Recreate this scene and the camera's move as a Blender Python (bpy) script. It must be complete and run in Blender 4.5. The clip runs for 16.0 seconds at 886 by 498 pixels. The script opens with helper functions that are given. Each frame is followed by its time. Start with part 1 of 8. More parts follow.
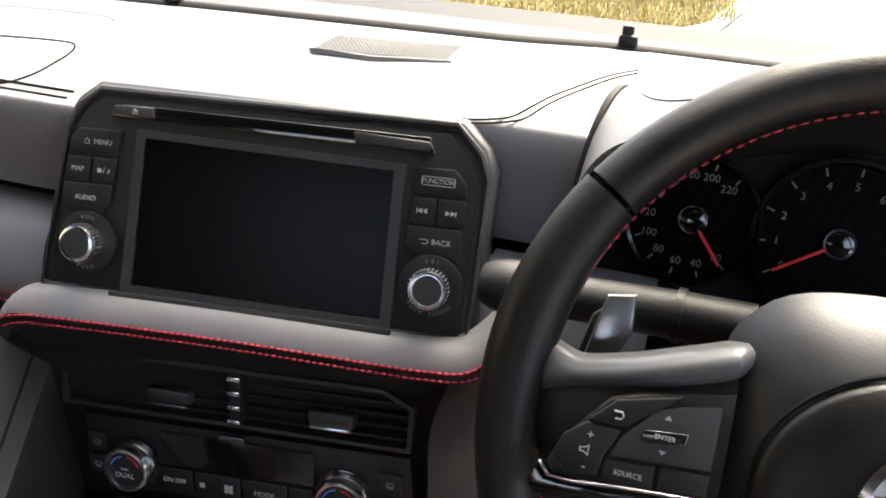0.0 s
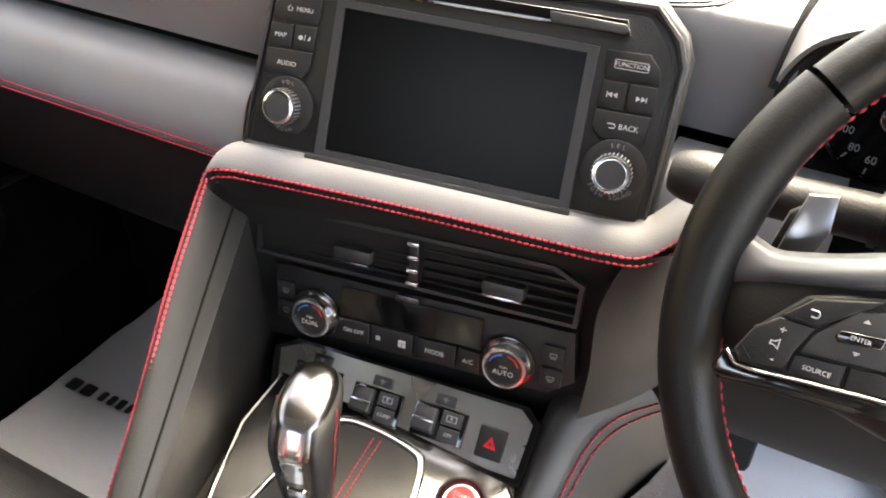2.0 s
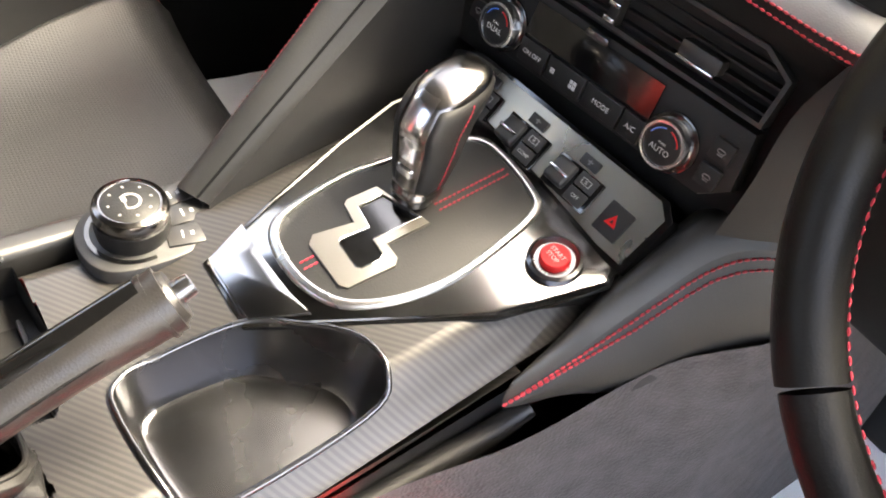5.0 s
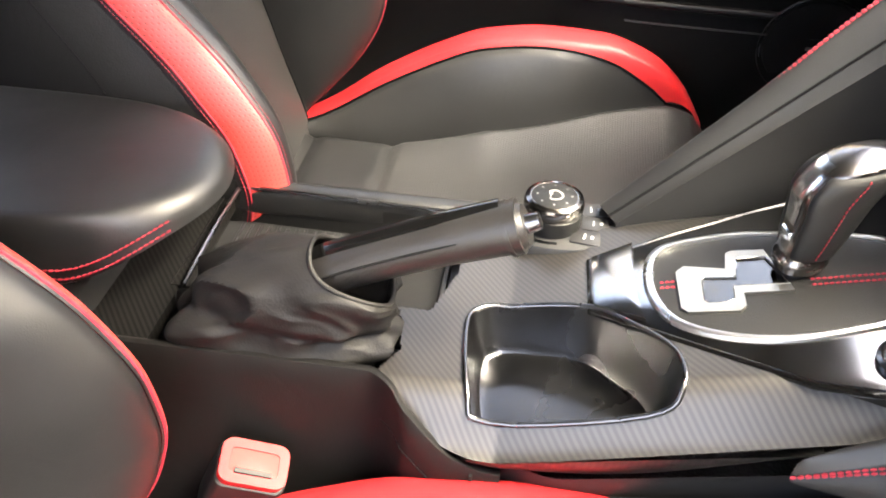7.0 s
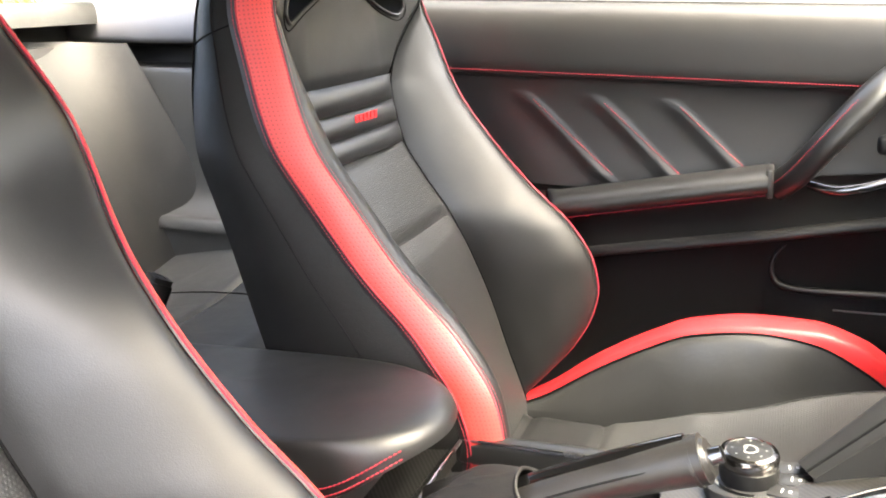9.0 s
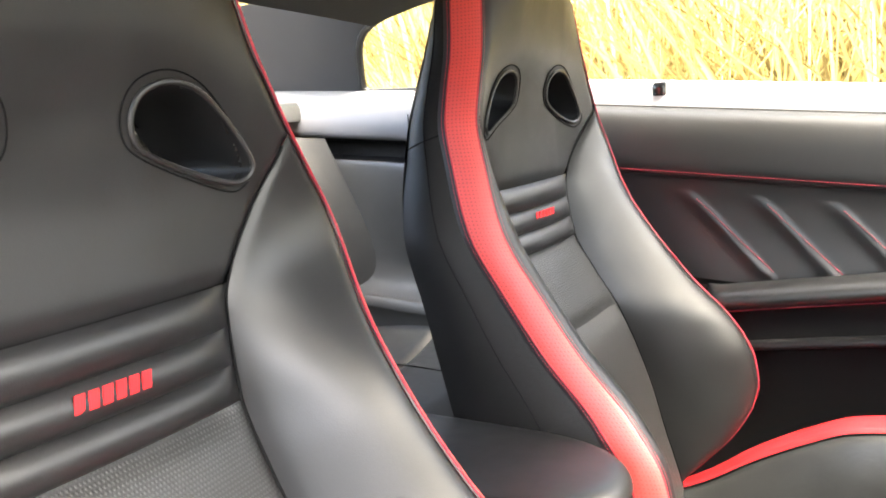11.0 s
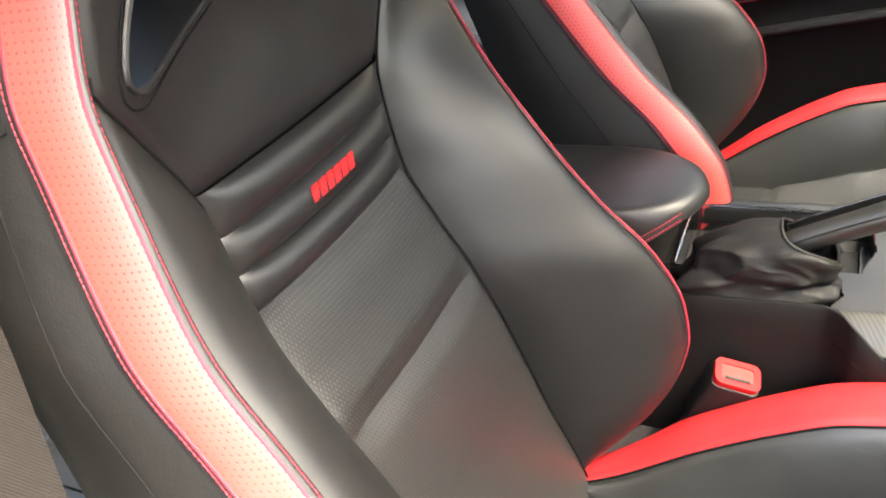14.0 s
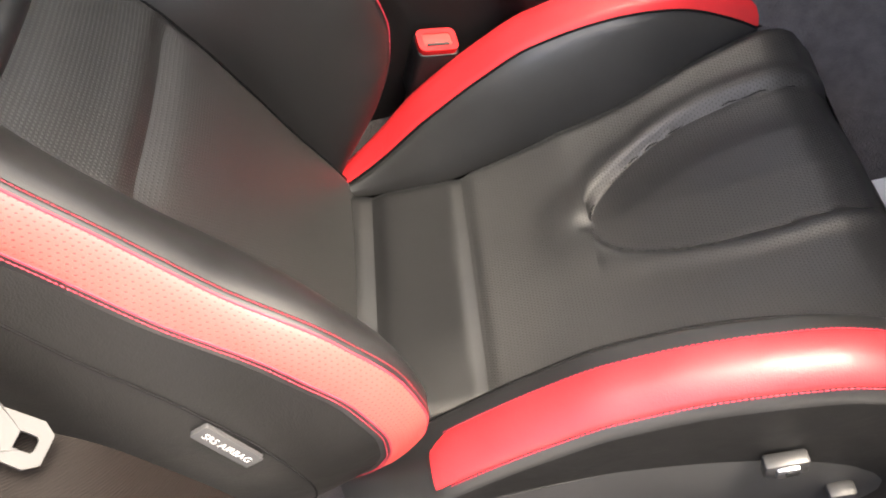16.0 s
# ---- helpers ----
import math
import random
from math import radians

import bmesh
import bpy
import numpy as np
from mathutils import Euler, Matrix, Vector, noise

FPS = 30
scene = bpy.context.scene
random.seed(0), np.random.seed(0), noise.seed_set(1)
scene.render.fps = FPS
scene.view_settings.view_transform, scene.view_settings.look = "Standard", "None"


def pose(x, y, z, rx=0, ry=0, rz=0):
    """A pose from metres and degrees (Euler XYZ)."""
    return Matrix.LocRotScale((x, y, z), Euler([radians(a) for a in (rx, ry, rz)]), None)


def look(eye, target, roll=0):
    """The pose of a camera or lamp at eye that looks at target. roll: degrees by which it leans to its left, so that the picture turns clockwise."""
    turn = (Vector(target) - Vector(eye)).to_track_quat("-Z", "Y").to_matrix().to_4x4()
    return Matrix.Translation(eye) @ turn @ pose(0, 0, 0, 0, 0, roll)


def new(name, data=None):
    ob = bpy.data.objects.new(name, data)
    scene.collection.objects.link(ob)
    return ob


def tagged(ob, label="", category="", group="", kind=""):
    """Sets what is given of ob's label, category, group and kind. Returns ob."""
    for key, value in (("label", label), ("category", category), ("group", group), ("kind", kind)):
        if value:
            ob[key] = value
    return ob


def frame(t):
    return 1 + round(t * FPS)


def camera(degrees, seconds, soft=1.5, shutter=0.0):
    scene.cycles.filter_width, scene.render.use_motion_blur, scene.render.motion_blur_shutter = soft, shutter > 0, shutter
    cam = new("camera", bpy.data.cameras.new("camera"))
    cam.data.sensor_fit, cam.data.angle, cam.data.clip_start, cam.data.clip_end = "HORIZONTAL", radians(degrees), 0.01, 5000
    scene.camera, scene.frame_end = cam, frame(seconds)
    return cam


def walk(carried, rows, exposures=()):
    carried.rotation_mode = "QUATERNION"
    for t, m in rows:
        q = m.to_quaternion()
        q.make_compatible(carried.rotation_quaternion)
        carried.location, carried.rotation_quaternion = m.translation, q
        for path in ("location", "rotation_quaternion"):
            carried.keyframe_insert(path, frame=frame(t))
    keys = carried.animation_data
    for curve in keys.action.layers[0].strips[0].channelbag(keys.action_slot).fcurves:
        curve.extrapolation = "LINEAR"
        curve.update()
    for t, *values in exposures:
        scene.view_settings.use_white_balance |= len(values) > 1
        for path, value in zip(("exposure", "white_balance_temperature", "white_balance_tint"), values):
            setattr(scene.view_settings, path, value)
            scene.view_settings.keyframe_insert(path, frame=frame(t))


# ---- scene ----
cam = camera(56.22, 16.0, 1.9)
PATH = [
    (0, (0.2630, -0.1010, 1.1754), (0.0044, 0.7646, 0.7464), 3.55),
    (0.5, (0.2355, -0.1259, 1.1921), (-0.0648, 0.7224, 0.7559), 3.17),
    (1, (0.2356, -0.1295, 1.1991), (-0.1042, 0.6962, 0.7488), 1.97),
    (1.5, (0.2368, -0.1277, 1.1973), (-0.1244, 0.6571, 0.6937), 1.85),
    (2, (0.2355, -0.1266, 1.1852), (-0.1266, 0.6119, 0.6164), 2.97),
    (2.5, (0.2337, -0.1311, 1.1752), (-0.1271, 0.5710, 0.5614), 4.65),
    (3, (0.2346, -0.1307, 1.1566), (-0.1180, 0.5265, 0.4905), 6.88),
    (3.5, (0.2371, -0.1330, 1.1475), (-0.1002, 0.4804, 0.4334), 9.34),
    (3.7, (0.2383, -0.1312, 1.1437), (-0.0981, 0.4692, 0.4182), 10.50),
    (5.8, (0.3730, -0.0652, 1.0560), (-0.2430, 0.2929, 0.3544), 16.92),
    (6, (0.3875, -0.0529, 1.0541), (-0.2520, 0.2498, 0.3474), 15.81),
    (6.5, (0.4327, -0.0328, 1.0618), (-0.2747, 0.0769, 0.3636), 8.59),
    (7, (0.4788, -0.0106, 1.0553), (-0.3023, -0.1069, 0.4384), 1.90),
    (7.5, (0.5088, 0.0010, 1.0552), (-0.3092, -0.2191, 0.5237), -1.20),
    (8, (0.5352, 0.0226, 1.0504), (-0.3138, -0.2623, 0.6053), -2.47),
    (8.5, (0.5644, 0.0328, 1.0506), (-0.3056, -0.2986, 0.6855), -3.17),
    (9, (0.5928, 0.0373, 1.0587), (-0.2879, -0.3488, 0.7843), -4.91),
    (9.2, (0.6013, 0.0399, 1.0612), (-0.2791, -0.3657, 0.8157), -5.63),
    (11.3, (0.7430, 0.0385, 1.1089), (-0.0649, -0.5268, 0.9425), -3.46),
    (11.5, (0.7601, 0.0378, 1.1154), (-0.0269, -0.5554, 0.9460), -2.75),
    (12, (0.7883, 0.0308, 1.1181), (0.0593, -0.6259, 0.9248), -2.78),
    (12.5, (0.7933, 0.0097, 1.1310), (0.1065, -0.6631, 0.8559), -3.54),
    (13, (0.8036, -0.0386, 1.1547), (0.1156, -0.6600, 0.7799), -5.73),
    (13.5, (0.8349, -0.1022, 1.1539), (0.0889, -0.6056, 0.7180), -8.42),
    (14, (0.8538, -0.0962, 1.1802), (0.1042, -0.5277, 0.6783), -11.60),
    (14.5, (0.9133, -0.0767, 1.1804), (0.1858, -0.4640, 0.6141), -15.08),
    (15, (0.9514, -0.0717, 1.1864), (0.2598, -0.3973, 0.5417), -16.63),
    (15.5, (0.9544, -0.0710, 1.1922), (0.2962, -0.3197, 0.4816), -18.13),
    (16, (0.9339, -0.0976, 1.1855), (0.3200, -0.2343, 0.4081), -22.29),
]
EXPOSURE = [(0.0, 3.97, 7300, 8), (1.0, 4.27, 7350, 8), (1.5, 4.52, 7700, 8), (2.0, 5.17, 8150, 7), (2.5, 5.32, 8250, 7), (3.0, 5.37, 8250, 7), (3.7, 5.27, 8250, 7), (6.0, 4.77, 7750, 7), (7.0, 4.82, 7650, 7), (8.0, 5.07, 7550, 5), (9.2, 5.07, 7550, 5), (11.5, 4.92, 7200, 3), (12.0, 4.80, 7250, 2), (12.5, 4.6, 7200, 3), (13.2, 4.44, 7450, 6), (14.0, 4.44, 7450, 3), (14.5, 4.46, 7650, 5), (15.0, 4.02, 7650, 8), (16.0, 3.90, 7450, 8)]
walk(cam, [(t, look(eye, target, roll)) for t, eye, target, roll in PATH], EXPOSURE)

# ---- world and light ----
SUN_ELEV, SUN_ROT = radians(58), radians(14)
world = bpy.data.worlds.new("sky")
scene.world = world
world.use_nodes = True
wn = world.node_tree.nodes
sky = wn.new("ShaderNodeTexSky")
sky.sky_type, sky.sun_disc = "NISHITA", False
sky.sun_elevation, sky.sun_rotation = SUN_ELEV, SUN_ROT
sky.air_density, sky.dust_density, sky.ozone_density = 0.6, 6.0, 0.4
wn["Background"].inputs["Strength"].default_value = 0.15
world.node_tree.links.new(sky.outputs[0], wn["Background"].inputs["Color"])
sun_data = bpy.data.lights.new("sun", "SUN")
sun_data.energy, sun_data.angle, sun_data.color = 1.3, radians(22), (1.0, 0.98, 0.95)
sun = new("sun", sun_data)
sun_way = Vector((math.sin(SUN_ROT) * math.cos(SUN_ELEV), math.cos(SUN_ROT) * math.cos(SUN_ELEV), math.sin(SUN_ELEV)))
sun.matrix_world = look(sun_way * 20, (0, 0, 0))

# ---- materials ----


def nodes_of(name):
    m = bpy.data.materials.new(name)
    m.use_nodes = True
    return m, m.node_tree.nodes, m.node_tree.links, m.node_tree.nodes["Principled BSDF"]


def surface(name, colour, rough=0.5, metal=0.0, grain=0.0, grain_size=0.002, mottle=0.0, mottle_size=0.08, coat=0.0, spec=0.5, rough_var=0.0, dust=0.0, wrinkle=0.0):
    """A plain surface: a colour with slow mottling, fine grain as bump, uneven gloss, light dust."""
    m, n, l, b = nodes_of(name)
    co = n.new("ShaderNodeTexCoord")
    b.inputs["Roughness"].default_value, b.inputs["Metallic"].default_value = rough, metal
    b.inputs["Coat Weight"].default_value, b.inputs["Specular IOR Level"].default_value = coat, spec
    b.inputs["Coat Roughness"].default_value = 0.08
    big = n.new("ShaderNodeTexNoise")
    big.inputs["Scale"].default_value, big.inputs["Detail"].default_value = 1 / mottle_size, 4
    l.new(co.outputs["Object"], big.inputs["Vector"])
    mix = n.new("ShaderNodeMix")
    mix.data_type = "RGBA"
    c = Vector(colour)
    mix.inputs["A"].default_value = (*(c * (1 - mottle)), 1)
    mix.inputs["B"].default_value = (*(c * (1 + mottle) + Vector((dust, dust, dust))), 1)
    l.new(big.outputs["Fac"], mix.inputs["Factor"])
    l.new(mix.outputs["Result"], b.inputs["Base Color"])
    if rough_var:
        mr = n.new("ShaderNodeMapRange")
        mr.inputs["From Min"].default_value, mr.inputs["From Max"].default_value = 0.3, 0.7
        mr.inputs["To Min"].default_value, mr.inputs["To Max"].default_value = rough - rough_var, rough + rough_var
        l.new(big.outputs["Fac"], mr.inputs["Value"])
        l.new(mr.outputs["Result"], b.inputs["Roughness"])
    if grain:
        fine = n.new("ShaderNodeTexVoronoi")
        fine.inputs["Scale"].default_value = 1 / grain_size
        l.new(co.outputs["Object"], fine.inputs["Vector"])
        bump = n.new("ShaderNodeBump")
        bump.inputs["Strength"].default_value, bump.inputs["Distance"].default_value = grain, grain_size * 0.3
        l.new(fine.outputs["Distance"], bump.inputs["Height"])
        l.new(bump.outputs["Normal"], b.inputs["Normal"])
        if wrinkle:
            slow = n.new("ShaderNodeTexNoise")
            slow.inputs["Scale"].default_value, slow.inputs["Detail"].default_value, slow.inputs["Distortion"].default_value = 22, 5, 0.8
            l.new(co.outputs["Object"], slow.inputs["Vector"])
            crease = n.new("ShaderNodeBump")
            crease.inputs["Strength"].default_value, crease.inputs["Distance"].default_value = wrinkle, 0.003
            l.new(slow.outputs["Fac"], crease.inputs["Height"])
            l.new(crease.outputs["Normal"], bump.inputs["Normal"])
    return m


def dotted(name, colour, hole, pitch, size, rough=0.5, rows=0.5, grain=0.3, depth=0.5):
    """Perforated leather: small round holes on a staggered grid laid out along the surface."""
    m, n, l, b = nodes_of(name)
    uv = n.new("ShaderNodeUVMap")
    b.inputs["Roughness"].default_value, b.inputs["Specular IOR Level"].default_value = rough, 0.5
    sep = n.new("ShaderNodeSeparateXYZ")
    l.new(uv.outputs["UV"], sep.inputs[0])

    def calc(op, a, v=None):
        k = n.new("ShaderNodeMath")
        k.operation = op
        for i, q in enumerate((a, v)):
            if q is None:
                continue
            if isinstance(q, (int, float)):
                k.inputs[i].default_value = q
            else:
                l.new(q, k.inputs[i])
        return k.outputs[0]

    v = calc("MULTIPLY", sep.outputs["Y"], 1 / pitch)
    row = calc("FLOOR", v)
    shift = calc("MULTIPLY", calc("MODULO", row, 2.0), rows)
    u = calc("ADD", calc("MULTIPLY", sep.outputs["X"], 1 / pitch), shift)
    du = calc("SUBTRACT", calc("FRACT", u), 0.5)
    dv = calc("SUBTRACT", calc("FRACT", v), 0.5)
    d = calc("SQRT", calc("ADD", calc("MULTIPLY", du, du), calc("MULTIPLY", dv, dv)))
    mr = n.new("ShaderNodeMapRange")
    mr.inputs["From Min"].default_value, mr.inputs["From Max"].default_value = size, size + 0.14
    l.new(d, mr.inputs["Value"])
    co = n.new("ShaderNodeTexCoord")
    big = n.new("ShaderNodeTexNoise")
    big.inputs["Scale"].default_value = 14
    l.new(co.outputs["Object"], big.inputs["Vector"])
    tone = n.new("ShaderNodeMix")
    tone.data_type = "RGBA"
    tone.inputs["A"].default_value = (*(Vector(colour) * 0.85), 1)
    tone.inputs["B"].default_value = (*(Vector(colour) * 1.15), 1)
    l.new(big.outputs["Fac"], tone.inputs["Factor"])
    mix = n.new("ShaderNodeMix")
    mix.data_type = "RGBA"
    mix.inputs["A"].default_value = (*hole, 1)
    l.new(tone.outputs["Result"], mix.inputs["B"])
    l.new(mr.outputs["Result"], mix.inputs["Factor"])
    l.new(mix.outputs["Result"], b.inputs["Base Color"])
    fine = n.new("ShaderNodeTexVoronoi")
    fine.inputs["Scale"].default_value = 700
    l.new(co.outputs["Object"], fine.inputs["Vector"])
    h = calc("ADD", mr.outputs["Result"], calc("MULTIPLY", fine.outputs["Distance"], grain))
    bump = n.new("ShaderNodeBump")
    bump.inputs["Strength"].default_value, bump.inputs["Distance"].default_value = depth, 0.0006
    l.new(h, bump.inputs["Height"])
    l.new(bump.outputs["Normal"], b.inputs["Normal"])
    return m


def twill(name, dark, light, pitch=0.0045):
    """Carbon fibre: diagonal twill bands under a clear coat."""
    m, n, l, b = nodes_of(name)
    co = n.new("ShaderNodeTexCoord")
    mp = n.new("ShaderNodeMapping")
    mp.inputs["Rotation"].default_value = (0, 0, radians(52))
    l.new(co.outputs["Object"], mp.inputs["Vector"])
    w1 = n.new("ShaderNodeTexWave")
    w1.wave_type, w1.bands_direction = "BANDS", "X"
    w1.inputs["Scale"].default_value, w1.inputs["Distortion"].default_value = 0.314 / pitch, 0.0
    l.new(mp.outputs["Vector"], w1.inputs["Vector"])
    w2 = n.new("ShaderNodeTexWave")
    w2.wave_type, w2.bands_direction = "BANDS", "Y"
    w2.inputs["Scale"].default_value = 0.314 / (pitch * 0.4)
    l.new(mp.outputs["Vector"], w2.inputs["Vector"])
    mul = n.new("ShaderNodeMath")
    mul.operation = "MULTIPLY_ADD"
    mul.inputs[1].default_value = 0.2
    l.new(w2.outputs["Fac"], mul.inputs[0])
    l.new(w1.outputs["Fac"], mul.inputs[2])
    ramp = n.new("ShaderNodeValToRGB")
    ramp.color_ramp.elements[0].position, ramp.color_ramp.elements[1].position = 0.35, 0.85
    ramp.color_ramp.elements[0].color, ramp.color_ramp.elements[1].color = (*dark, 1), (*light, 1)
    l.new(mul.outputs[0], ramp.inputs["Fac"])
    l.new(ramp.outputs["Color"], b.inputs["Base Color"])
    b.inputs["Roughness"].default_value, b.inputs["Metallic"].default_value = 0.45, 0.15
    b.inputs["Coat Weight"].default_value, b.inputs["Coat Roughness"].default_value = 0.5, 0.30
    return m


def weave(name, colour, pitch):
    """Ribbed webbing."""
    m, n, l, b = nodes_of(name)
    uv = n.new("ShaderNodeUVMap")
    w = n.new("ShaderNodeTexWave")
    w.inputs["Scale"].default_value, w.bands_direction = 0.314 / pitch, "DIAGONAL"
    l.new(uv.outputs["UV"], w.inputs["Vector"])
    mix = n.new("ShaderNodeMix")
    mix.data_type = "RGBA"
    mix.inputs["A"].default_value = (*(Vector(colour) * 0.55), 1)
    mix.inputs["B"].default_value = (*(Vector(colour) * 1.3), 1)
    l.new(w.outputs["Fac"], mix.inputs["Factor"])
    l.new(mix.outputs["Result"], b.inputs["Base Color"])
    b.inputs["Roughness"].default_value, b.inputs["Specular IOR Level"].default_value = 0.8, 0.12
    bump = n.new("ShaderNodeBump")
    bump.inputs["Strength"].default_value, bump.inputs["Distance"].default_value = 0.5, 0.0005
    l.new(w.outputs["Fac"], bump.inputs["Height"])
    l.new(bump.outputs["Normal"], b.inputs["Normal"])
    return m


def clear(name, tint=(0.93, 0.95, 0.94)):
    """Thin window glass: see-through with a mirror gloss at low angles."""
    m, n, l, b = nodes_of(name)
    n.remove(b)
    tr, gl, mix = n.new("ShaderNodeBsdfTransparent"), n.new("ShaderNodeBsdfGlossy"), n.new("ShaderNodeMixShader")
    gl.inputs["Roughness"].default_value = 0.02
    mix.inputs[0].default_value = 0.05
    tr.inputs["Color"].default_value = (*tint, 1)
    l.new(tr.outputs[0], mix.inputs[1])
    l.new(gl.outputs[0], mix.inputs[2])
    l.new(mix.outputs[0], n["Material Output"].inputs["Surface"])
    return m


LEATHER = surface("black_leather", (0.0080, 0.0081, 0.0087), 0.43, grain=0.16, grain_size=0.0011, mottle=0.3, mottle_size=0.05, spec=0.5, rough_var=0.05, wrinkle=0.10)
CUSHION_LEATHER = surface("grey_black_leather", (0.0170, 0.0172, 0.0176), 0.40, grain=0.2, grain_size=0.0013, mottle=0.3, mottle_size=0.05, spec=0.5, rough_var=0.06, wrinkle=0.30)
LEATHER_SOFT = surface("soft_black_leather", (0.0050, 0.0050, 0.0052), 0.36, grain=0.2, grain_size=0.0011, mottle=0.3, mottle_size=0.03, spec=0.28, rough_var=0.06, wrinkle=0.35)
# Darker copy of the black leather: shade on the sides put into its colour.
SHADED_LEATHER = surface("shaded_black_leather", (0.0036, 0.0034, 0.0034), 0.58, grain=0.25, grain_size=0.0014, mottle=0.3, mottle_size=0.05, spec=0.2, rough_var=0.06, wrinkle=0.3)
# Darker copy for the rear backrests, toned down where daylight strikes them.
REAR_DIM_LEATHER = surface("dimmed_rear_leather", (0.016, 0.0165, 0.016), 0.5, spec=0.25, grain=0.2, grain_size=0.0013, mottle=0.25, mottle_size=0.06, rough_var=0.05, wrinkle=0.3)
# Black leather paled to imitate gloss and window light at the rear.
REAR_LIT_LEATHER = surface("lit_rear_leather", (0.034, 0.035, 0.034), 0.38, grain=0.2, grain_size=0.0013, mottle=0.25, mottle_size=0.06, rough_var=0.05, wrinkle=0.3)
# Black leather paled to carry the daylight that falls on the dash.
LIT_LEATHER = surface("lit_leather", (0.1330, 0.1330, 0.1365), 0.48, grain=0.22, grain_size=0.0012, mottle=0.2, mottle_size=0.1, spec=0.5, rough_var=0.05)
RED_LEATHER = surface("red_leather", (0.44, 0.017, 0.022), 0.44, grain=0.22, grain_size=0.0014, mottle=0.14, mottle_size=0.06, spec=0.32, rough_var=0.06, wrinkle=0.25)
RED_DOTTED = dotted("red_perforated_leather", (0.49, 0.034, 0.028), (0.10, 0.005, 0.006), 0.0046, 0.10, 0.50, rows=0.0, depth=0.3)
RED_DOTTED.node_tree.nodes["Principled BSDF"].inputs["Specular IOR Level"].default_value = 0.85
MESH_LEATHER = dotted("black_mesh_leather", (0.0085, 0.0085, 0.009), (0.024, 0.025, 0.024), 0.0034, 0.22, 0.45, depth=0.4)
SPEAKER_MESH = dotted("speaker_mesh", (0.075, 0.075, 0.077), (0.004, 0.004, 0.004), 0.0032, 0.22, 0.8, depth=0.4)
SPEAKER_MESH.node_tree.nodes["Principled BSDF"].inputs["Specular IOR Level"].default_value = 0.05
POLISH = surface("polished_plate", (0.27, 0.27, 0.275), 0.15, metal=1.0, mottle=0.08, rough_var=0.05)
PERF_LEATHER = dotted("black_perforated_leather", (0.0235, 0.0235, 0.0240), (0.005, 0.005, 0.005), 0.0036, 0.17, 0.44, depth=0.35)
GRIP_LEATHER = surface("grip_leather", (0.0100, 0.0092, 0.0090), 0.40, grain=0.28, grain_size=0.0014, mottle=0.25, mottle_size=0.02, spec=0.5, rough_var=0.08, wrinkle=0.2)
BOOT_LEATHER = surface("boot_leather", (0.0050, 0.0045, 0.0044), 0.62, grain=0.3, grain_size=0.0018, mottle=0.25, mottle_size=0.02, spec=0.26, rough_var=0.05, wrinkle=0.15)
KNOB_LEATHER = surface("knob_leather", (0.0092, 0.0092, 0.0095), 0.52, grain=0.25, grain_size=0.0012, mottle=0.2, mottle_size=0.03, spec=0.35, rough_var=0.05)
RIM_LEATHER = surface("rim_leather", (0.0035, 0.0035, 0.0036), 0.45, grain=0.22, grain_size=0.0013, mottle=0.3, mottle_size=0.04, spec=0.22, rough_var=0.08, wrinkle=0.2)
RED_THREAD = surface("red_thread", (0.27, 0.010, 0.025), 0.7, grain=0.5, grain_size=0.0008)
GREY_THREAD = surface("dark_thread", (0.006, 0.006, 0.0065), 0.9, spec=0.05)
RED_PRINT = surface("red_embroidery", (0.62, 0.012, 0.018), 0.6, grain=0.5, grain_size=0.0008, mottle=0.1)
PLASTIC = surface("black_plastic", (0.0055, 0.0055, 0.0058), 0.5, grain=0.3, grain_size=0.0012, mottle=0.15, rough_var=0.06, spec=0.3)
ARM_SATIN = surface("satin_grey_trim", (0.052, 0.055, 0.060), 0.36, grain=0.12, grain_size=0.001, mottle=0.1, rough_var=0.05)
WHEEL_SATIN = surface("satin_black_trim", (0.0170, 0.0184, 0.0208), 0.40, grain=0.15, grain_size=0.001, mottle=0.1, rough_var=0.05)
PLASTIC_DULL = surface("dull_black_plastic", (0.0070, 0.0069, 0.0069), 0.62, grain=0.35, grain_size=0.0012, mottle=0.15, spec=0.15)
PLASTIC_GREY = surface("charcoal_plastic", (0.0135, 0.0135, 0.0142), 0.45, grain=0.2, grain_size=0.001, mottle=0.1, rough_var=0.05)
GLOSS = surface("gloss_black", (0.0025, 0.0025, 0.0026), 0.12, coat=0.6, mottle=0.2, rough_var=0.04)
SCREEN = surface("dark_screen", (0.0009, 0.0009, 0.0009), 0.28, spec=0.1, mottle=0.2, mottle_size=0.2, rough_var=0.03)
CHROME = surface("chrome", (0.75, 0.75, 0.76), 0.18, metal=1.0, mottle=0.05, rough_var=0.04)
SATIN = surface("satin_metal", (0.50, 0.50, 0.50), 0.3, metal=1.0, grain=0.08, grain_size=0.0006, mottle=0.06, rough_var=0.06)
# Satin metal whose warm tint stands in for coloured reflections.
WARM_REFLECTION = surface("warm_reflection_metal", (0.36, 0.335, 0.285), 0.30, metal=1.0, grain=0.06, grain_size=0.0006, mottle=0.06, rough_var=0.05)
DARK_SATIN = surface("dark_satin_metal", (0.17, 0.17, 0.18), 0.26, metal=1.0, grain=0.08, grain_size=0.0006, mottle=0.1, rough_var=0.05)
CARBON = twill("carbon_fibre", (0.0045, 0.0044, 0.0043), (0.020, 0.0175, 0.016), 0.0040)
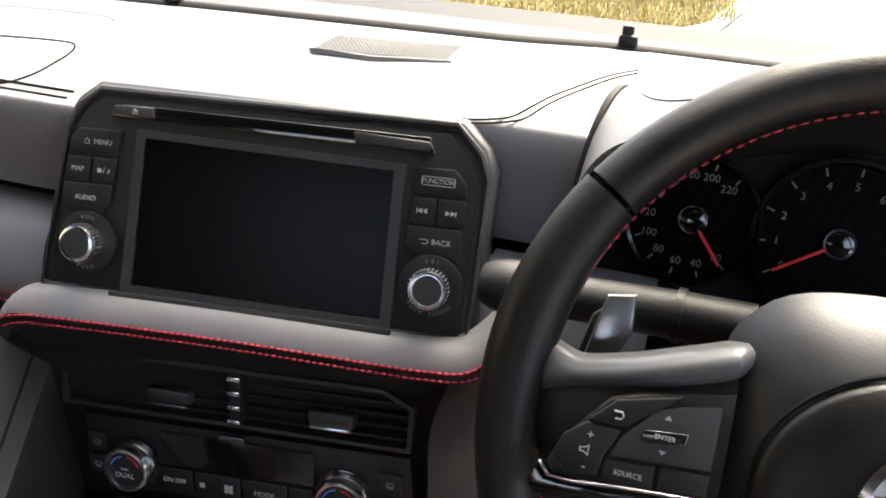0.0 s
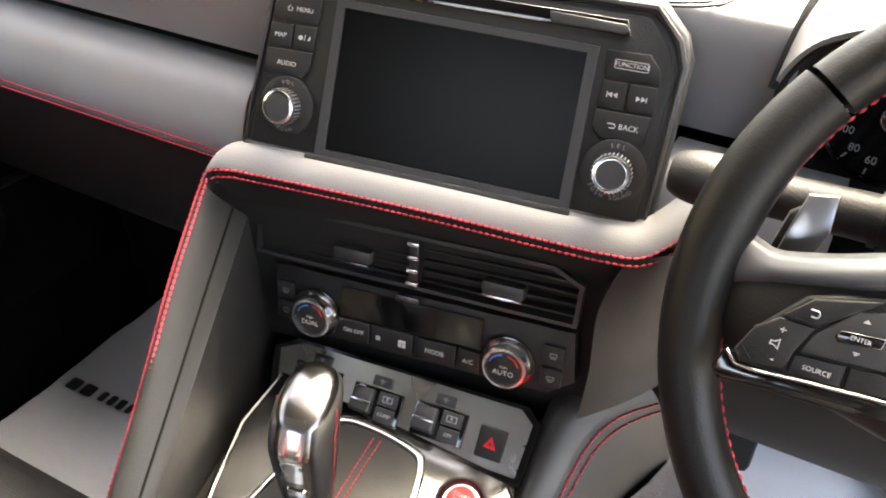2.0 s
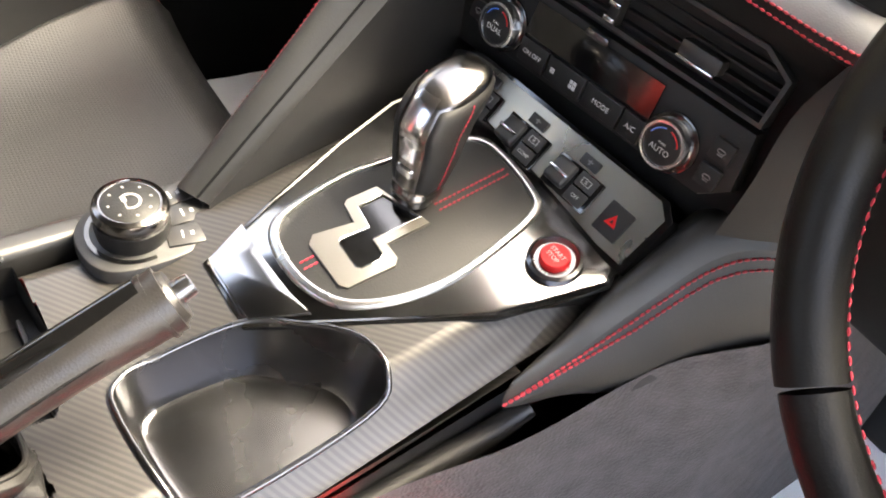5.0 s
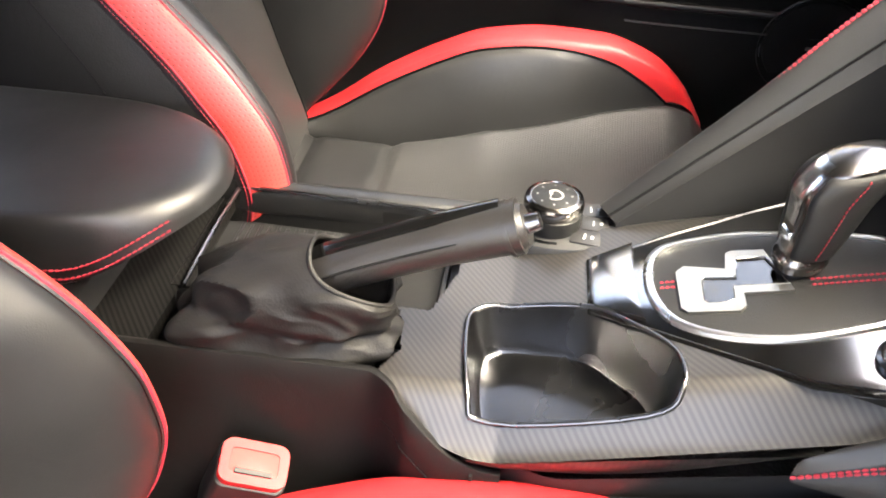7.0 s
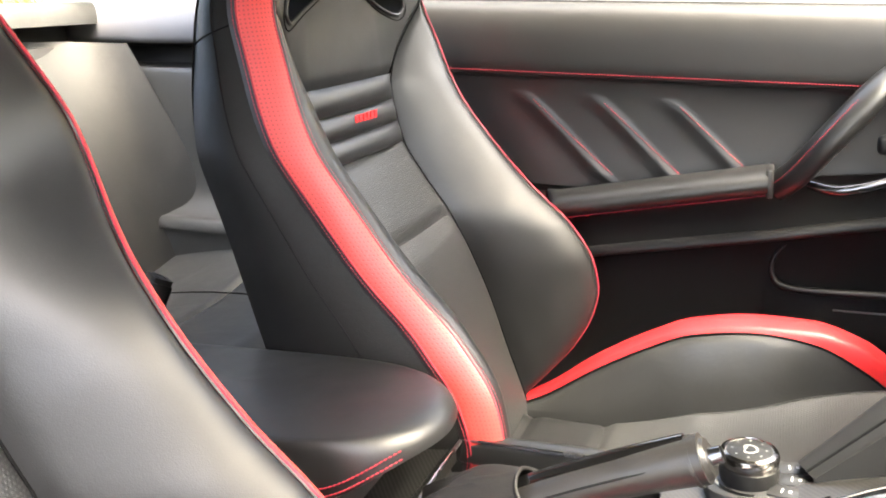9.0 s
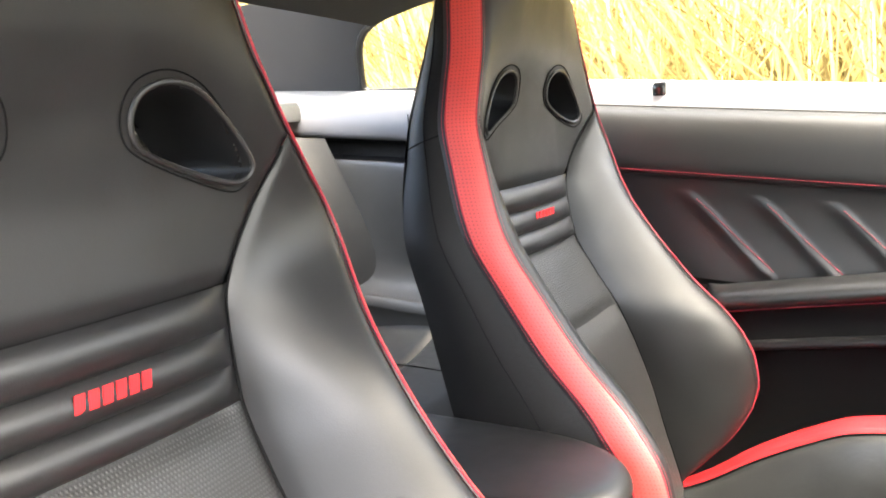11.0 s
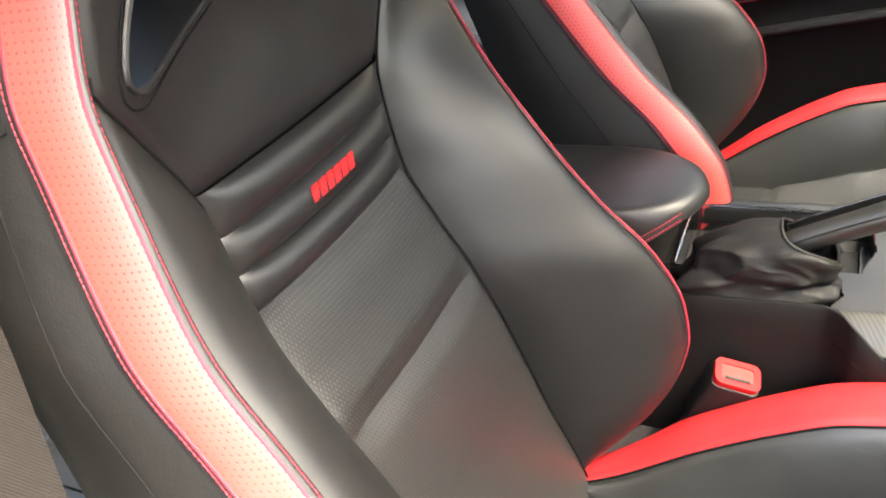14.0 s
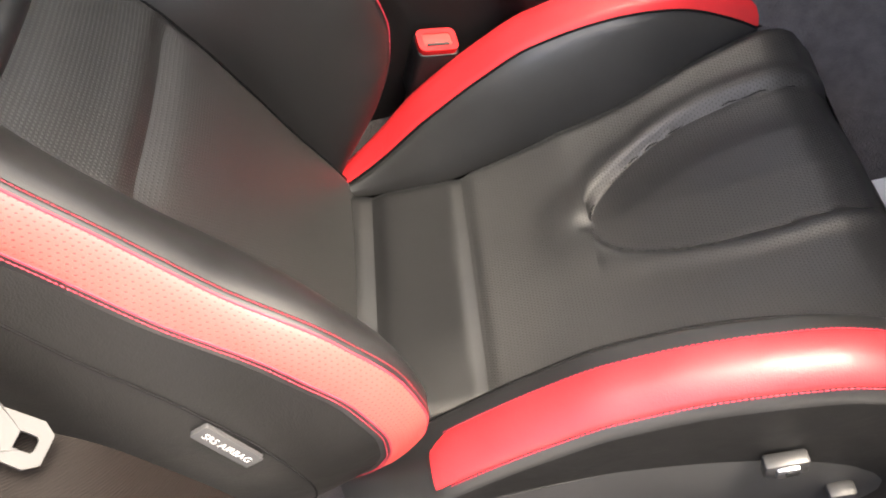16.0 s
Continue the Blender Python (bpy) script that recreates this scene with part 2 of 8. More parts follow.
# Darkened, nearly coatless carbon copy standing in for dark reflections of roof and seat.
DIMMED_CARBON = twill("dimmed_carbon_fibre", (0.0025, 0.0025, 0.0025), (0.012, 0.0115, 0.011), 0.0040)
for socket, level in (("Coat Weight", 0.05), ("Specular IOR Level", 0.1)):
    DIMMED_CARBON.node_tree.nodes["Principled BSDF"].inputs[socket].default_value = level
TRAY_METAL = surface("tray_metal", (0.115, 0.115, 0.12), 0.27, metal=1.0, mottle=0.1, rough_var=0.06)
DIAL_CARBON = twill("dial_carbon", (0.0012, 0.0012, 0.0012), (0.0035, 0.0035, 0.0035), 0.006)
for socket, level in (("Coat Weight", 0.0), ("Specular IOR Level", 0.04)):
    DIAL_CARBON.node_tree.nodes["Principled BSDF"].inputs[socket].default_value = level
CHROME_DARK = surface("dark_chrome", (0.19, 0.18, 0.175), 0.22, metal=1.0, mottle=0.08, rough_var=0.05)
CARPET = surface("black_carpet", (0.058, 0.052, 0.053), 0.95, grain=1.0, grain_size=0.003, mottle=0.5, mottle_size=0.02)
PAPER = surface("white_paper", (0.90, 0.90, 0.90), 0.8, mottle=0.03, mottle_size=0.1, grain=0.05, grain_size=0.02)
INK = surface("black_ink", (0.02, 0.02, 0.022), 0.7)
BLUE_INK = surface("cyan_ink", (0.04, 0.45, 0.75), 0.7)
WHITE_PRINT = surface("pale_lettering", (0.32, 0.32, 0.32), 0.6)
DIM_PRINT = surface("dim_lettering", (0.14, 0.14, 0.14), 0.6)
RED_PAINT = surface("red_plastic", (0.34, 0.007, 0.010), 0.42, spec=0.2, mottle=0.08, rough_var=0.05, coat=0.0)
# Buckle red made paler, so the press's shine sits in its colour.
SHINE_RED = surface("shine_red_plastic", (0.34, 0.040, 0.038), 0.4, mottle=0.08, spec=0.12)
TONGUE_GREY = surface("grey_tongue", (0.019, 0.0185, 0.019), 0.5, mottle=0.1, spec=0.08)
TONGUE_PALE = surface("pale_tongue", (0.042, 0.042, 0.043), 0.45, mottle=0.1, spec=0.08)
NEEDLE = surface("needle_red", (0.75, 0.03, 0.04), 0.4)
BLUE_PAINT = surface("blue_marking", (0.03, 0.12, 0.45), 0.5)
WEBBING = weave("belt_webbing", (0.0042, 0.0032, 0.0028), 0.0011)
# Darker copy of the dull plastic: shade low on the door put in.
SHADED_DOOR = surface("shaded_door_plastic", (0.0030, 0.0029, 0.0029), 0.68, grain=0.35, grain_size=0.0012, mottle=0.2, spec=0.12)
BODY_GREY = surface("headliner_cloth", (0.020, 0.020, 0.021), 0.9, grain=0.4, grain_size=0.002, mottle=0.1)
# Grey satin plastic; the sky's reflection is put in as a pale colour.
SILL_SKY_TONE = surface("sky_toned_sill", (0.40, 0.41, 0.42), 0.38, mottle=0.08, rough_var=0.05)
GLASS = clear("window_glass")
SCREEN_GLASS = clear("tinted_windscreen_glass", (0.60, 0.62, 0.61))
BONE = surface("pale_plastic", (0.045, 0.044, 0.044), 0.5, mottle=0.05, spec=0.3)

# ---- builders ----


def put(name, bm, mat, angle=0.75):
    bmesh.ops.recalc_face_normals(bm, faces=bm.faces)
    me = bpy.data.meshes.new(name)
    bm.to_mesh(me)
    bm.free()
    me.shade_smooth()
    me.set_sharp_from_angle(angle=angle)
    me.materials.append(mat)
    return new(name, me)


def part(name, bm, mat, parent, label="", angle=0.75):
    ob = put(name, bm, mat, angle)
    ob.parent = parent
    ob.matrix_parent_inverse = world_of(parent).inverted()
    if label:
        ob["label"] = label
    return ob


def world_of(ob):
    m = ob.matrix_basis.copy()
    while ob.parent:
        m = ob.parent.matrix_basis @ ob.matrix_parent_inverse @ m
        ob = ob.parent
    return m


def thing(name, base, label, category, group="", kind=""):
    ob = new(name)
    ob.location = base
    ob.empty_display_size = 0.05
    return tagged(ob, label, category, group, kind)


def single(name, bm, mat, label, category="", group="", kind="", angle=0.75):
    return tagged(put(name, bm, mat, angle), label, category, group, kind)


def curve_at(table, x):
    """Smooth curve through the table's points (x, value), level beyond the ends."""
    if x <= table[0][0]:
        return table[0][1]
    if x >= table[-1][0]:
        return table[-1][1]
    k = max(i for i in range(len(table) - 1) if table[i][0] <= x)

    def tilt(i):
        a, b = max(i - 1, 0), min(i + 1, len(table) - 1)
        if 0 < i < len(table) - 1:
            s0 = (table[i][1] - table[a][1]) / (table[i][0] - table[a][0])
            s1 = (table[b][1] - table[i][1]) / (table[b][0] - table[i][0])
            if s0 * s1 <= 0:
                return 0.0
            return 2 * s0 * s1 / (s0 + s1)
        return (table[b][1] - table[a][1]) / (table[b][0] - table[a][0])

    (x0, y0), (x1, y1) = table[k], table[k + 1]
    h = x1 - x0
    t = (x - x0) / h
    return (1 + 2 * t) * (1 - t) ** 2 * y0 + t * (1 - t) ** 2 * h * tilt(k) + t * t * (3 - 2 * t) * y1 + t * t * (t - 1) * h * tilt(k + 1)


def sheet(fn, nu, nv, keep=None, uv=None, solid=0.0):
    """A grid of quads: fn(u, v) gives a place; keep(u, v) says whether a cell stays; solid gives it a thickness."""
    bm = bmesh.new()
    vs = [[bm.verts.new(fn(i / nu, j / nv)) for i in range(nu + 1)] for j in range(nv + 1)]
    layer = bm.loops.layers.uv.new("UVMap")
    for j in range(nv):
        for i in range(nu):
            if keep and not keep((i + 0.5) / nu, (j + 0.5) / nv):
                continue
            f = bm.faces.new((vs[j][i], vs[j][i + 1], vs[j + 1][i + 1], vs[j + 1][i]))
            if uv:
                for loop, (a, b) in zip(f.loops, ((i, j), (i + 1, j), (i + 1, j + 1), (i, j + 1))):
                    loop[layer].uv = uv(a / nu, b / nv)
    for v in [v for v in bm.verts if not v.link_faces]:
        bm.verts.remove(v)
    if solid:
        thicken(bm, solid)
    return bm


def thicken(bm, depth):
    bmesh.ops.recalc_face_normals(bm, faces=bm.faces)
    bmesh.ops.solidify(bm, geom=list(bm.faces), thickness=depth)


def box(size, at=(0, 0, 0), bevel=0.0, seg=2, m=None):
    bm = bmesh.new()
    bmesh.ops.create_cube(bm, size=1)
    bmesh.ops.scale(bm, vec=size, verts=bm.verts)
    if bevel:
        bmesh.ops.bevel(bm, geom=list(bm.edges), offset=min(bevel, min(size) * 0.49), segments=seg, profile=0.5, affect="EDGES")
    bmesh.ops.translate(bm, vec=at, verts=bm.verts)
    if m is not None:
        bmesh.ops.transform(bm, matrix=m, verts=bm.verts)
    return bm


def turned(profile, seg=28, m=None):
    """A body of revolution round z from (radius, height) pairs."""
    bm = bmesh.new()
    rings = []
    for r, z in profile:
        if r < 1e-6:
            rings.append([bm.verts.new((0, 0, z))])
        else:
            rings.append([bm.verts.new((r * math.cos(2 * math.pi * k / seg), r * math.sin(2 * math.pi * k / seg), z)) for k in range(seg)])
    for a, b in zip(rings, rings[1:]):
        for k in range(seg):
            q = [a[k % len(a)], a[(k + 1) % len(a)], b[(k + 1) % len(b)], b[k % len(b)]]
            q = list(dict.fromkeys(q))
            if len(q) > 2:
                bm.faces.new(q)
    if m is not None:
        bmesh.ops.transform(bm, matrix=m, verts=bm.verts)
    return bm


def smooth_path(pts, n=8, closed=False):
    """Points along a Catmull-Rom curve."""
    pts = [Vector(p) for p in pts]
    out, k = [], len(pts)
    for i in range(k if closed else k - 1):
        p0, p1, p2, p3 = (pts[(i + d) % k] if closed else pts[min(max(i + d, 0), k - 1)] for d in (-1, 0, 1, 2))
        for s in range(n):
            t = s / n
            out.append(0.5 * ((2 * p1) + (p2 - p0) * t + (2 * p0 - 5 * p1 + 4 * p2 - p3) * t * t + (3 * p1 - p0 - 3 * p2 + p3) * t**3))
    if not closed:
        out.append(pts[-1])
    return out


def tube(pts, radius, seg=8, closed=False, flat=1.0):
    """A rod along points; radius may be a function of the way along (0 to 1)."""
    bm = bmesh.new()
    pts = [Vector(p) for p in pts]
    k, rings, up = len(pts), [], None
    for i, p in enumerate(pts):
        a, b = (pts[i - 1], pts[(i + 1) % k]) if closed else (pts[max(i - 1, 0)], pts[min(i + 1, k - 1)])
        d = (b - a).normalized()
        if up is None:
            up = d.orthogonal().normalized()
        up = (up - d * up.dot(d)).normalized()
        side = d.cross(up)
        r = radius(i / max(k - 1, 1)) if callable(radius) else radius
        rings.append([bm.verts.new(p + r * (math.cos(2 * math.pi * s / seg) * up * flat + math.sin(2 * math.pi * s / seg) * side)) for s in range(seg)])
    for i in range(k if closed else k - 1):
        a, b = rings[i], rings[(i + 1) % k]
        for s in range(seg):
            bm.faces.new((a[s], a[(s + 1) % seg], b[(s + 1) % seg], b[s]))
    if not closed:
        bm.faces.new(rings[0])
        bm.faces.new(rings[-1])
    return bm


def plate(outline, depth, m=None, bevel=0.0, seg=2):
    """A flat piece with the given outline in x and y, its face at z = 0 and its back at -depth."""
    bm = bmesh.new()
    vs = [bm.verts.new((x, y, 0)) for x, y in outline]
    f = bm.faces.new(vs)
    if f.normal.z < 0 or f.calc_area() and sum(a[0] * b[1] - b[0] * a[1] for a, b in zip(outline, outline[1:] + outline[:1])) < 0:
        f.normal_flip()
    ret = bmesh.ops.extrude_face_region(bm, geom=[f])
    bmesh.ops.translate(bm, vec=(0, 0, -depth), verts=[g for g in ret["geom"] if isinstance(g, bmesh.types.BMVert)])
    bm.normal_update()
    if bevel:
        top = [e for e in bm.edges if all(abs(v.co.z) < 1e-7 for v in e.verts)]
        bmesh.ops.bevel(bm, geom=top, offset=bevel, segments=seg, profile=0.5, affect="EDGES")
    if m is not None:
        bmesh.ops.transform(bm, matrix=m, verts=bm.verts)
    return bm


def framed(outer, inner, depth, m=None):
    """A flat frame between two outlines with the same number of points."""
    bm = bmesh.new()
    k = len(outer)
    rows = [[bm.verts.new((x, y, z)) for x, y in o] for o, z in ((outer, -depth), (outer, 0), (inner, 0), (inner, -depth))]
    for a, b in zip(rows, rows[1:] + rows[:1]):
        for i in range(k):
            bm.faces.new((a[i], a[(i + 1) % k], b[(i + 1) % k], b[i]))
    if m is not None:
        bmesh.ops.transform(bm, matrix=m, verts=bm.verts)
    return bm


def joined(bms):
    out = bmesh.new()
    for bm in bms:
        me = bpy.data.meshes.new("tmp")
        bm.to_mesh(me)
        bm.free()
        out.from_mesh(me)
        bpy.data.meshes.remove(me)
    return out


def rounded(w, h, r, n=5, cx=0.0, cy=0.0):
    out = []
    for k, (sx, sy) in enumerate(((1, 1), (-1, 1), (-1, -1), (1, -1))):
        for i in range(n + 1):
            a = math.pi / 2 * (k + i / n)
            out.append((cx + sx * (w / 2 - r) + r * math.cos(a), cy + sy * (h / 2 - r) + r * math.sin(a)))
    return out


def stitches(pts, normal_up, length=0.0042, gap=0.0022, r=0.0006):
    """A row of short threads along a polyline."""
    pts = [Vector(p) for p in pts]
    verts, faces = [], []
    carry, up0 = 0.0, Vector(normal_up)
    step = length + gap
    for a, b in zip(pts, pts[1:]):
        seg = (b - a).length
        if seg < 1e-6:
            continue
        d = (b - a) / seg
        side = d.cross(up0)
        side = side.normalized() if side.length > 1e-4 else d.orthogonal().normalized()
        up = side.cross(d)
        while carry < seg:
            p, q = a + d * carry, a + d * min(carry + length, seg + length)
            n = len(verts)
            for c, s in ((p, 0.4), (p.lerp(q, 0.5), 1.0), (q, 0.4)):
                verts += [c + side * r * s - up * r, c - side * r * s - up * r, c - side * r * s * 0.6 + up * r * s, c + side * r * s * 0.6 + up * r * s]
            for j in (0, 4):
                for k in range(4):
                    faces.append((n + j + k, n + j + (k + 1) % 4, n + j + 4 + (k + 1) % 4, n + j + 4 + k))
            carry += step
        carry -= seg
    bm = bmesh.new()
    me = bpy.data.meshes.new("tmp")
    me.from_pydata(verts, [], faces)
    bm.from_mesh(me)
    bpy.data.meshes.remove(me)
    return bm


TEXTS = {}


def lettering(text, height, m, thick=0.0002):
    """Letters of the built-in font as a mesh, centred, in the plane of m."""
    if text not in TEXTS:
        cu = bpy.data.curves.new("letters", "FONT")
        cu.body, cu.align_x, cu.align_y, cu.size, cu.resolution_u, cu.extrude = text, "CENTER", "CENTER", 1.0, 3, 0.01
        ob = bpy.data.objects.new("letters", cu)
        scene.collection.objects.link(ob)
        me = bpy.data.meshes.new_from_object(ob.evaluated_get(bpy.context.evaluated_depsgraph_get()))
        bpy.data.objects.remove(ob)
        bpy.data.curves.remove(cu)
        TEXTS[text] = me
    bm = bmesh.new()
    bm.from_mesh(TEXTS[text])
    bmesh.ops.transform(bm, matrix=m @ Matrix.Diagonal((height * 1.35, height * 1.35, thick * 50, 1)), verts=bm.verts)
    return bm


def face_to(at, right, up):
    """A pose whose x runs along right, y along up, and z out of the face."""
    r = Vector(right).normalized()
    z = r.cross(Vector(up)).normalized()
    u = z.cross(r)
    m = Matrix((r, u, z)).transposed().to_4x4()
    m.translation = at
    return m
# ---- the two front seats ----
SEAT_X = 0.387
BACK_C = [(0.40, -0.33), (0.45, -0.338), (0.55, -0.358), (0.66, -0.376), (0.76, -0.398), (0.82, -0.428), (0.88, -0.452), (0.96, -0.458), (1.04, -0.462), (1.10, -0.455), (1.17, -0.435), (1.24, -0.425), (1.28, -0.435)]
BACK_R = [(0.40, -0.385), (0.44, -0.352), (0.48, -0.310), (0.53, -0.262), (0.58, -0.232), (0.62, -0.222), (0.66, -0.226), (0.72, -0.255), (0.79, -0.312), (0.87, -0.362), (0.93, -0.394), (1.00, -0.416), (1.08, -0.436), (1.16, -0.440), (1.28, -0.45)]
BACK_W = [(0.40, 0.185), (0.46, 0.205), (0.54, 0.232), (0.62, 0.244), (0.70, 0.238), (0.78, 0.226), (0.86, 0.216), (0.94, 0.212), (1.00, 0.208), (1.06, 0.198), (1.11, 0.180), (1.16, 0.160), (1.22, 0.145), (1.28, 0.130)]
BACK_B = [(0.40, 0.187), (0.45, 0.181), (0.60, 0.150), (0.70, 0.130), (0.77, 0.119), (0.90, 0.119), (0.955, 0.120), (0.985, 0.131), (1.01, 0.147), (1.04, 0.169), (1.07, 0.191), (1.085, 0.195)]
BACK_REAR = [(0.40, -0.42), (0.60, -0.46), (0.80, -0.505), (1.00, -0.54), (1.15, -0.545), (1.28, -0.52)]
RIBS = (0.876, 0.906, 0.937, 0.972)
SEAM_Z = 0.765
STYLE = {"wing": 1.4, "lean": 0.0}


def inner_sink(z, sg):
    """The bolster beside the tunnel is a little less full than the one beside the door."""
    return math.exp(-(((z - 0.62) / 0.11) ** 2)) if sg < 0 else 0.0


def wing(z, sg):
    """The driver's shoulder bolster beside the tunnel reaches further out and back."""
    return STYLE["wing"] * math.exp(-(((z - 1.00) / 0.075) ** 2)) if sg < 0 else 0.0


def lean(z):
    """The passenger's backrest is reclined a little further."""
    t = min(1, max(0, (z - 0.58) / 0.42))
    return STYLE["lean"] * (0.011 - 0.037 * t * t * (3 - 2 * t))


def back_w(z, sg=1):
    slim = min(1, max(0, (z - 0.90) / 0.14)) if sg > 0 else 0
    return curve_at(BACK_W, z) - 0.008 * inner_sink(z, sg) + 0.038 * wing(z, sg) - 0.009 * slim * slim * (3 - 2 * slim)


def back_r(z, sg=1):
    return curve_at(BACK_R, z) - 0.009 * inner_sink(z, sg) - 0.030 * wing(z, sg) + lean(z)


def back_c(z):
    return curve_at(BACK_C, z) + lean(z)


def back_rear(z):
    return curve_at(BACK_REAR, z) + lean(z)


def back_b(z, sg=1):
    if z >= 1.085:
        return back_w(z, sg)
    return min(curve_at(BACK_B, z) + (0.006 if sg < 0 else -0.004), back_w(z, sg) - 0.0005)


def back_front(s, z):
    """Depth of the front of the backrest at s across and z up."""
    sg = 1 if s >= 0 else -1
    w, b, c, r = back_w(z, sg), back_b(z, sg), back_c(z), back_r(z, sg)
    a = abs(s)
    k = min(1, max(0, (z - 0.925) / 0.16))
    k = k * k * (3 - 2 * k)
    head = c + (r - c) * max(0, (min(a / w, 1) - 0.45) / 0.55) ** 1.6
    if a <= b:
        low = c - 0.006 * (a / b) ** 2
    else:
        low = c - 0.006 + (r - c + 0.006) * math.sin(min((a - b) / max(w - b, 1e-6), 1) * math.pi / 2) ** 0.9
    return low * (1 - k) + head * k


def pillow(x, marks, half=0.014, deep=0.009):
    """The dip of seams at the given marks."""
    return sum(deep * math.exp(-((x - q) / half) ** 2) for q in marks)


HOLE = [(0.050, 1.112), (0.060, 1.126), (0.082, 1.131), (0.106, 1.124), (0.128, 1.105), (0.148, 1.078), (0.154, 1.062), (0.146, 1.053), (0.130, 1.053), (0.090, 1.068), (0.060, 1.082), (0.050, 1.094)]


def inside(x, y, poly):
    hit = False
    for (x0, y0), (x1, y1) in zip(poly, poly[1:] + poly[:1]):
        if (y0 > y) != (y1 > y) and x < (x1 - x0) * (y - y0) / (y1 - y0) + x0:
            hit = not hit
    return hit


CUSH_C = [(-0.36, 0.440), (-0.30, 0.432), (-0.20, 0.430), (-0.05, 0.445), (0.10, 0.475), (0.17, 0.482), (0.21, 0.470), (0.235, 0.440)]
CUSH_R = [(-0.36, 0.430), (-0.30, 0.458), (-0.22, 0.510), (-0.14, 0.552), (-0.08, 0.575), (0.0, 0.584), (0.08, 0.579), (0.15, 0.553), (0.20, 0.510), (0.235, 0.455)]
CUSH_S = [(-0.36, 0.170), (-0.20, 0.166), (-0.09, 0.164), (0.01, 0.172), (0.09, 0.191), (0.20, 0.215), (0.235, 0.222)]
CUSH_W = [(-0.36, 0.190), (-0.28, 0.200), (-0.15, 0.205), (0.0, 0.210), (0.12, 0.216), (0.20, 0.222), (0.235, 0.224)]


def cush_top(s, y):
    c, r, b, w = curve_at(CUSH_C, y), curve_at(CUSH_R, y), curve_at(CUSH_S, y), curve_at(CUSH_W, y)
    a = abs(s)
    if a <= b:
        z = c + 0.030 * max(0, (a / b - 0.35) / 0.65) ** 2 * min(1, max(0, (y + 0.22) / 0.15))
        z -= 0.010 * max(0, 1 - (b - a) / 0.014)
    else:
        edge = c + 0.020 * min(1, max(0, (y + 0.22) / 0.15))
        z = edge + (r - edge) * math.sin(min((a - b) / (w - b), 1) * math.pi / 2) ** 0.8
    return z


def thigh_edge(y):
    """Middle and half width of the U-shaped thigh panel at y."""
    t = min(1.0, max(0.0, (y + 0.059) / 0.20))
    return -0.030 - 0.055 * (y + 0.059), 0.0885 * math.sqrt(1 - (1 - t) ** 2)


def tongue_dip(s, y):
    """The U-shaped thigh panel that runs in from the front edge, sunk below a rolled edge."""
    mid, half = thigh_edge(y)
    if y < -0.059:
        d = 0.45 * math.hypot(s - mid, y + 0.059)
        return 0.0055 * math.exp(-((d / 0.0055) ** 2)) - 0.0045 * math.exp(-(((d - 0.014) / 0.011) ** 2))
    near = 0.45 + 0.55 * min(1, (y + 0.059) / 0.06)
    d = (abs(s - mid) - half) * near
    if d > 0:
        return 0.0055 * math.exp(-((d / 0.0055) ** 2)) - 0.0045 * math.exp(-(((d - 0.014) / 0.011) ** 2))
    return 0.0055 + 0.0015 * math.exp(-((d / 0.006) ** 2)) - 0.0055 * min(1, max(0, (-d - 0.012) / 0.05)) ** 1.5


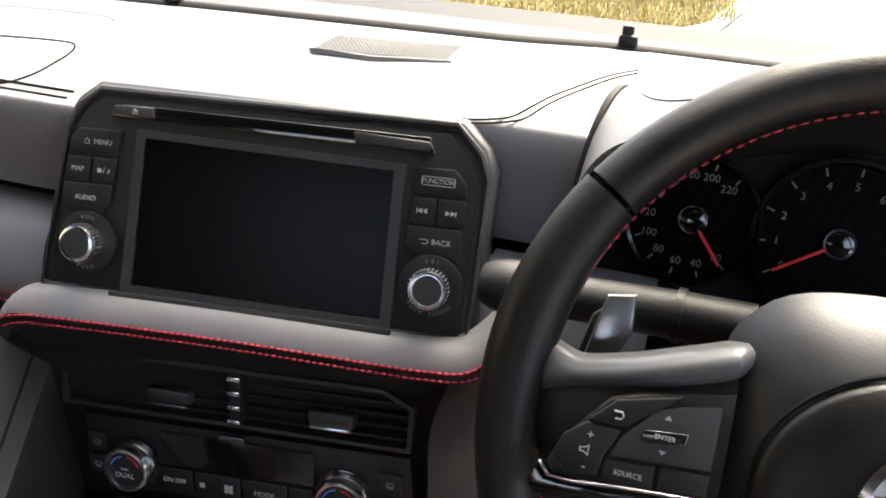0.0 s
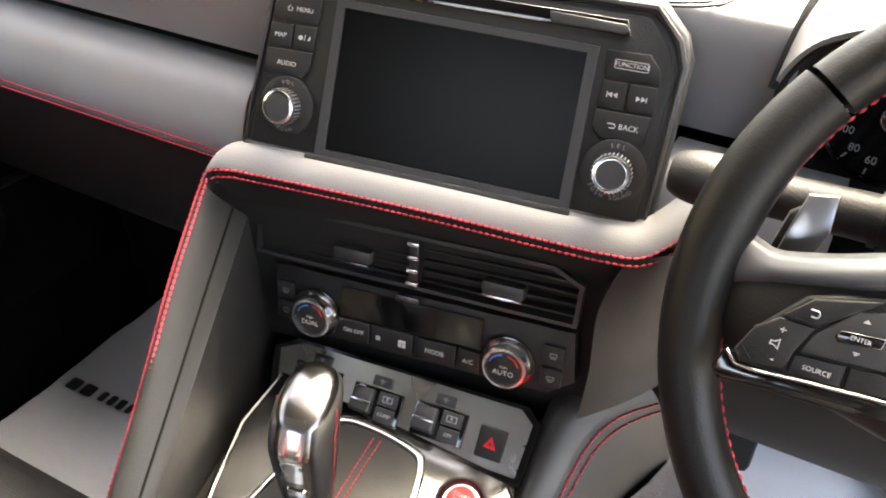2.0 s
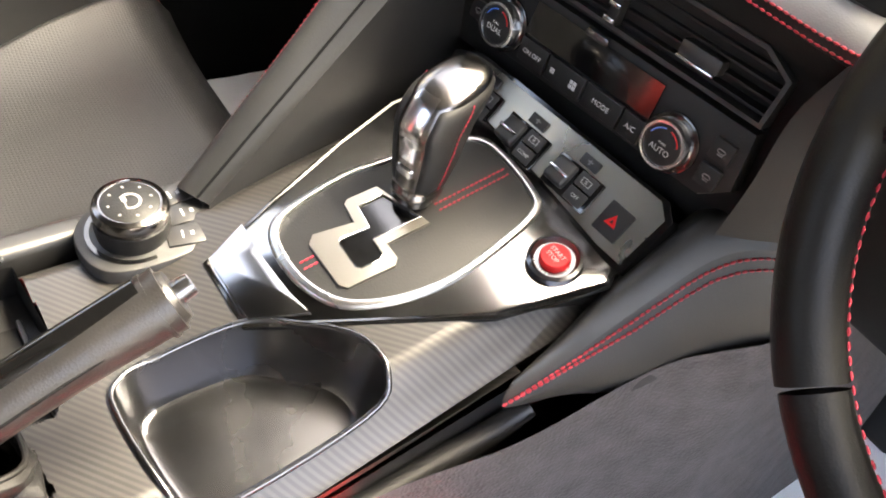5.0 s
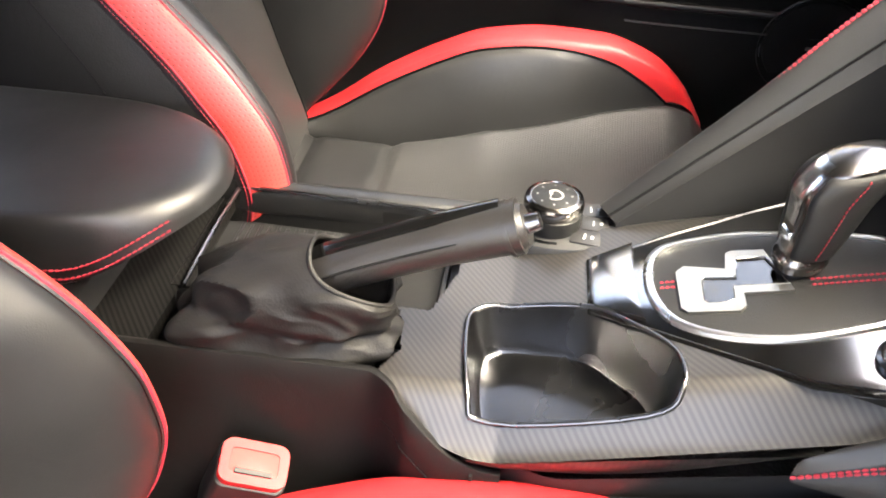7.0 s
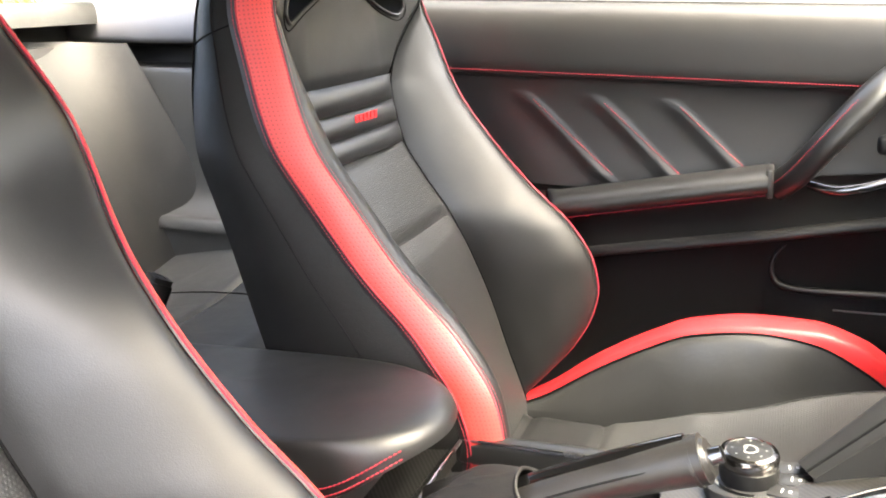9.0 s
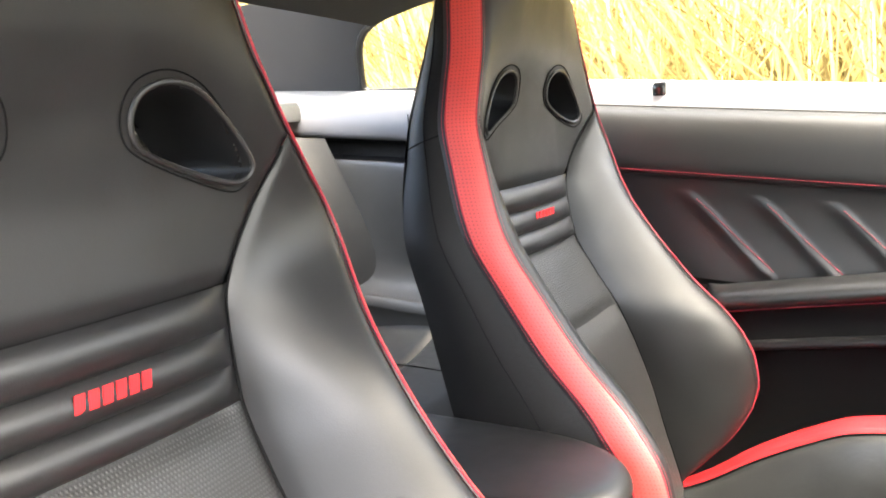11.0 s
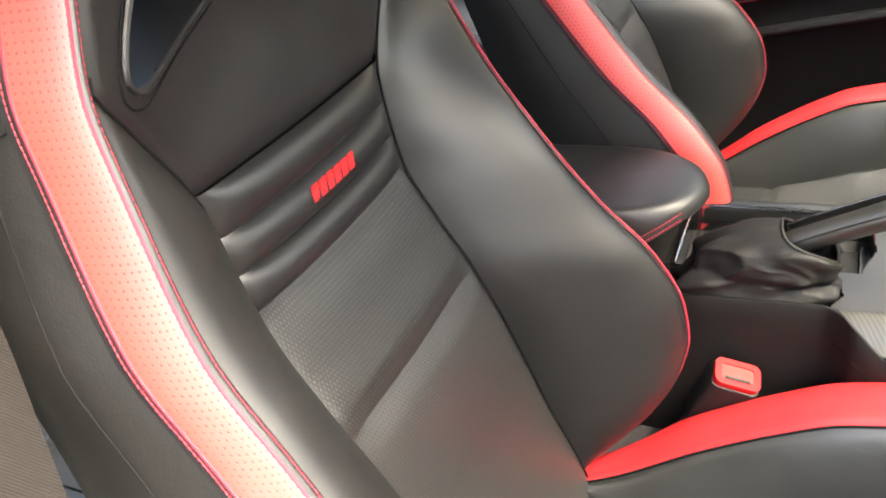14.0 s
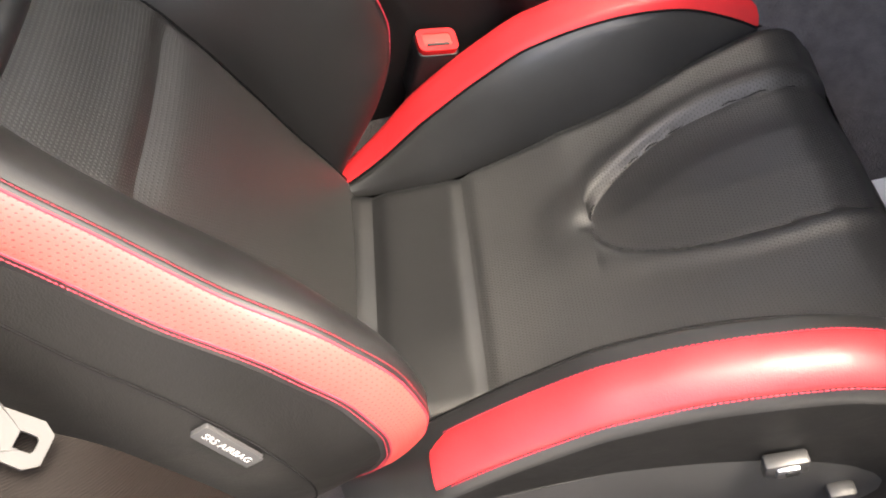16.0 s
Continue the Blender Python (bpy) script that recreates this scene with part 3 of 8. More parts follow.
def build_seat(thigh_pad):
    X = SEAT_X
    seat = thing("front_seat", (X, -0.1, 0.24), "black leather bucket seat with red side stripes and red stitching", "car seat", "front seats")
    # backrest
    span = lambda lo, hi: (lambda v: lo + (hi - lo) * v)

    def back_part(name, z0, z1, side, mat, nu, nv, label, dips=(), keep=None, extra=None):
        zz = span(z0, z1)

        def lim(z):
            return (-back_b(z, -1), back_b(z)) if side == 0 else ((back_b(z), back_w(z)) if side > 0 else (-back_w(z, -1), -back_b(z, -1)))

        def fn(u, v):
            z = zz(v)
            lo, hi = lim(z)
            s = lo + (hi - lo) * u
            y = back_front(s, z) - pillow(z, dips) * (1 - abs(2 * u - 1) ** 8)
            edge = min(s - lo, hi - s)
            y -= 0.004 * math.exp(-((edge / 0.005) ** 2))
            if extra:
                y += extra(s, z)
            return (X + s, y, z)

        def uv(u, v):
            lo, hi = lim(zz(v))
            return (lo + (hi - lo) * u + 0.5, zz(v))

        kp = None
        if keep:
            kp = lambda u, v: keep(lim(zz(v))[0] + (lim(zz(v))[1] - lim(zz(v))[0]) * u, zz(v))
        return part(name, sheet(fn, nu, nv, kp, uv), mat, seat, label)

    def rib_swell(s, z):
        for a, b in zip(RIBS, RIBS[1:]):
            if a <= z <= b:
                return 0.010 * math.sin(math.pi * (z - a) / (b - a)) ** 0.6 * max(0, 1 - (abs(s) / 0.119) ** 6)
        return 0

    back_part("lower_back_panel", 0.40, SEAM_Z, 0, PERF_LEATHER, 40, 44, "black perforated leather lower back panel", (SEAM_Z,))
    back_part("mesh_insert", SEAM_Z, RIBS[0], 0, MESH_LEATHER, 40, 20, "black mesh leather insert", (SEAM_Z, RIBS[0]))
    for a, b in zip(RIBS, RIBS[1:]):
        back_part("rib", a, b, 0, LEATHER, 40, 12, "padded horizontal leather rib", extra=rib_swell)
    back_part("bolster", 0.40, 1.085, 1, LEATHER, 18, 70, "thick black leather side bolster")
    back_part("bolster", 0.40, 1.085, -1, LEATHER, 18, 70, "thick black leather side bolster")
    back_part("headrest", RIBS[-1], 1.28, 0, LEATHER, 108, 68, "black leather headrest with two belt openings", extra=lambda s, z: -0.004 * math.exp(-(((z - RIBS[-1]) / 0.008) ** 2)), keep=lambda s, z: not inside(abs(s), z, HOLE))
    for sg in (1, -1):
        ring = [(X + sg * a, back_front(a, b) + 0.001, b) for a, b in smooth_outline(HOLE, 4)]
        part("opening_rim", tube(ring, 0.0024, 8, True), LEATHER, seat)
        k = len(ring)

        def tunnel(u, v, ring=ring, k=k):
            p = Vector(ring[round(u * k) % k])
            return (p.x, p.y + (-0.56 - p.y) * v, p.z)

        part("opening_wall", sheet(tunnel, k, 3), PLASTIC, seat, "black plastic lining of the belt opening")
        rim2 = [(X + sg * (0.102 + (a - 0.102) * 1.16), back_front(a, b) + 0.0005, 1.09 + (b - 1.09) * 1.2) for a, b in smooth_outline(HOLE, 4)]
        rim2 = [(x, back_front(x - X, z) + 0.0008, z) for x, _, z in rim2]
        part("opening_seam", tube(rim2, 0.0007, 6, True), GREY_THREAD, seat)
    # stripes, side walls and back shell
    zs = span(0.40, 1.28)
    for sg in (1, -1):
        def stripe(u, v, sg=sg):
            z = zs(v)
            w, r, wide = back_w(z, sg), back_r(z, sg), min(0.052, 0.020 + 0.115 * max(0, z - 0.42))
            a = u * math.pi / 2
            return (X + sg * (w + (0.020 - 0.005 * min(1, max(0, (z - 0.93) / 0.10))) * math.sin(a) ** 0.8), r - wide * (1 - math.cos(a)) * 0.9 - wide * 0.1 * u - 0.003 * (math.exp(-((u / 0.06) ** 2)) + math.exp(-(((1 - u) / 0.06) ** 2))), z)

        first = 0.07 if sg < 0 else 0.20
        part("welt", sheet(lambda u, v: stripe(first * u, v), 6, 90), LEATHER, seat, "narrow black leather welt")
        part("red_stripe", sheet(lambda u, v: stripe(first + (0.89 - first) * u, v), 14, 90, None, lambda u, v: (u * 0.042, zs(v))), RED_DOTTED, seat, "red perforated leather stripe along the bolster")
        part("welt", sheet(lambda u, v: stripe(0.89 + 0.11 * u, v), 4, 90), LEATHER, seat, "narrow black leather welt")

        def wall(u, v, sg=sg):
            z = zs(v)
            x0, y0, _ = stripe(1, v, sg)
            rear = back_rear(z)
            bulge = 0.012 * math.sin(math.pi * u)
            return (x0 + sg * (bulge + (0.010 - 0.045 * min(1, max(0, (z - 0.92) / 0.25))) * u), y0 + (rear - y0) * u, z)

        # Shade on the seat's side comes from this darker leather.
        part("side_wall", sheet(wall, 12, 60), SHADED_LEATHER, seat, "black leather side of the backrest")
        for u0 in (0.035, 0.945):
            line = [Vector(stripe(u0, v / 160, sg)) + Vector((sg * 0.0006, 0.0006, 0)) for v in range(4, 161)]
            part("stitching", stitches(line, (sg * 0.7, 0.7, 0), 0.0032, 0.0009, 0.0006), RED_THREAD, seat, "red contrast stitching")
        for u0 in (first, 0.89):
            pipe = [Vector(stripe(u0, v / 80, sg)) + Vector((-sg * 0.0002, -0.0004, 0)) for v in range(0, 81)]
            part("piping", tube(pipe, 0.0011, 6), RED_THREAD, seat, "thin red piping")
        seam = [Vector(wall(0.33, v / 60, sg)) + Vector((sg * 0.0006, 0, 0)) for v in range(0, 61)]
        part("side_seam", tube(seam, 0.0008, 6), GREY_THREAD, seat)
        cross = [Vector(wall(u / 8, 0.745 - 0.02 * u / 8, sg)) + Vector((sg * 0.0006, 0, 0)) for u in range(0, 9)]
        part("cross_seam", tube(cross, 0.0010, 6), GREY_THREAD, seat)
        diag = [Vector((X + sg * back_b(z, sg), back_front(sg * back_b(z, sg), z) - 0.0025, z)) for z in [0.42 + 0.008 * k for k in range(83)]]
        part("panel_seam", tube(diag, 0.0012, 6), GREY_THREAD, seat)

    def shell(u, v):
        z = zs(v)
        w = back_w(z) + 0.029 - 0.045 * min(1, max(0, (z - 0.92) / 0.25))
        s = (2 * u - 1) * w
        return (X + s, back_rear(z) - 0.018 * (1 - (2 * u - 1) ** 2), z)

    part("back_shell", sheet(shell, 50, 44, lambda u, v: not inside(abs((2 * u - 1) * (back_w(zs(v)) + 0.029 - 0.045 * min(1, max(0, (zs(v) - 0.92) / 0.25)))), zs(v), HOLE)), PLASTIC, seat, "moulded black back shell")
    wt = back_w(1.28)
    cap = lambda u, v: (X + (2 * u - 1) * (wt + 0.034 * max(0, abs(2 * u - 1) - 0.8) * 5), back_r(1.28) + (back_rear(1.28) - back_r(1.28)) * v - 0.0, 1.28 + 0.016 * math.sin(math.pi * v) * (1 - (2 * u - 1) ** 4))
    part("headrest_top", sheet(cap, 24, 8), LEATHER, seat)
    # mark on the middle rib: plain slanted blocks
    for k in range(6):
        s0 = 0.030 - k * 0.0106
        z0 = 0.9255
        quad = [(0, -0.0065), (0.0076, -0.0065), (0.0090, 0.0065), (0.0014, 0.0065)]
        yy = back_front(s0, z0) + 0.0106
        part("mark_block", plate([(a, b) for a, b in quad], 0.0012, face_to((X + s0, yy, z0), (-1, 0, 0), (0, 0.04, 1))), RED_PRINT, seat, "red embroidered block of the maker's mark")
    # cushion
    def cush_part(name, y0, y1, side, mat, nu, nv, label, marks=(), tongue=False):
        yy = span(y0, y1)

        def lim(y):
            b, w = curve_at(CUSH_S, y), curve_at(CUSH_W, y)
            w -= 0.010 * min(1, max(0, (0.235 - y) / 0.06))
            return (-b, b) if side == 0 else ((b, w) if side > 0 else (-w, -b))

        def fn(u, v):
            y = yy(v)
            lo, hi = lim(y)
            s = lo + (hi - lo) * u
            z = cush_top(s, y) - pillow(y, marks, 0.010, 0.0055)
            edge = min(s - lo, hi - s)
            z -= 0.004 * math.exp(-((edge / 0.005) ** 2))
            if tongue:
                z -= tongue_dip(s, y)
            return (X + s, y, z)

        return part(name, sheet(fn, nu, nv, None, lambda u, v: (lim(yy(v))[0] + (lim(yy(v))[1] - lim(yy(v))[0]) * u + 0.5, yy(v) + 2)), mat, seat, label)

    cush_part("rear_roll", -0.36, -0.315, 0, LEATHER, 40, 8, "narrow rear roll of the cushion", (-0.315,))
    cush_part("rear_panel", -0.315, -0.20, 0, LEATHER, 40, 24, "smooth rear cushion panel", (-0.315, -0.20))
    cush_part("seat_panel", -0.20, 0.235, 0, PERF_LEATHER, 110, 130, "perforated seat panel with a U-shaped thigh pad" if thigh_pad else "perforated seat panel", (-0.20,), thigh_pad)
    if thigh_pad:
        rows = [-0.0585 + 0.280 * (k / 40) ** 2 for k in range(41)]
        outline = [(thigh_edge(y)[0] - thigh_edge(y)[1], y) for y in reversed(rows)] + [(thigh_edge(y)[0] + thigh_edge(y)[1], y) for y in rows[1:]]
        part("thigh_seam", tube([(X + q, y, cush_top(q, y) - tongue_dip(q, y) + 0.0002) for q, y in outline], 0.0009, 6), GREY_THREAD, seat)
    for sg in (1, -1):
        cush_part("thigh_bolster", -0.36, 0.235, sg, CUSHION_LEATHER, 16, 60, "black leather thigh bolster")
        yv = span(-0.36, 0.235)

        def red(u, v, sg=sg):
            y = yv(v)
            w, r = curve_at(CUSH_W, y), curve_at(CUSH_R, y)
            if u < 0.18:
                s = w - 0.010 * min(1, max(0, (0.235 - y) / 0.06)) * (1 - u / 0.18)
                return (X + sg * s, y, cush_top(s, y) - 0.003 * math.exp(-((u / 0.05) ** 2)))
            u = (u - 0.18) / 0.82
            a = u * math.pi / 2
            over = 0.010 * math.sin(min(u / 0.45, 1) * math.pi / 2)
            return (X + sg * (w + 0.064 * math.sin(a) * (0.4 + 0.6 * min(1, (y + 0.40) / 0.15))), y, r + over - 0.036 * (1 - math.cos(a)))

        if sg > 0:
            lo_u, hi_u = 0.30, 0.76
            yr = span(-0.252, 0.235)
            at_v = lambda v: (yr(v) + 0.36) / 0.595
            tip = lambda v: 1 - max(0, 1 - v / 0.05) ** 2
            part("red_stripe", sheet(lambda u, v: Vector(red(lo_u + 0.10 * (1 - tip(v)) + (hi_u - lo_u - 0.10 * (1 - tip(v))) * u, at_v(v))) + Vector((0.0022, 0, 0.0022)) * math.sin(math.pi * min(1, max(0, u))) ** 0.4, 18, 60, None, lambda u, v: (u * 0.05, yr(v) + 2)), RED_LEATHER, seat, "red leather stripe along the cushion")
            part("outer_bolster", sheet(red, 24, 60), LEATHER, seat, "black leather edge of the cushion")
            for u0 in (lo_u - 0.012, hi_u + 0.02):
                line = [Vector(red(u0, at_v(v / 120))) + Vector((0.0008, 0, 0.0010)) for v in range(4, 121)]
                part("stitching", stitches(line, (0.7, 0, 0.7), 0.0034, 0.0012, 0.0008), RED_THREAD, seat)
        else:
            part("red_stripe", sheet(red, 18, 60, None, lambda u, v: (u * 0.07, yv(v) + 2)), RED_LEATHER, seat, "red leather stripe along the cushion")
            line = [Vector(red(0.97, v / 120, sg)) + Vector((sg * 0.001, 0, 0.001)) for v in range(0, 121)]
            part("stitching", stitches(line, (sg, 0, 0.3), 0.0034, 0.0012, 0.0008), RED_THREAD, seat)

        def low(u, v, sg=sg):
            x0, y0, z0 = red(1, v, sg)
            return (x0 - sg * 0.01 * u, y0, z0 + (0.285 - z0) * u - 0.0)

        part("cushion_side", sheet(low, 8, 40), SHADED_LEATHER, seat, "black leather side of the cushion")
        line = [Vector(red(0.0, v / 120, sg)) + Vector((0, 0, 0.0012)) for v in range(0, 121)]
        part("piping", tube(line, 0.0015, 6), GREY_THREAD, seat)

    def nose(u, v):
        s = (2 * u - 1) * 0.236
        z = cush_top(s, 0.235)
        return (X + s * (1 + 0.2 * v * abs(2 * u - 1) ** 6), 0.235 + 0.022 * math.sin(v * math.pi * 0.55), z + (0.30 - z) * v)

    part("cushion_front", sheet(nose, 40, 10), CUSHION_LEATHER, seat, "rounded front edge of the cushion")
    for dz in (0.012, 0.022):
        fr = [Vector(nose(u / 40, dz / 0.17)) + Vector((0, 0.0008, 0)) for u in range(0, 41)]
        part("front_seam", tube(fr, 0.0009, 6), GREY_THREAD, seat)
    part("seat_base", box((0.46, 0.50, 0.06), (X, -0.07, 0.27), 0.015), PLASTIC, seat, "black plastic seat base")
    return seat


def smooth_outline(pts, n):
    return [(p.x, p.y) for p in smooth_path([(a, b, 0) for a, b in pts], n, True)]


driver_seat = build_seat(True)
STYLE.update(wing=0.0, lean=1.0)
passenger_seat = build_seat(False)
passenger_seat.location += Vector((-0.765, -0.013, 0.008))
tagm = face_to((0.6650, -0.3600, 0.675), (0.09, 0.33, -0.94), (-0.10, 0.94, 0.32))
tag = part("side_tag", plate(rounded(0.058, 0.017, 0.002), 0.004, tagm @ pose(0, 0, 0.002), 0.0006), INK, driver_seat, "small black fabric tag with white lettering")
part("lettering", lettering("SRS AIRBAG", 0.0066, tagm @ pose(0, 0, 0.0022)), WHITE_PRINT, tag)
sw = part("lumbar_switch", box((0.014, 0.038, 0.024), (SEAT_X + 0.281, 0.049, 0.458), 0.003), PLASTIC_GREY, driver_seat, "grey plastic seat switch")
part("rocker", box((0.008, 0.020, 0.016), (SEAT_X + 0.287, 0.049, 0.459), 0.002), SATIN, sw)
part("recline_lever", box((0.016, 0.026, 0.018), (SEAT_X + 0.284, 0.105, 0.372), 0.004), PLASTIC_GREY, driver_seat)
part("side_skirt", sheet(lambda u, v: (SEAT_X + 0.268 + 0.012 * math.sin(math.pi * v) - 0.02 * abs(2 * u - 1) ** 4, -0.33 + 0.56 * u, 0.26 + (0.15 + 0.062 * math.sin(math.pi * u) ** 0.6) * v), 20, 8, None, None, 0.004), PLASTIC_GREY, driver_seat, "moulded charcoal plastic seat skirt")
# ---- dashboard ----
DISP = face_to((0.011, 0.335, 0.9495), (0.99, 0.141, 0), (-0.04, 0.31, 0.95))
STACK = face_to((0.003, 0.3025, 0.833), (0.99, 0.10, 0.045), (-0.02, 0.17, 0.98))
SWP = face_to((0.0, 0.282, 0.722), (0.99, 0.03, 0.07), (0, 0.67, 0.74))

dash = thing("dashboard", (0, 0.5, 0.85), "black leather dashboard with red double stitching", "dashboard", kind="structure")
# section of the dash top and face from the windscreen back to the front roll, then down
DASH_FACE = [(0.345, 1.026), (0.337, 1.022), (0.334, 1.005), (0.338, 0.975), (0.345, 0.942)]
LOW_ROLL = [(0.360, 0.930), (0.335, 0.930), (0.318, 0.922), (0.308, 0.900), (0.304, 0.880), (0.306, 0.868)]
GLOVE = [(0.310, 0.876), (0.318, 0.850), (0.345, 0.80), (0.385, 0.73), (0.43, 0.66), (0.50, 0.61), (0.60, 0.58)]


def section(profile, n):
    return smooth_path([(0, y, z) for y, z in profile], n)


def swept(profile, x0, x1, nx=24, n=5, bend=None, solid=0.0):
    pts = section(profile, n)

    def fn(u, v):
        p = pts[round(v * (len(pts) - 1))]
        x = x0 + (x1 - x0) * u
        dy, dz = bend(x, v) if bend else (0, 0)
        return (x, p.y + dy, p.z + dz)

    return sheet(fn, nx, len(pts) - 1, None, lambda u, v: (x0 + (x1 - x0) * u, v * 0.3), solid)


def crown(x, v):
    """The dash bows a little at the ends and steps back on the driver's side."""
    t = min(1, max(0, (x + 0.13) / 0.26))
    return (0.02 * (x / 0.7) ** 2 * (1 - v * 0.3) + 0.058 * t * t * (3 - 2 * t) * v, -0.006 * (x / 0.7) ** 2)


def left_side(x):
    t = min(1, max(0, (x + 0.13) / 0.26))
    return 1 - t * t * (3 - 2 * t)


def face_bend(x, v):
    return (crown(x, 1)[0] - 0.006 * left_side(x) * (1 - v), crown(x, 1)[1] - 0.014 * left_side(x) * (1 - v))


def dash_near(x):
    return 0.345 + crown(x, 1)[0] - 0.006 * left_side(x)


def dash_far(x):
    return curve_at([(-0.74, 0.50), (-0.35, 0.548), (-0.20, 0.562), (0.0, 0.575), (0.10, 0.583), (0.20, 0.606), (0.30, 0.608), (0.74, 0.56)], x)


def dash_z(x, y):
    """Height of the dash top."""
    t = (y - dash_near(x)) / (dash_far(x) - dash_near(x))
    return curve_at([(-0.3, 1.024), (0, 1.0262), (0.08, 1.0310), (0.25, 1.0365), (0.55, 1.0400), (0.85, 1.0395), (1, 1.0375), (1.4, 1.020)], t) - 0.014 * left_side(x) * max(0, 1 - max(0, t)) ** 1.5 - 0.006 * (x / 0.7) ** 2


def dash_top(u, v):
    x = -0.74 + 1.48 * u
    y = dash_near(x) + (dash_far(x) + 0.012 - dash_near(x)) * v
    return (x, y, dash_z(x, y))


def on_top(points, lift, shift=(0, 0)):
    return [Vector((p.x + shift[0], p.y + shift[1], dash_z(p.x + shift[0], p.y + shift[1]) + lift)) for p in smooth_path([(a, b, 0) for a, b in points], 10)]


def crown_full(x, v):
    return crown(x, 1)


part("top_cover", sheet(dash_top, 148, 40, lambda u, v: not (0.232 < dash_top(u, v)[0] < 0.524 and dash_top(u, v)[1] < 0.475), lambda u, v: (u * 1.48, v * 0.25)), LIT_LEATHER, dash, "broad leather dash top")
part("upper_face", swept(DASH_FACE, -0.74, 0.212, 60, 5, face_bend), LIT_LEATHER, dash, "padded upper dash face")
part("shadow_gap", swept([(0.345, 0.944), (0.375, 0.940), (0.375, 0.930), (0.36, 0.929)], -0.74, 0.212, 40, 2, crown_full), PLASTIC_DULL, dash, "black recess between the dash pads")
part("lower_pad", swept(LOW_ROLL, -0.74, -0.150, 30, 5, crown_full), LIT_LEATHER, dash, "rolled lower dash pad")
part("lower_pad", swept([(y + 0.045, z + 0.003) for y, z in LOW_ROLL], 0.150, 0.26, 10, 5), LIT_LEATHER, dash, "rolled lower dash pad")
part("glove_box_panel", swept(GLOVE, -0.74, -0.115, 20, 5, crown_full), PLASTIC_DULL, dash, "dark glove box panel")
part("knee_panel", swept([(0.350, 0.870), (0.345, 0.83), (0.36, 0.77), (0.40, 0.70), (0.47, 0.64), (0.60, 0.60)], 0.16, 0.74, 20, 5), PLASTIC_DULL, dash, "dark knee panel under the steering column")
for off in (0.004, 0.011):
    line = [Vector((x, dash_near(x) + off, dash_z(x, dash_near(x) + off) + 0.0004)) for x in [-0.74 + 0.02 * k for k in range(31)]]
    part("top_seam", tube(line, 0.0009, 6), GREY_THREAD, dash)
for dz in (0.0, -0.006):
    line = [Vector((x, 0.3035 + dz * 0.1 + crown(x, 1)[0], 0.8745 + dz + crown(x, 1)[1])) for x in [-0.74 + 0.01 * k for k in range(60)]]
    part("stitching", stitches(line, (0, -1, 0.1), 0.0036, 0.0009, 0.0009), RED_THREAD, dash, "red contrast stitching")
# raised passenger airbag outline and the second curved seam on the top
airbag = on_top([(-0.72, 0.395), (-0.50, 0.397), (-0.38, 0.398), (-0.28, 0.410), (-0.215, 0.418), (-0.190, 0.414), (-0.181, 0.385), (-0.192, 0.352), (-0.244, 0.345), (-0.40, 0.343), (-0.72, 0.350)], 0.0003)
part("airbag_seam", tube(airbag, 0.0008, 6), GREY_THREAD, dash)
part("raised_edge", tube(on_top([(-0.72, 0.44), (-0.55, 0.452), (-0.40, 0.468), (-0.298, 0.487), (-0.225, 0.491), (-0.205, 0.480)], -0.0004), 0.0016, 6), LIT_LEATHER, dash)
HOOD_SEAM = [(-0.02, 0.350), (0.026, 0.355), (0.073, 0.364), (0.147, 0.392), (0.178, 0.440), (0.208, 0.500), (0.240, 0.538), (0.30, 0.560)]
for off in (0.0, 0.006):
    part("curved_seam", tube(on_top(HOOD_SEAM, 0.0002, (-off * 0.6, off)), 0.0008, 6), GREY_THREAD, dash)
grille = [(-0.052, -0.026), (-0.003, -0.031), (0.052, -0.018), (0.049, 0.030), (0.040, 0.037), (-0.044, 0.030), (-0.053, 0.020)]
gm = face_to((0.033, 0.492, dash_z(0.033, 0.492) + 0.0012), (0.99, 0.07, 0), (0, 1, 0.0))
sp = part("speaker_cover", sheet(lambda u, v: gm @ Vector((-0.050 + 0.100 * u, (-0.0285 + 0.012 * u - 0.004 * math.sin(math.pi * u)) * (1 - v) + (0.026 + 0.009 * u) * v, 0.0008 + 0.0012 * math.sin(math.pi * u) * math.sin(math.pi * v))), 16, 10, None, lambda u, v: (u * 0.1, v * 0.06)), SPEAKER_MESH, dash, "grey dash speaker cover")
part("lip", framed([(a * 1.03, b * 1.04) for a, b in grille], [(a * 0.975, b * 0.96) for a, b in grille], 0.003, gm @ pose(0, 0, 0.0004)), LIT_LEATHER, sp)


def screen_base(u, v):
    x = -0.74 + 1.48 * u
    a = math.pi * v
    return (x, dash_far(x) + 0.012 - 0.010 * math.cos(a), 1.030 + 0.012 * math.sin(a) - 0.006 * (x / 0.7) ** 2)


part("windscreen_edge", sheet(screen_base, 60, 8), PLASTIC_DULL, dash, "black windscreen base trim")
part("cowl", sheet(lambda u, v: (-0.74 + 1.48 * u, dash_far(-0.74 + 1.48 * u) + 0.018 + (0.86 - dash_far(-0.74 + 1.48 * u)) * v, 1.027 - 0.01 * v), 40, 6, None, None, 0.01), PLASTIC_DULL, dash, "black cowl under the windscreen")
for x in (-0.21, 0.199):
    y = dash_far(x) + 0.010
    part("wiper_stop", joined([box((0.016, 0.012, 0.010), (x, y, 1.044), 0.003), box((0.010, 0.008, 0.014), (x - 0.001, y, 1.050), 0.003)]), PLASTIC, dash)

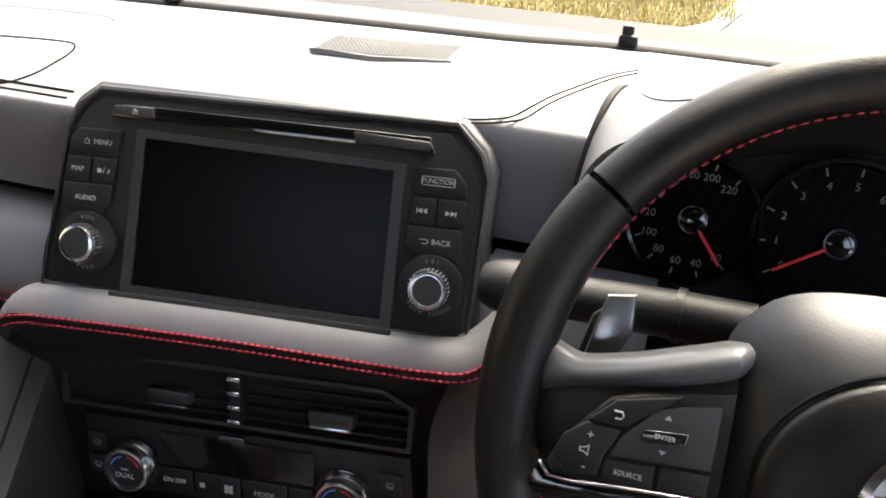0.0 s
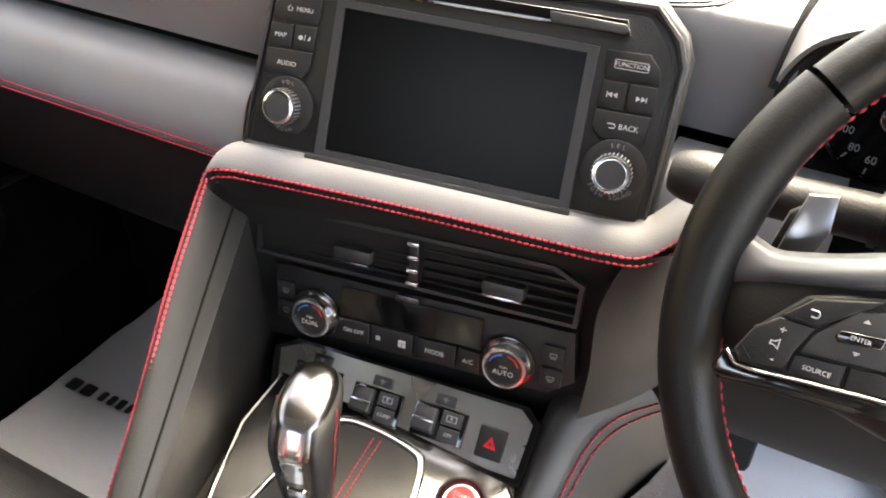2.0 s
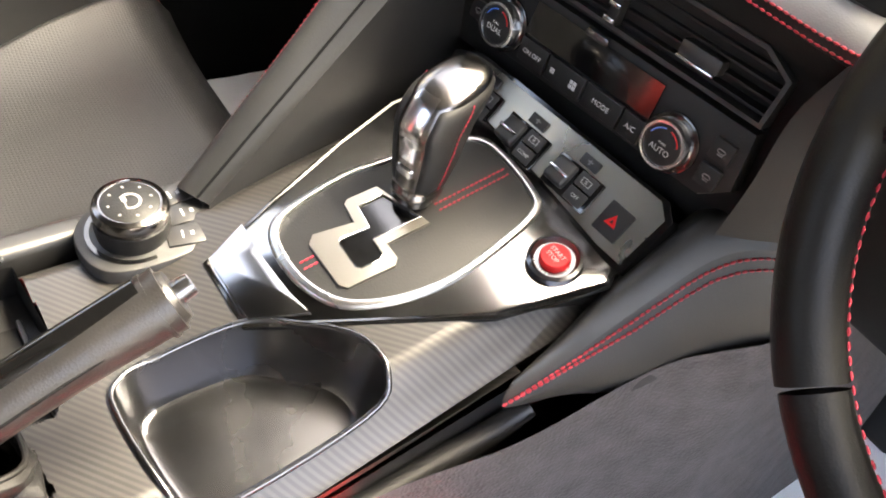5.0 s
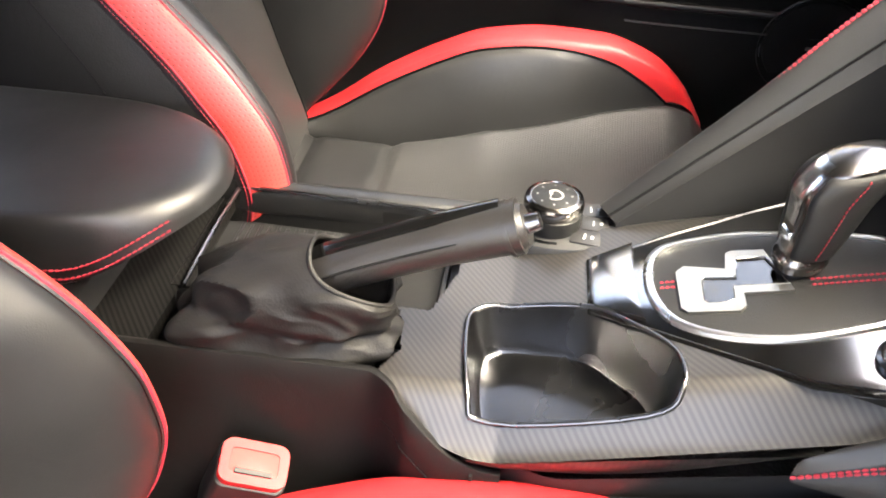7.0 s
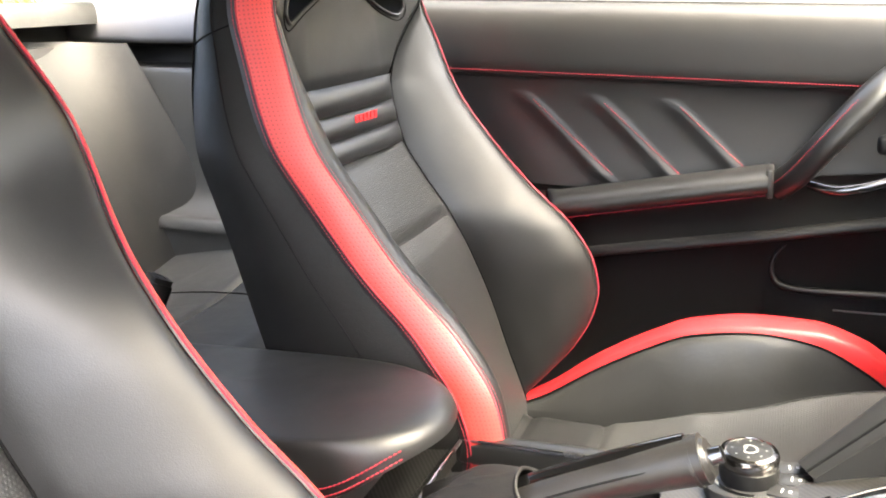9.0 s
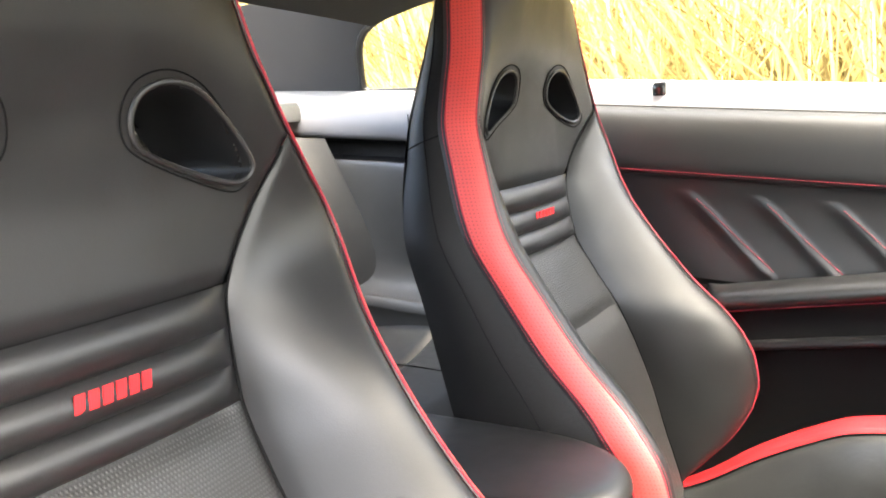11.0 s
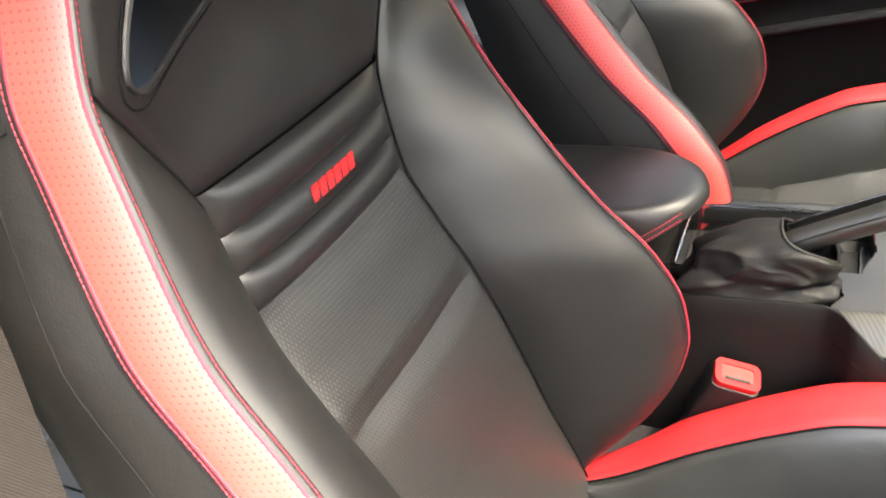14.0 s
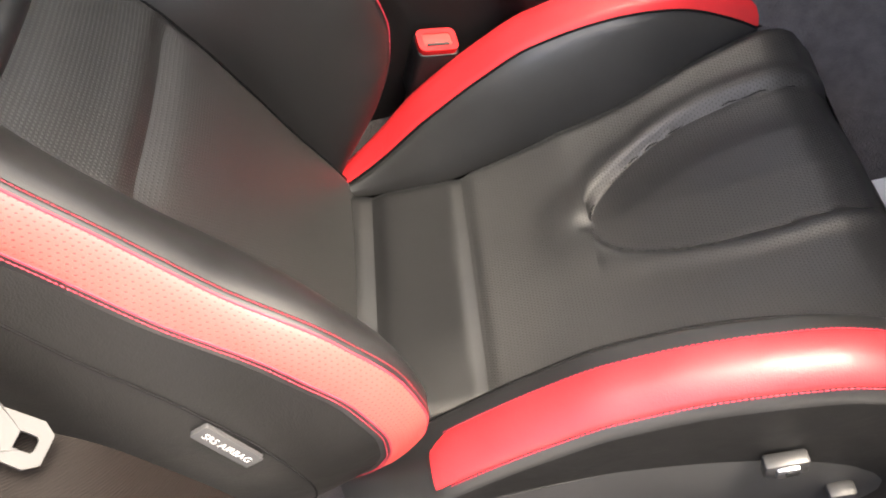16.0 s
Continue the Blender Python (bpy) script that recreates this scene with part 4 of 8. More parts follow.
# ---- screen unit ----
unit = thing("media_screen", DISP @ Vector((0, -0.056, -0.01)), "black media screen unit with buttons and two chrome knobs, switched off", "car screen")
BEZ = [(-0.119, 0.084), (-0.134, 0.072), (-0.1425, 0.058), (-0.156, -0.057), (0.144, -0.057), (0.147, 0.052), (0.141, 0.067), (0.124, 0.0835)]
shrink = lambda pts, k: [(a * (1 - k / 0.15), b - k * (1 if b > 0 else -0.4)) for a, b in pts]
part("housing", plate(BEZ, 0.040, DISP @ pose(0, 0, 0.004), 0.006, 3), PLASTIC_GREY, unit, "charcoal plastic housing")
rim_pts = [DISP @ Vector((a, b, 0.0045)) for a, b in shrink(BEZ, 0.005)]
part("raised_edge", tube(rim_pts, 0.0028, 8, True), PLASTIC_GREY, unit)
part("face", plate(shrink(BEZ, 0.010), 0.003, DISP @ pose(0, 0, 0.0065), 0.0015), PLASTIC, unit)
AP = [(-0.0855, 0.0535), (-0.0915, -0.0525), (0.0890, -0.0525), (0.0885, 0.0505)]
AP2 = [(-0.0815, 0.0500), (-0.0855, -0.0475), (0.0835, -0.0475), (0.0835, 0.0472)]
part("screen_frame", framed([(a * 1.02, b * 1.03) for a, b in AP], AP2, 0.004, DISP @ pose(0, 0, 0.0092)), PLASTIC_GREY, unit, "bevelled screen frame")
part("screen", plate(AP2, 0.002, DISP @ pose(0, 0, 0.0074)), SCREEN, unit, "dark switched-off glass screen")
part("screen_sill", box((0.192, 0.0045, 0.005), (0, 0, 0), 0.0015, 2, DISP @ pose(-0.004, -0.0545, 0.0095, 0, 0, 0)), PLASTIC_GREY, unit)
part("disc_slot", plate([(-0.098, 0.0702), (-0.106, 0.0615), (0.108, 0.0605), (0.104, 0.0700)], 0.002, DISP @ pose(0, 0, 0.0085), 0.0006), GLOSS, unit, "black disc slot")
eb = part("eject_button", plate([(-0.1025, 0.0690), (-0.0765, 0.0696), (-0.0757, 0.0632), (-0.0795, 0.0625), (-0.1050, 0.0630)], 0.003, DISP @ pose(0, 0, 0.0108), 0.0008), PLASTIC_GREY, unit)
part("symbol", joined([plate([(-0.0905, 0.0660), (-0.0865, 0.0660), (-0.0885, 0.0682)], 0.0003, DISP @ pose(0, 0, 0.0112)), plate([(-0.0905, 0.0652), (-0.0905, 0.0646), (-0.0865, 0.0646), (-0.0865, 0.0652)], 0.0003, DISP @ pose(0, 0, 0.0112))]), WHITE_PRINT, eb)
part("card_flap", plate([(0.0560, 0.0685), (0.0575, 0.0615), (0.1040, 0.0612), (0.1062, 0.0640), (0.1040, 0.0672)], 0.003, DISP @ pose(0, 0, 0.0105), 0.0008), PLASTIC_GREY, unit)
PANEL_BUTTONS = [("MENU", [(-0.127, 0.0520), (-0.0985, 0.0525), (-0.1003, 0.0355), (-0.1345, 0.0345), (-0.1335, 0.046)], (-0.1135, 0.0438)),
        ("MAP", [(-0.1350, 0.0328), (-0.1188, 0.0332), (-0.1200, 0.0175), (-0.1368, 0.0172)], (-0.1275, 0.0253)),
        ("", [(-0.1168, 0.0332), (-0.1006, 0.0335), (-0.1024, 0.0180), (-0.1180, 0.0175)], (-0.1090, 0.0255)),
        ("AUDIO", [(-0.1370, 0.0155), (-0.1028, 0.0162), (-0.1040, 0.0040), (-0.1098, -0.0022), (-0.1388, -0.0028)], (-0.1210, 0.0066)),
        ("FUNCTION", [(0.0955, 0.0510), (0.1215, 0.0518), (0.1290, 0.0440), (0.1300, 0.0350), (0.0968, 0.0342)], (0.1118, 0.0436)),
        ("<<", [(0.0965, 0.0325), (0.1115, 0.0328), (0.1118, 0.0163), (0.0960, 0.0160)], (0.1035, 0.0247)),
        (">>", [(0.1130, 0.0328), (0.1300, 0.0330), (0.1300, 0.0166), (0.1133, 0.0163)], (0.1215, 0.0247)),
        ("BACK", [(0.0955, 0.0143), (0.1295, 0.0147), (0.1292, -0.0027), (0.1005, -0.0030), (0.0950, 0.0035)], (0.1145, 0.0058))]
for text, quad, at in PANEL_BUTTONS:
    k = part("button", plate(quad, 0.003, DISP @ pose(0, 0, 0.0085), 0.0006), PLASTIC, unit)
    tm = DISP @ pose(at[0], at[1], 0.0088)
    if text == "FUNCTION":
        part("lettering", joined([lettering(text, 0.0030, tm), framed(rounded(0.021, 0.0056, 0.0008, 2), rounded(0.0202, 0.0048, 0.0006, 2), 0.0003, tm @ pose(0, 0, 0.0002))]), WHITE_PRINT, k)
    elif text in ("<<", ">>"):
        sg = -1 if text == "<<" else 1
        tri2 = [plate([(sg * d, -0.0017), (sg * (d + 0.0028), 0), (sg * d, 0.0017)], 0.0003, tm @ pose(0, 0, 0.0003)) for d in (-0.0032, 0.0)]
        part("symbol", joined(tri2 + [box((0.0006, 0.0034, 0.0003), (sg * 0.0032, 0, 0.0002), m=tm)]), WHITE_PRINT, k)
    elif text == "MENU":
        part("lettering", lettering(text, 0.0034, tm @ pose(0.0028, 0, 0)), WHITE_PRINT, k)
        part("symbol", tube([tm @ Vector(q) for q in ((-0.0102, 0.0002, 0.0002), (-0.0082, 0.0019, 0.0002), (-0.0062, 0.0002, 0.0002), (-0.0068, 0.0002, 0.0002), (-0.0068, -0.0016, 0.0002), (-0.0096, -0.0016, 0.0002), (-0.0096, 0.0002, 0.0002))], 0.00022, 5), WHITE_PRINT, k)
    elif text == "BACK":
        part("lettering", lettering(text, 0.0036, tm @ pose(0.0030, 0, 0)), WHITE_PRINT, k)
        part("symbol", tube([tm @ Vector(q) for q in ((-0.0108, 0.0012, 0.0002), (-0.0062, 0.0012, 0.0002), (-0.0052, 0.0, 0.0002), (-0.0062, -0.0014, 0.0002), (-0.0092, -0.0014, 0.0002))], 0.0003, 5), WHITE_PRINT, k)
    elif text:
        part("lettering", lettering(text, 0.0034, tm), WHITE_PRINT, k)
    else:
        part("symbol", joined([turned([(0.0016, 0), (0.0016, 0.0003), (0, 0.0003)], 10, tm @ pose(-0.003, 0, 0)), lettering("/", 0.004, tm), plate([(0.0022, -0.0016), (0.0038, -0.001), (0.0044, 0.0006), (0.0036, 0.0018), (0.0034, 0.0004)], 0.0003, tm @ pose(0, 0, 0.0003))]), WHITE_PRINT, k)


def ring_text(text, radius, height, m, mid, spread):
    out = []
    for i, ch in enumerate(text):
        if ch == " ":
            continue
        a = mid + spread * (i - (len(text) - 1) / 2)
        out.append(lettering(ch, height, m @ Matrix.Rotation(radians(a - 90), 4, "Z") @ pose(0, radius, 0) @ Matrix.Rotation(math.pi if 180 < a % 360 < 360 else 0, 4, "Z")))
    return joined(out)


def knurled(r, h, m, parent, name="knob", cap=True):
    k = part(name, turned([(r * 1.02, 0), (r, h * 0.15), (r, h * 0.85), (r * 0.93, h), (r * 0.80, h * 1.02), (r * 0.78, h * 0.93), (0, h * 0.95)], 36, m), CHROME, parent, "knurled chrome knob with a black cap")
    part("cap", turned([(r * 0.77, h * 0.9), (r * 0.74, h * 1.0), (0, h * 1.03)], 30, m), PLASTIC_GREY, k)
    grip = [box((0.0006, 0.0008, h * 0.6), (r * math.cos(a), r * math.sin(a), h * 0.5), m=m) for a in [math.pi * 2 * i / 30 for i in range(30)]]
    part("grip", joined(grip), SATIN, k)
    return k


for x, y, words in ((-0.1180, -0.0225, ("VOL", "PUSH")), (0.1138, -0.0225, ("SEL", "PUSH SOUND"))):
    km = DISP @ pose(x, y, 0.0062)
    well = part("knob_dial", turned([(0.0205, 0), (0.0205, 0.003), (0.0195, 0.0036), (0.014, 0.0030), (0, 0.003)], 32, km), PLASTIC, unit)
    knurled(0.0124, 0.0135, km @ pose(0, 0, 0.003), unit)
    part("lettering", ring_text(words[0], 0.0165, 0.0028, km @ pose(0, 0, 0.0037), 90, -13), DIM_PRINT, well)
    part("lettering", ring_text(words[1], 0.0168, 0.0028, km @ pose(0, 0, 0.0037), 270, 11), DIM_PRINT, well)

# ---- ledge under the screen, wings and centre stack ----
stack = thing("centre_stack", (0, 0.33, 0.64), "black leather centre stack with red stitched ledge", "centre stack")


def disp_at(x, y, z):
    return DISP @ Vector((x, y, z))


LEDGE = [(-0.180, -0.110), (-0.1755, -0.092), (-0.169, -0.0785), (-0.152, -0.0745), (-0.080, -0.073), (0.0, -0.0725), (0.080, -0.0735), (0.120, -0.0735), (0.145, -0.0700), (0.165, -0.052), (0.185, -0.028)]
lp = smooth_path([(a, b, 0) for a, b in LEDGE], 8)


def ledge(u, v):
    p = lp[round(u * (len(lp) - 1))]
    a = v * math.pi * 0.49
    return disp_at(p.x * (1 - 0.06 * (1 - math.sin(a))), p.y + 0.020 * math.cos(a) + 0.0, 0.004 + 0.016 * math.sin(a))


# The ledge's light grey is lighting on black leather, put into the colour.
part("ledge", sheet(ledge, len(lp) - 1, 12), LIT_LEATHER, stack, "rounded leather ledge under the screen")


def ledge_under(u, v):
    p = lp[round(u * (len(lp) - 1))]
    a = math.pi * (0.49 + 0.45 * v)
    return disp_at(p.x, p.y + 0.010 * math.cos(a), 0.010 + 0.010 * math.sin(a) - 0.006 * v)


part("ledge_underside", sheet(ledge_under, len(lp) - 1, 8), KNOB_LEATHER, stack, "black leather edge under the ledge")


corner = disp_at(-0.1755, -0.092, 0.020)
foot = Vector((-0.120, 0.055, 0.645))
WL = smooth_path([disp_at(-0.150, -0.0745, 0.020), disp_at(-0.169, -0.0790, 0.020), corner, corner.lerp(foot, 0.25) + Vector((-0.001, 0, 0.003)), corner.lerp(foot, 0.5), corner.lerp(foot, 0.75), foot], 10)
front = [disp_at(p.x, p.y, 0.020) for p in smooth_path([(a, b, 0) for a, b in LEDGE[3:]], 8)]
edge = list(reversed([Vector(p) for p in WL]))[:-1] + front
for off in (0.0, 0.0055):
    line = []
    for k, p in enumerate(edge):
        q = edge[min(k + 1, len(edge) - 1)] - edge[max(k - 1, 0)]
        inward = Vector((0.6, -0.5, -0.3)) if k < len(edge) - len(front) - 12 else Vector((0, -0.1, -1))
        inward = (inward - q.normalized() * inward.dot(q.normalized())).normalized()
        line.append(p + inward * off + Vector((-0.0004, -0.0012, 0.0006)))
    part("stitching", stitches(line, (-0.2, -0.9, 0.3), 0.0036, 0.0009, 0.0009), RED_THREAD, stack, "red double stitching")

leg = edge[:len(edge) - len(front) - 8]
for off in (0.0, 0.005):
    part("stitching", stitches([p + Vector((-0.001 - off * 0.3, 0.001 + off, 0.0010 + off * 0.2)) for p in leg], (-0.3, 0.2, 0.9), 0.0036, 0.0009, 0.0009), RED_THREAD, stack, "red stitching along the leg")
inner_top, inner_foot = Vector((-0.137, 0.288, 0.835)), Vector((-0.086, 0.062, 0.655))


def wing_face(u, v):
    """Padded strip that runs from the ledge corner down to the console."""
    a = WL[min(len(WL) - 1, 18 + round(v * (len(WL) - 19)))]
    b = inner_top.lerp(inner_foot, v)
    p = Vector(a).lerp(b, u)
    return p + Vector((-0.25, -0.75, 0.6)) * 0.012 * math.sin(math.pi * min(1, u * 1.1)) ** 0.8


part("side_wing", sheet(wing_face, 14, 50), KNOB_LEATHER, stack, "padded leather wing beside the passenger footwell")
part("wing_seam", tube([Vector(wing_face(0.80, v / 40)) + Vector((0, -0.0005, 0.0006)) for v in range(41)], 0.0011, 6), GREY_THREAD, stack)


def wing_in(u, v):
    """Inner wall under the wing, facing the selector."""
    top = (Vector((-0.152, 0.365, 0.862)).lerp(inner_top, u / 0.3)) if u < 0.3 else inner_top.lerp(inner_foot, (u - 0.3) / 0.7)
    return top + Vector((0.018 * v, 0.01 * v, -0.26 * v))


part("wing_inner_wall", sheet(wing_in, 20, 8), KNOB_LEATHER, stack, "dark inner side of the wing")


def wing_out(u, v):
    a = Vector(WL[min(len(WL) - 1, 18 + round(v * (len(WL) - 19)))])
    return (a.x - 0.012 * math.sin(u * 1.5) + 0.02 * u, a.y + 0.05 * u, a.z + (0.25 - a.z) * u * 0.98)


part("wing_side", sheet(wing_out, 8, 40), PLASTIC_DULL, stack, "dark side of the centre tunnel")
top_line = [disp_at(-0.166, -0.083, 0.018), disp_at(-0.10, -0.078, 0.017), disp_at(0.0, -0.077, 0.017), disp_at(0.10, -0.078, 0.017), disp_at(0.145, -0.075, 0.016)]


def fascia(u, v):
    """Sunk leather surround between the ledge and the vents and switches."""
    a = Vector(smooth_path(top_line, 6)[round(u * 24)])
    b = STACK @ Vector((-0.150 + 0.305 * u, -0.105, -0.012))
    p = a.lerp(b, v)
    n = STACK.to_3x3() @ Vector((0, 0, 1))
    return p - n * 0.016 * min(1, v * 6) * (1 - v * 0.3)


part("surround", sheet(fascia, 48, 32, lambda u, v: not (fascia(u, v)[0] > 0.142 and fascia(u, v)[2] < 0.775)), PLASTIC_DULL, stack, "black leather surround of the vents")
part("stack_core", box((0.300, 0.12, 0.66), (0.0, 0.408, 0.565), 0.01), PLASTIC_DULL, stack, "dark core under the switches")


def knee(u, v):
    """Curved leather cheek between the stack and the driver's footwell."""
    a = smooth_path([disp_at(0.135, -0.074, 0.016), STACK @ Vector((0.136, 0.0, 0.004)), STACK @ Vector((0.136, -0.05, 0.002)), STACK @ Vector((0.132, -0.095, -0.004))], 8)[round(v * 24)]
    b = smooth_path([(0.195, 0.345, 0.905), (0.205, 0.37, 0.85), (0.205, 0.38, 0.80), (0.20, 0.385, 0.762)], 8)[round(v * 24)]
    p = Vector(a).lerp(Vector(b), u)
    return p + Vector((0.25, -0.9, 0.1)) * 0.014 * math.sin(math.pi * u) * (1 - 0.4 * v)


part("knee_cheek", sheet(knee, 12, 24), KNOB_LEATHER, stack, "curved leather cheek beside the driver's knee")

# ---- vents ----
vents = thing("centre_vent", STACK @ Vector((0, -0.02, 0)), "pair of black centre air vents with chrome divider", "air vent")
VO = [(-0.131, 0.0225), (-0.1345, -0.0205), (0.1225, -0.0205), (0.1240, 0.0120), (0.1020, 0.0230)]
VI = [(-0.1275, 0.0195), (-0.1310, -0.0178), (0.1195, -0.0178), (0.1208, 0.0105), (0.1008, 0.0200)]
part("frame", framed(VO, VI, 0.020, STACK @ pose(0, 0, 0.0)), PLASTIC_GREY, vents, "thin vent frame")
part("duct", plate(VI, 0.004, STACK @ pose(0, 0, -0.034)), PLASTIC_DULL, vents)
for sx, x0, x1 in ((-1, -0.1285, -0.006), (1, 0.005, 0.1195)):
    for k in range(4):
        y = 0.0135 - 0.0085 * k
        r = x1 - (0.008 if sx > 0 and k == 0 else 0)
        part("slat", box((r - x0, 0.0022, 0.018), ((x0 + r) / 2, 0, 0), 0.0008, 2, STACK @ pose(0, y, -0.013, 12, 0, 0)), PLASTIC, vents)
    for k in range(5):
        part("vane", box((0.0015, 0.034, 0.010), (0, 0, 0), 0, 1, STACK @ pose(x0 + (x1 - x0) * (k + 0.5) / 5, 0, -0.028)), PLASTIC_DULL, vents)
    cx = -0.050 if sx < 0 else 0.068
    tab = part("vent_tab", box((0.032, 0.011, 0.012), (cx, -0.0035, -0.003), 0.003, 2, STACK), PLASTIC_GREY, vents)
    part("tab_edge", box((0.029, 0.0022, 0.003), (cx, -0.0090, 0.0032), 0.0008, 2, STACK), CHROME if sx > 0 else DARK_SATIN, tab, "bright tab edge")
dv = part("divider", box((0.0085, 0.041, 0.010), (-0.001, 0.0005, -0.004), 0.002, 2, STACK), PLASTIC, vents)
for k in range(4):
    part("chrome_bar", box((0.0092, 0.0034, 0.003), (-0.001, 0.0165 - 0.0105 * k, 0.0020), 0.0008, 2, STACK), CHROME, dv)

# ---- climate panel ----
clim = thing("climate_panel", STACK @ Vector((0, -0.08, 0)), "black climate control panel with two dials", "climate controls")
CP = [(-0.1190, -0.0270), (-0.1185, -0.0700), (-0.0960, -0.0830), (0.1080, -0.0800), (0.1270, -0.0650), (0.1225, -0.0250)]
part("panel", plate(CP, 0.012, STACK @ pose(0, 0, -0.002), 0.003), PLASTIC, clim)
part("readout", plate([(-0.0590, -0.0320), (-0.0610, -0.0570), (0.0560, -0.0560), (0.0560, -0.0310)], 0.002, STACK @ pose(0, 0, 0.0004)), GLOSS, clim, "dark gloss readout strip")
part("badge", plate(rounded(0.020, 0.0055, 0.0025), 0.002, STACK @ pose(-0.004, -0.0295, 0.0024), 0.0008), DARK_SATIN, clim, "small oval grey emblem")
for text, x0, x1, t in (("ON OFF", -0.0605, -0.0345, 0.0036), ("", -0.0325, 0.0020, 0), ("MODE", 0.0040, 0.0365, 0.0040), ("A/C", 0.0385, 0.0560, 0.0040)):
    b = part("button", plate([(x0, -0.0590), (x0, -0.0765), (x1, -0.0765), (x1, -0.0590)], 0.003, STACK @ pose(0, 0, 0.0014), 0.0006), PLASTIC, clim)
    tm = STACK @ pose((x0 + x1) / 2, -0.0680, 0.0017)
    if text:
        part("lettering", lettering(text, t, tm), WHITE_PRINT, b)
    else:
        for cx, r in ((-0.011, 0.0018), (0.009, 0.0030)):
            part("fan_symbol", joined([box((r * 0.9, r * 0.9, 0.0003), (cx + r * 0.55 * a, r * 0.55 * c, 0.0002), m=tm) for a, c in ((1, 1), (-1, 1), (1, -1), (-1, -1))]), WHITE_PRINT, b)
for x, y in ((-0.1078, -0.0470), (-0.1078, -0.0645), (0.1098, -0.0450), (0.1095, -0.0640)):
    b = part("button", plate(rounded(0.0155, 0.0145, 0.001, 2, x, y), 0.003, STACK @ pose(0, 0, 0.0010), 0.0005), PLASTIC, clim)
    part("symbol", joined([framed(rounded(0.0058, 0.0030, 0.0012, 2, x, y), rounded(0.0048, 0.0020, 0.0008, 2, x, y), 0.0003, STACK @ pose(0, 0, 0.0014)), box((0.004, 0.0005, 0.0003), (x, y - 0.0026, 0.0012), m=STACK)]), DIM_PRINT, b)
for x, y, word in ((-0.0805, -0.0610, "DUAL"), (0.0770, -0.0600, "AUTO")):
    km = STACK @ pose(x, y, -0.001)
    part("dial_well", turned([(0.0205, 0), (0.0205, 0.002), (0.0190, 0.0026), (0, 0.0020)], 36, km), GLOSS, clim)
    k = part("dial", turned([(0.0172, 0), (0.0170, 0.010), (0.0160, 0.0122), (0.0142, 0.0124), (0.0138, 0.0112), (0, 0.0112)], 40, km), CHROME, clim, "chrome-rimmed temperature dial")
    part("dial_face", turned([(0.0137, 0.0112), (0.0130, 0.0118), (0, 0.0120)], 32, km), PLASTIC, k)
    part("lettering", joined([lettering(word, 0.0042, km @ pose(0, -0.0036, 0.0121)), lettering("PUSH", 0.0018, km @ pose(0, 0.0012, 0.0121))]), WHITE_PRINT, k)
    for a0, mat in ((100, BLUE_PAINT), (20, RED_PAINT)):
        arc = [km @ Vector((0.0112 * math.cos(radians(a)), 0.0112 * math.sin(radians(a)), 0.0120)) for a in range(a0, a0 + 61, 6)]
        part("scale_arc", tube(arc, 0.0005, 5), mat, k)

# ---- switch plate ----
swp = thing("switch_plate", SWP @ Vector((0, -0.03, 0)), "satin metal plate, tinted warm for its reflections, with setup switches and hazard button", "switch panel")
SO = [(-0.1120, 0.0050), (-0.0900, 0.0150), (0.1040, 0.0170), (0.1150, 0.0080), (0.1120, -0.0350), (-0.1030, -0.0345)]
part("surround", framed([(a * 1.03, b * 1.10 + 0.0005) for a, b in SO], [(a * 0.985, b * 0.95) for a, b in SO], 0.020, SWP @ pose(0, 0, 0.0022)), GLOSS, swp, "gloss black surround")
part("plate", plate([(a * 0.985, b * 0.95) for a, b in SO], 0.004, SWP), WARM_REFLECTION, swp, "brushed metal plate with a warm reflection tint")
for cx, cy, words in ((-0.069, -0.0125, ("R", "SAVE")), (-0.0125, -0.0145, ("R", "COMP")), (0.0425, -0.0130, ("R", "OFF"))):
    sm = SWP @ pose(cx, cy, 0.0)
    u = part("setup_switch", box((0.0440, 0.0260, 0.004), (0, 0, 0), 0.001, 2, sm @ pose(0, 0, 0.0005)), GLOSS, swp, "black setup switch with chrome paddle")
    part("paddle", box((0.0185, 0.0200, 0.008), (-0.0110, 0, 0.0035), 0.0025, 3, sm @ pose(0, 0, 0, -14, 0, 0)), PLASTIC_GREY, u)
    part("chrome_edge", box((0.0180, 0.0024, 0.0022), (-0.0110, 0.0005, 0.0080), 0.0008, 2, sm), CHROME, u)
    for dy, w in ((0.0062, words[0]), (-0.0062, words[1])):
        b = part("mode_label", box((0.0170, 0.0110, 0.003), (0.0100, dy, 0.0020), 0.0006, 2, sm), PLASTIC_GREY, u)
        items = [lettering(w, 0.0030, sm @ pose(0.0100, dy, 0.0037))]
        if w == "R":
            items.append(framed(rounded(0.0085, 0.0048, 0.0005, 2, 0.01, dy), rounded(0.0076, 0.0039, 0.0004, 2, 0.01, dy), 0.0003, sm @ pose(0, 0, 0.0039)))
        part("lettering", joined(items), WHITE_PRINT, b)
    ic = part("icon_tile", box((0.0170, 0.0085, 0.003), (0.001, 0.0185, 0.0008), 0.001, 2, sm), PLASTIC_GREY, u)
    part("symbol", joined([box((0.0050, 0.0010, 0.0003), (0.001, 0.0190, 0.0025), m=sm), box((0.0012, 0.0040, 0.0003), (0.001, 0.0185, 0.0025), m=sm)]), DIM_PRINT, ic)
hm = SWP @ pose(0.0862, -0.0145, 0)
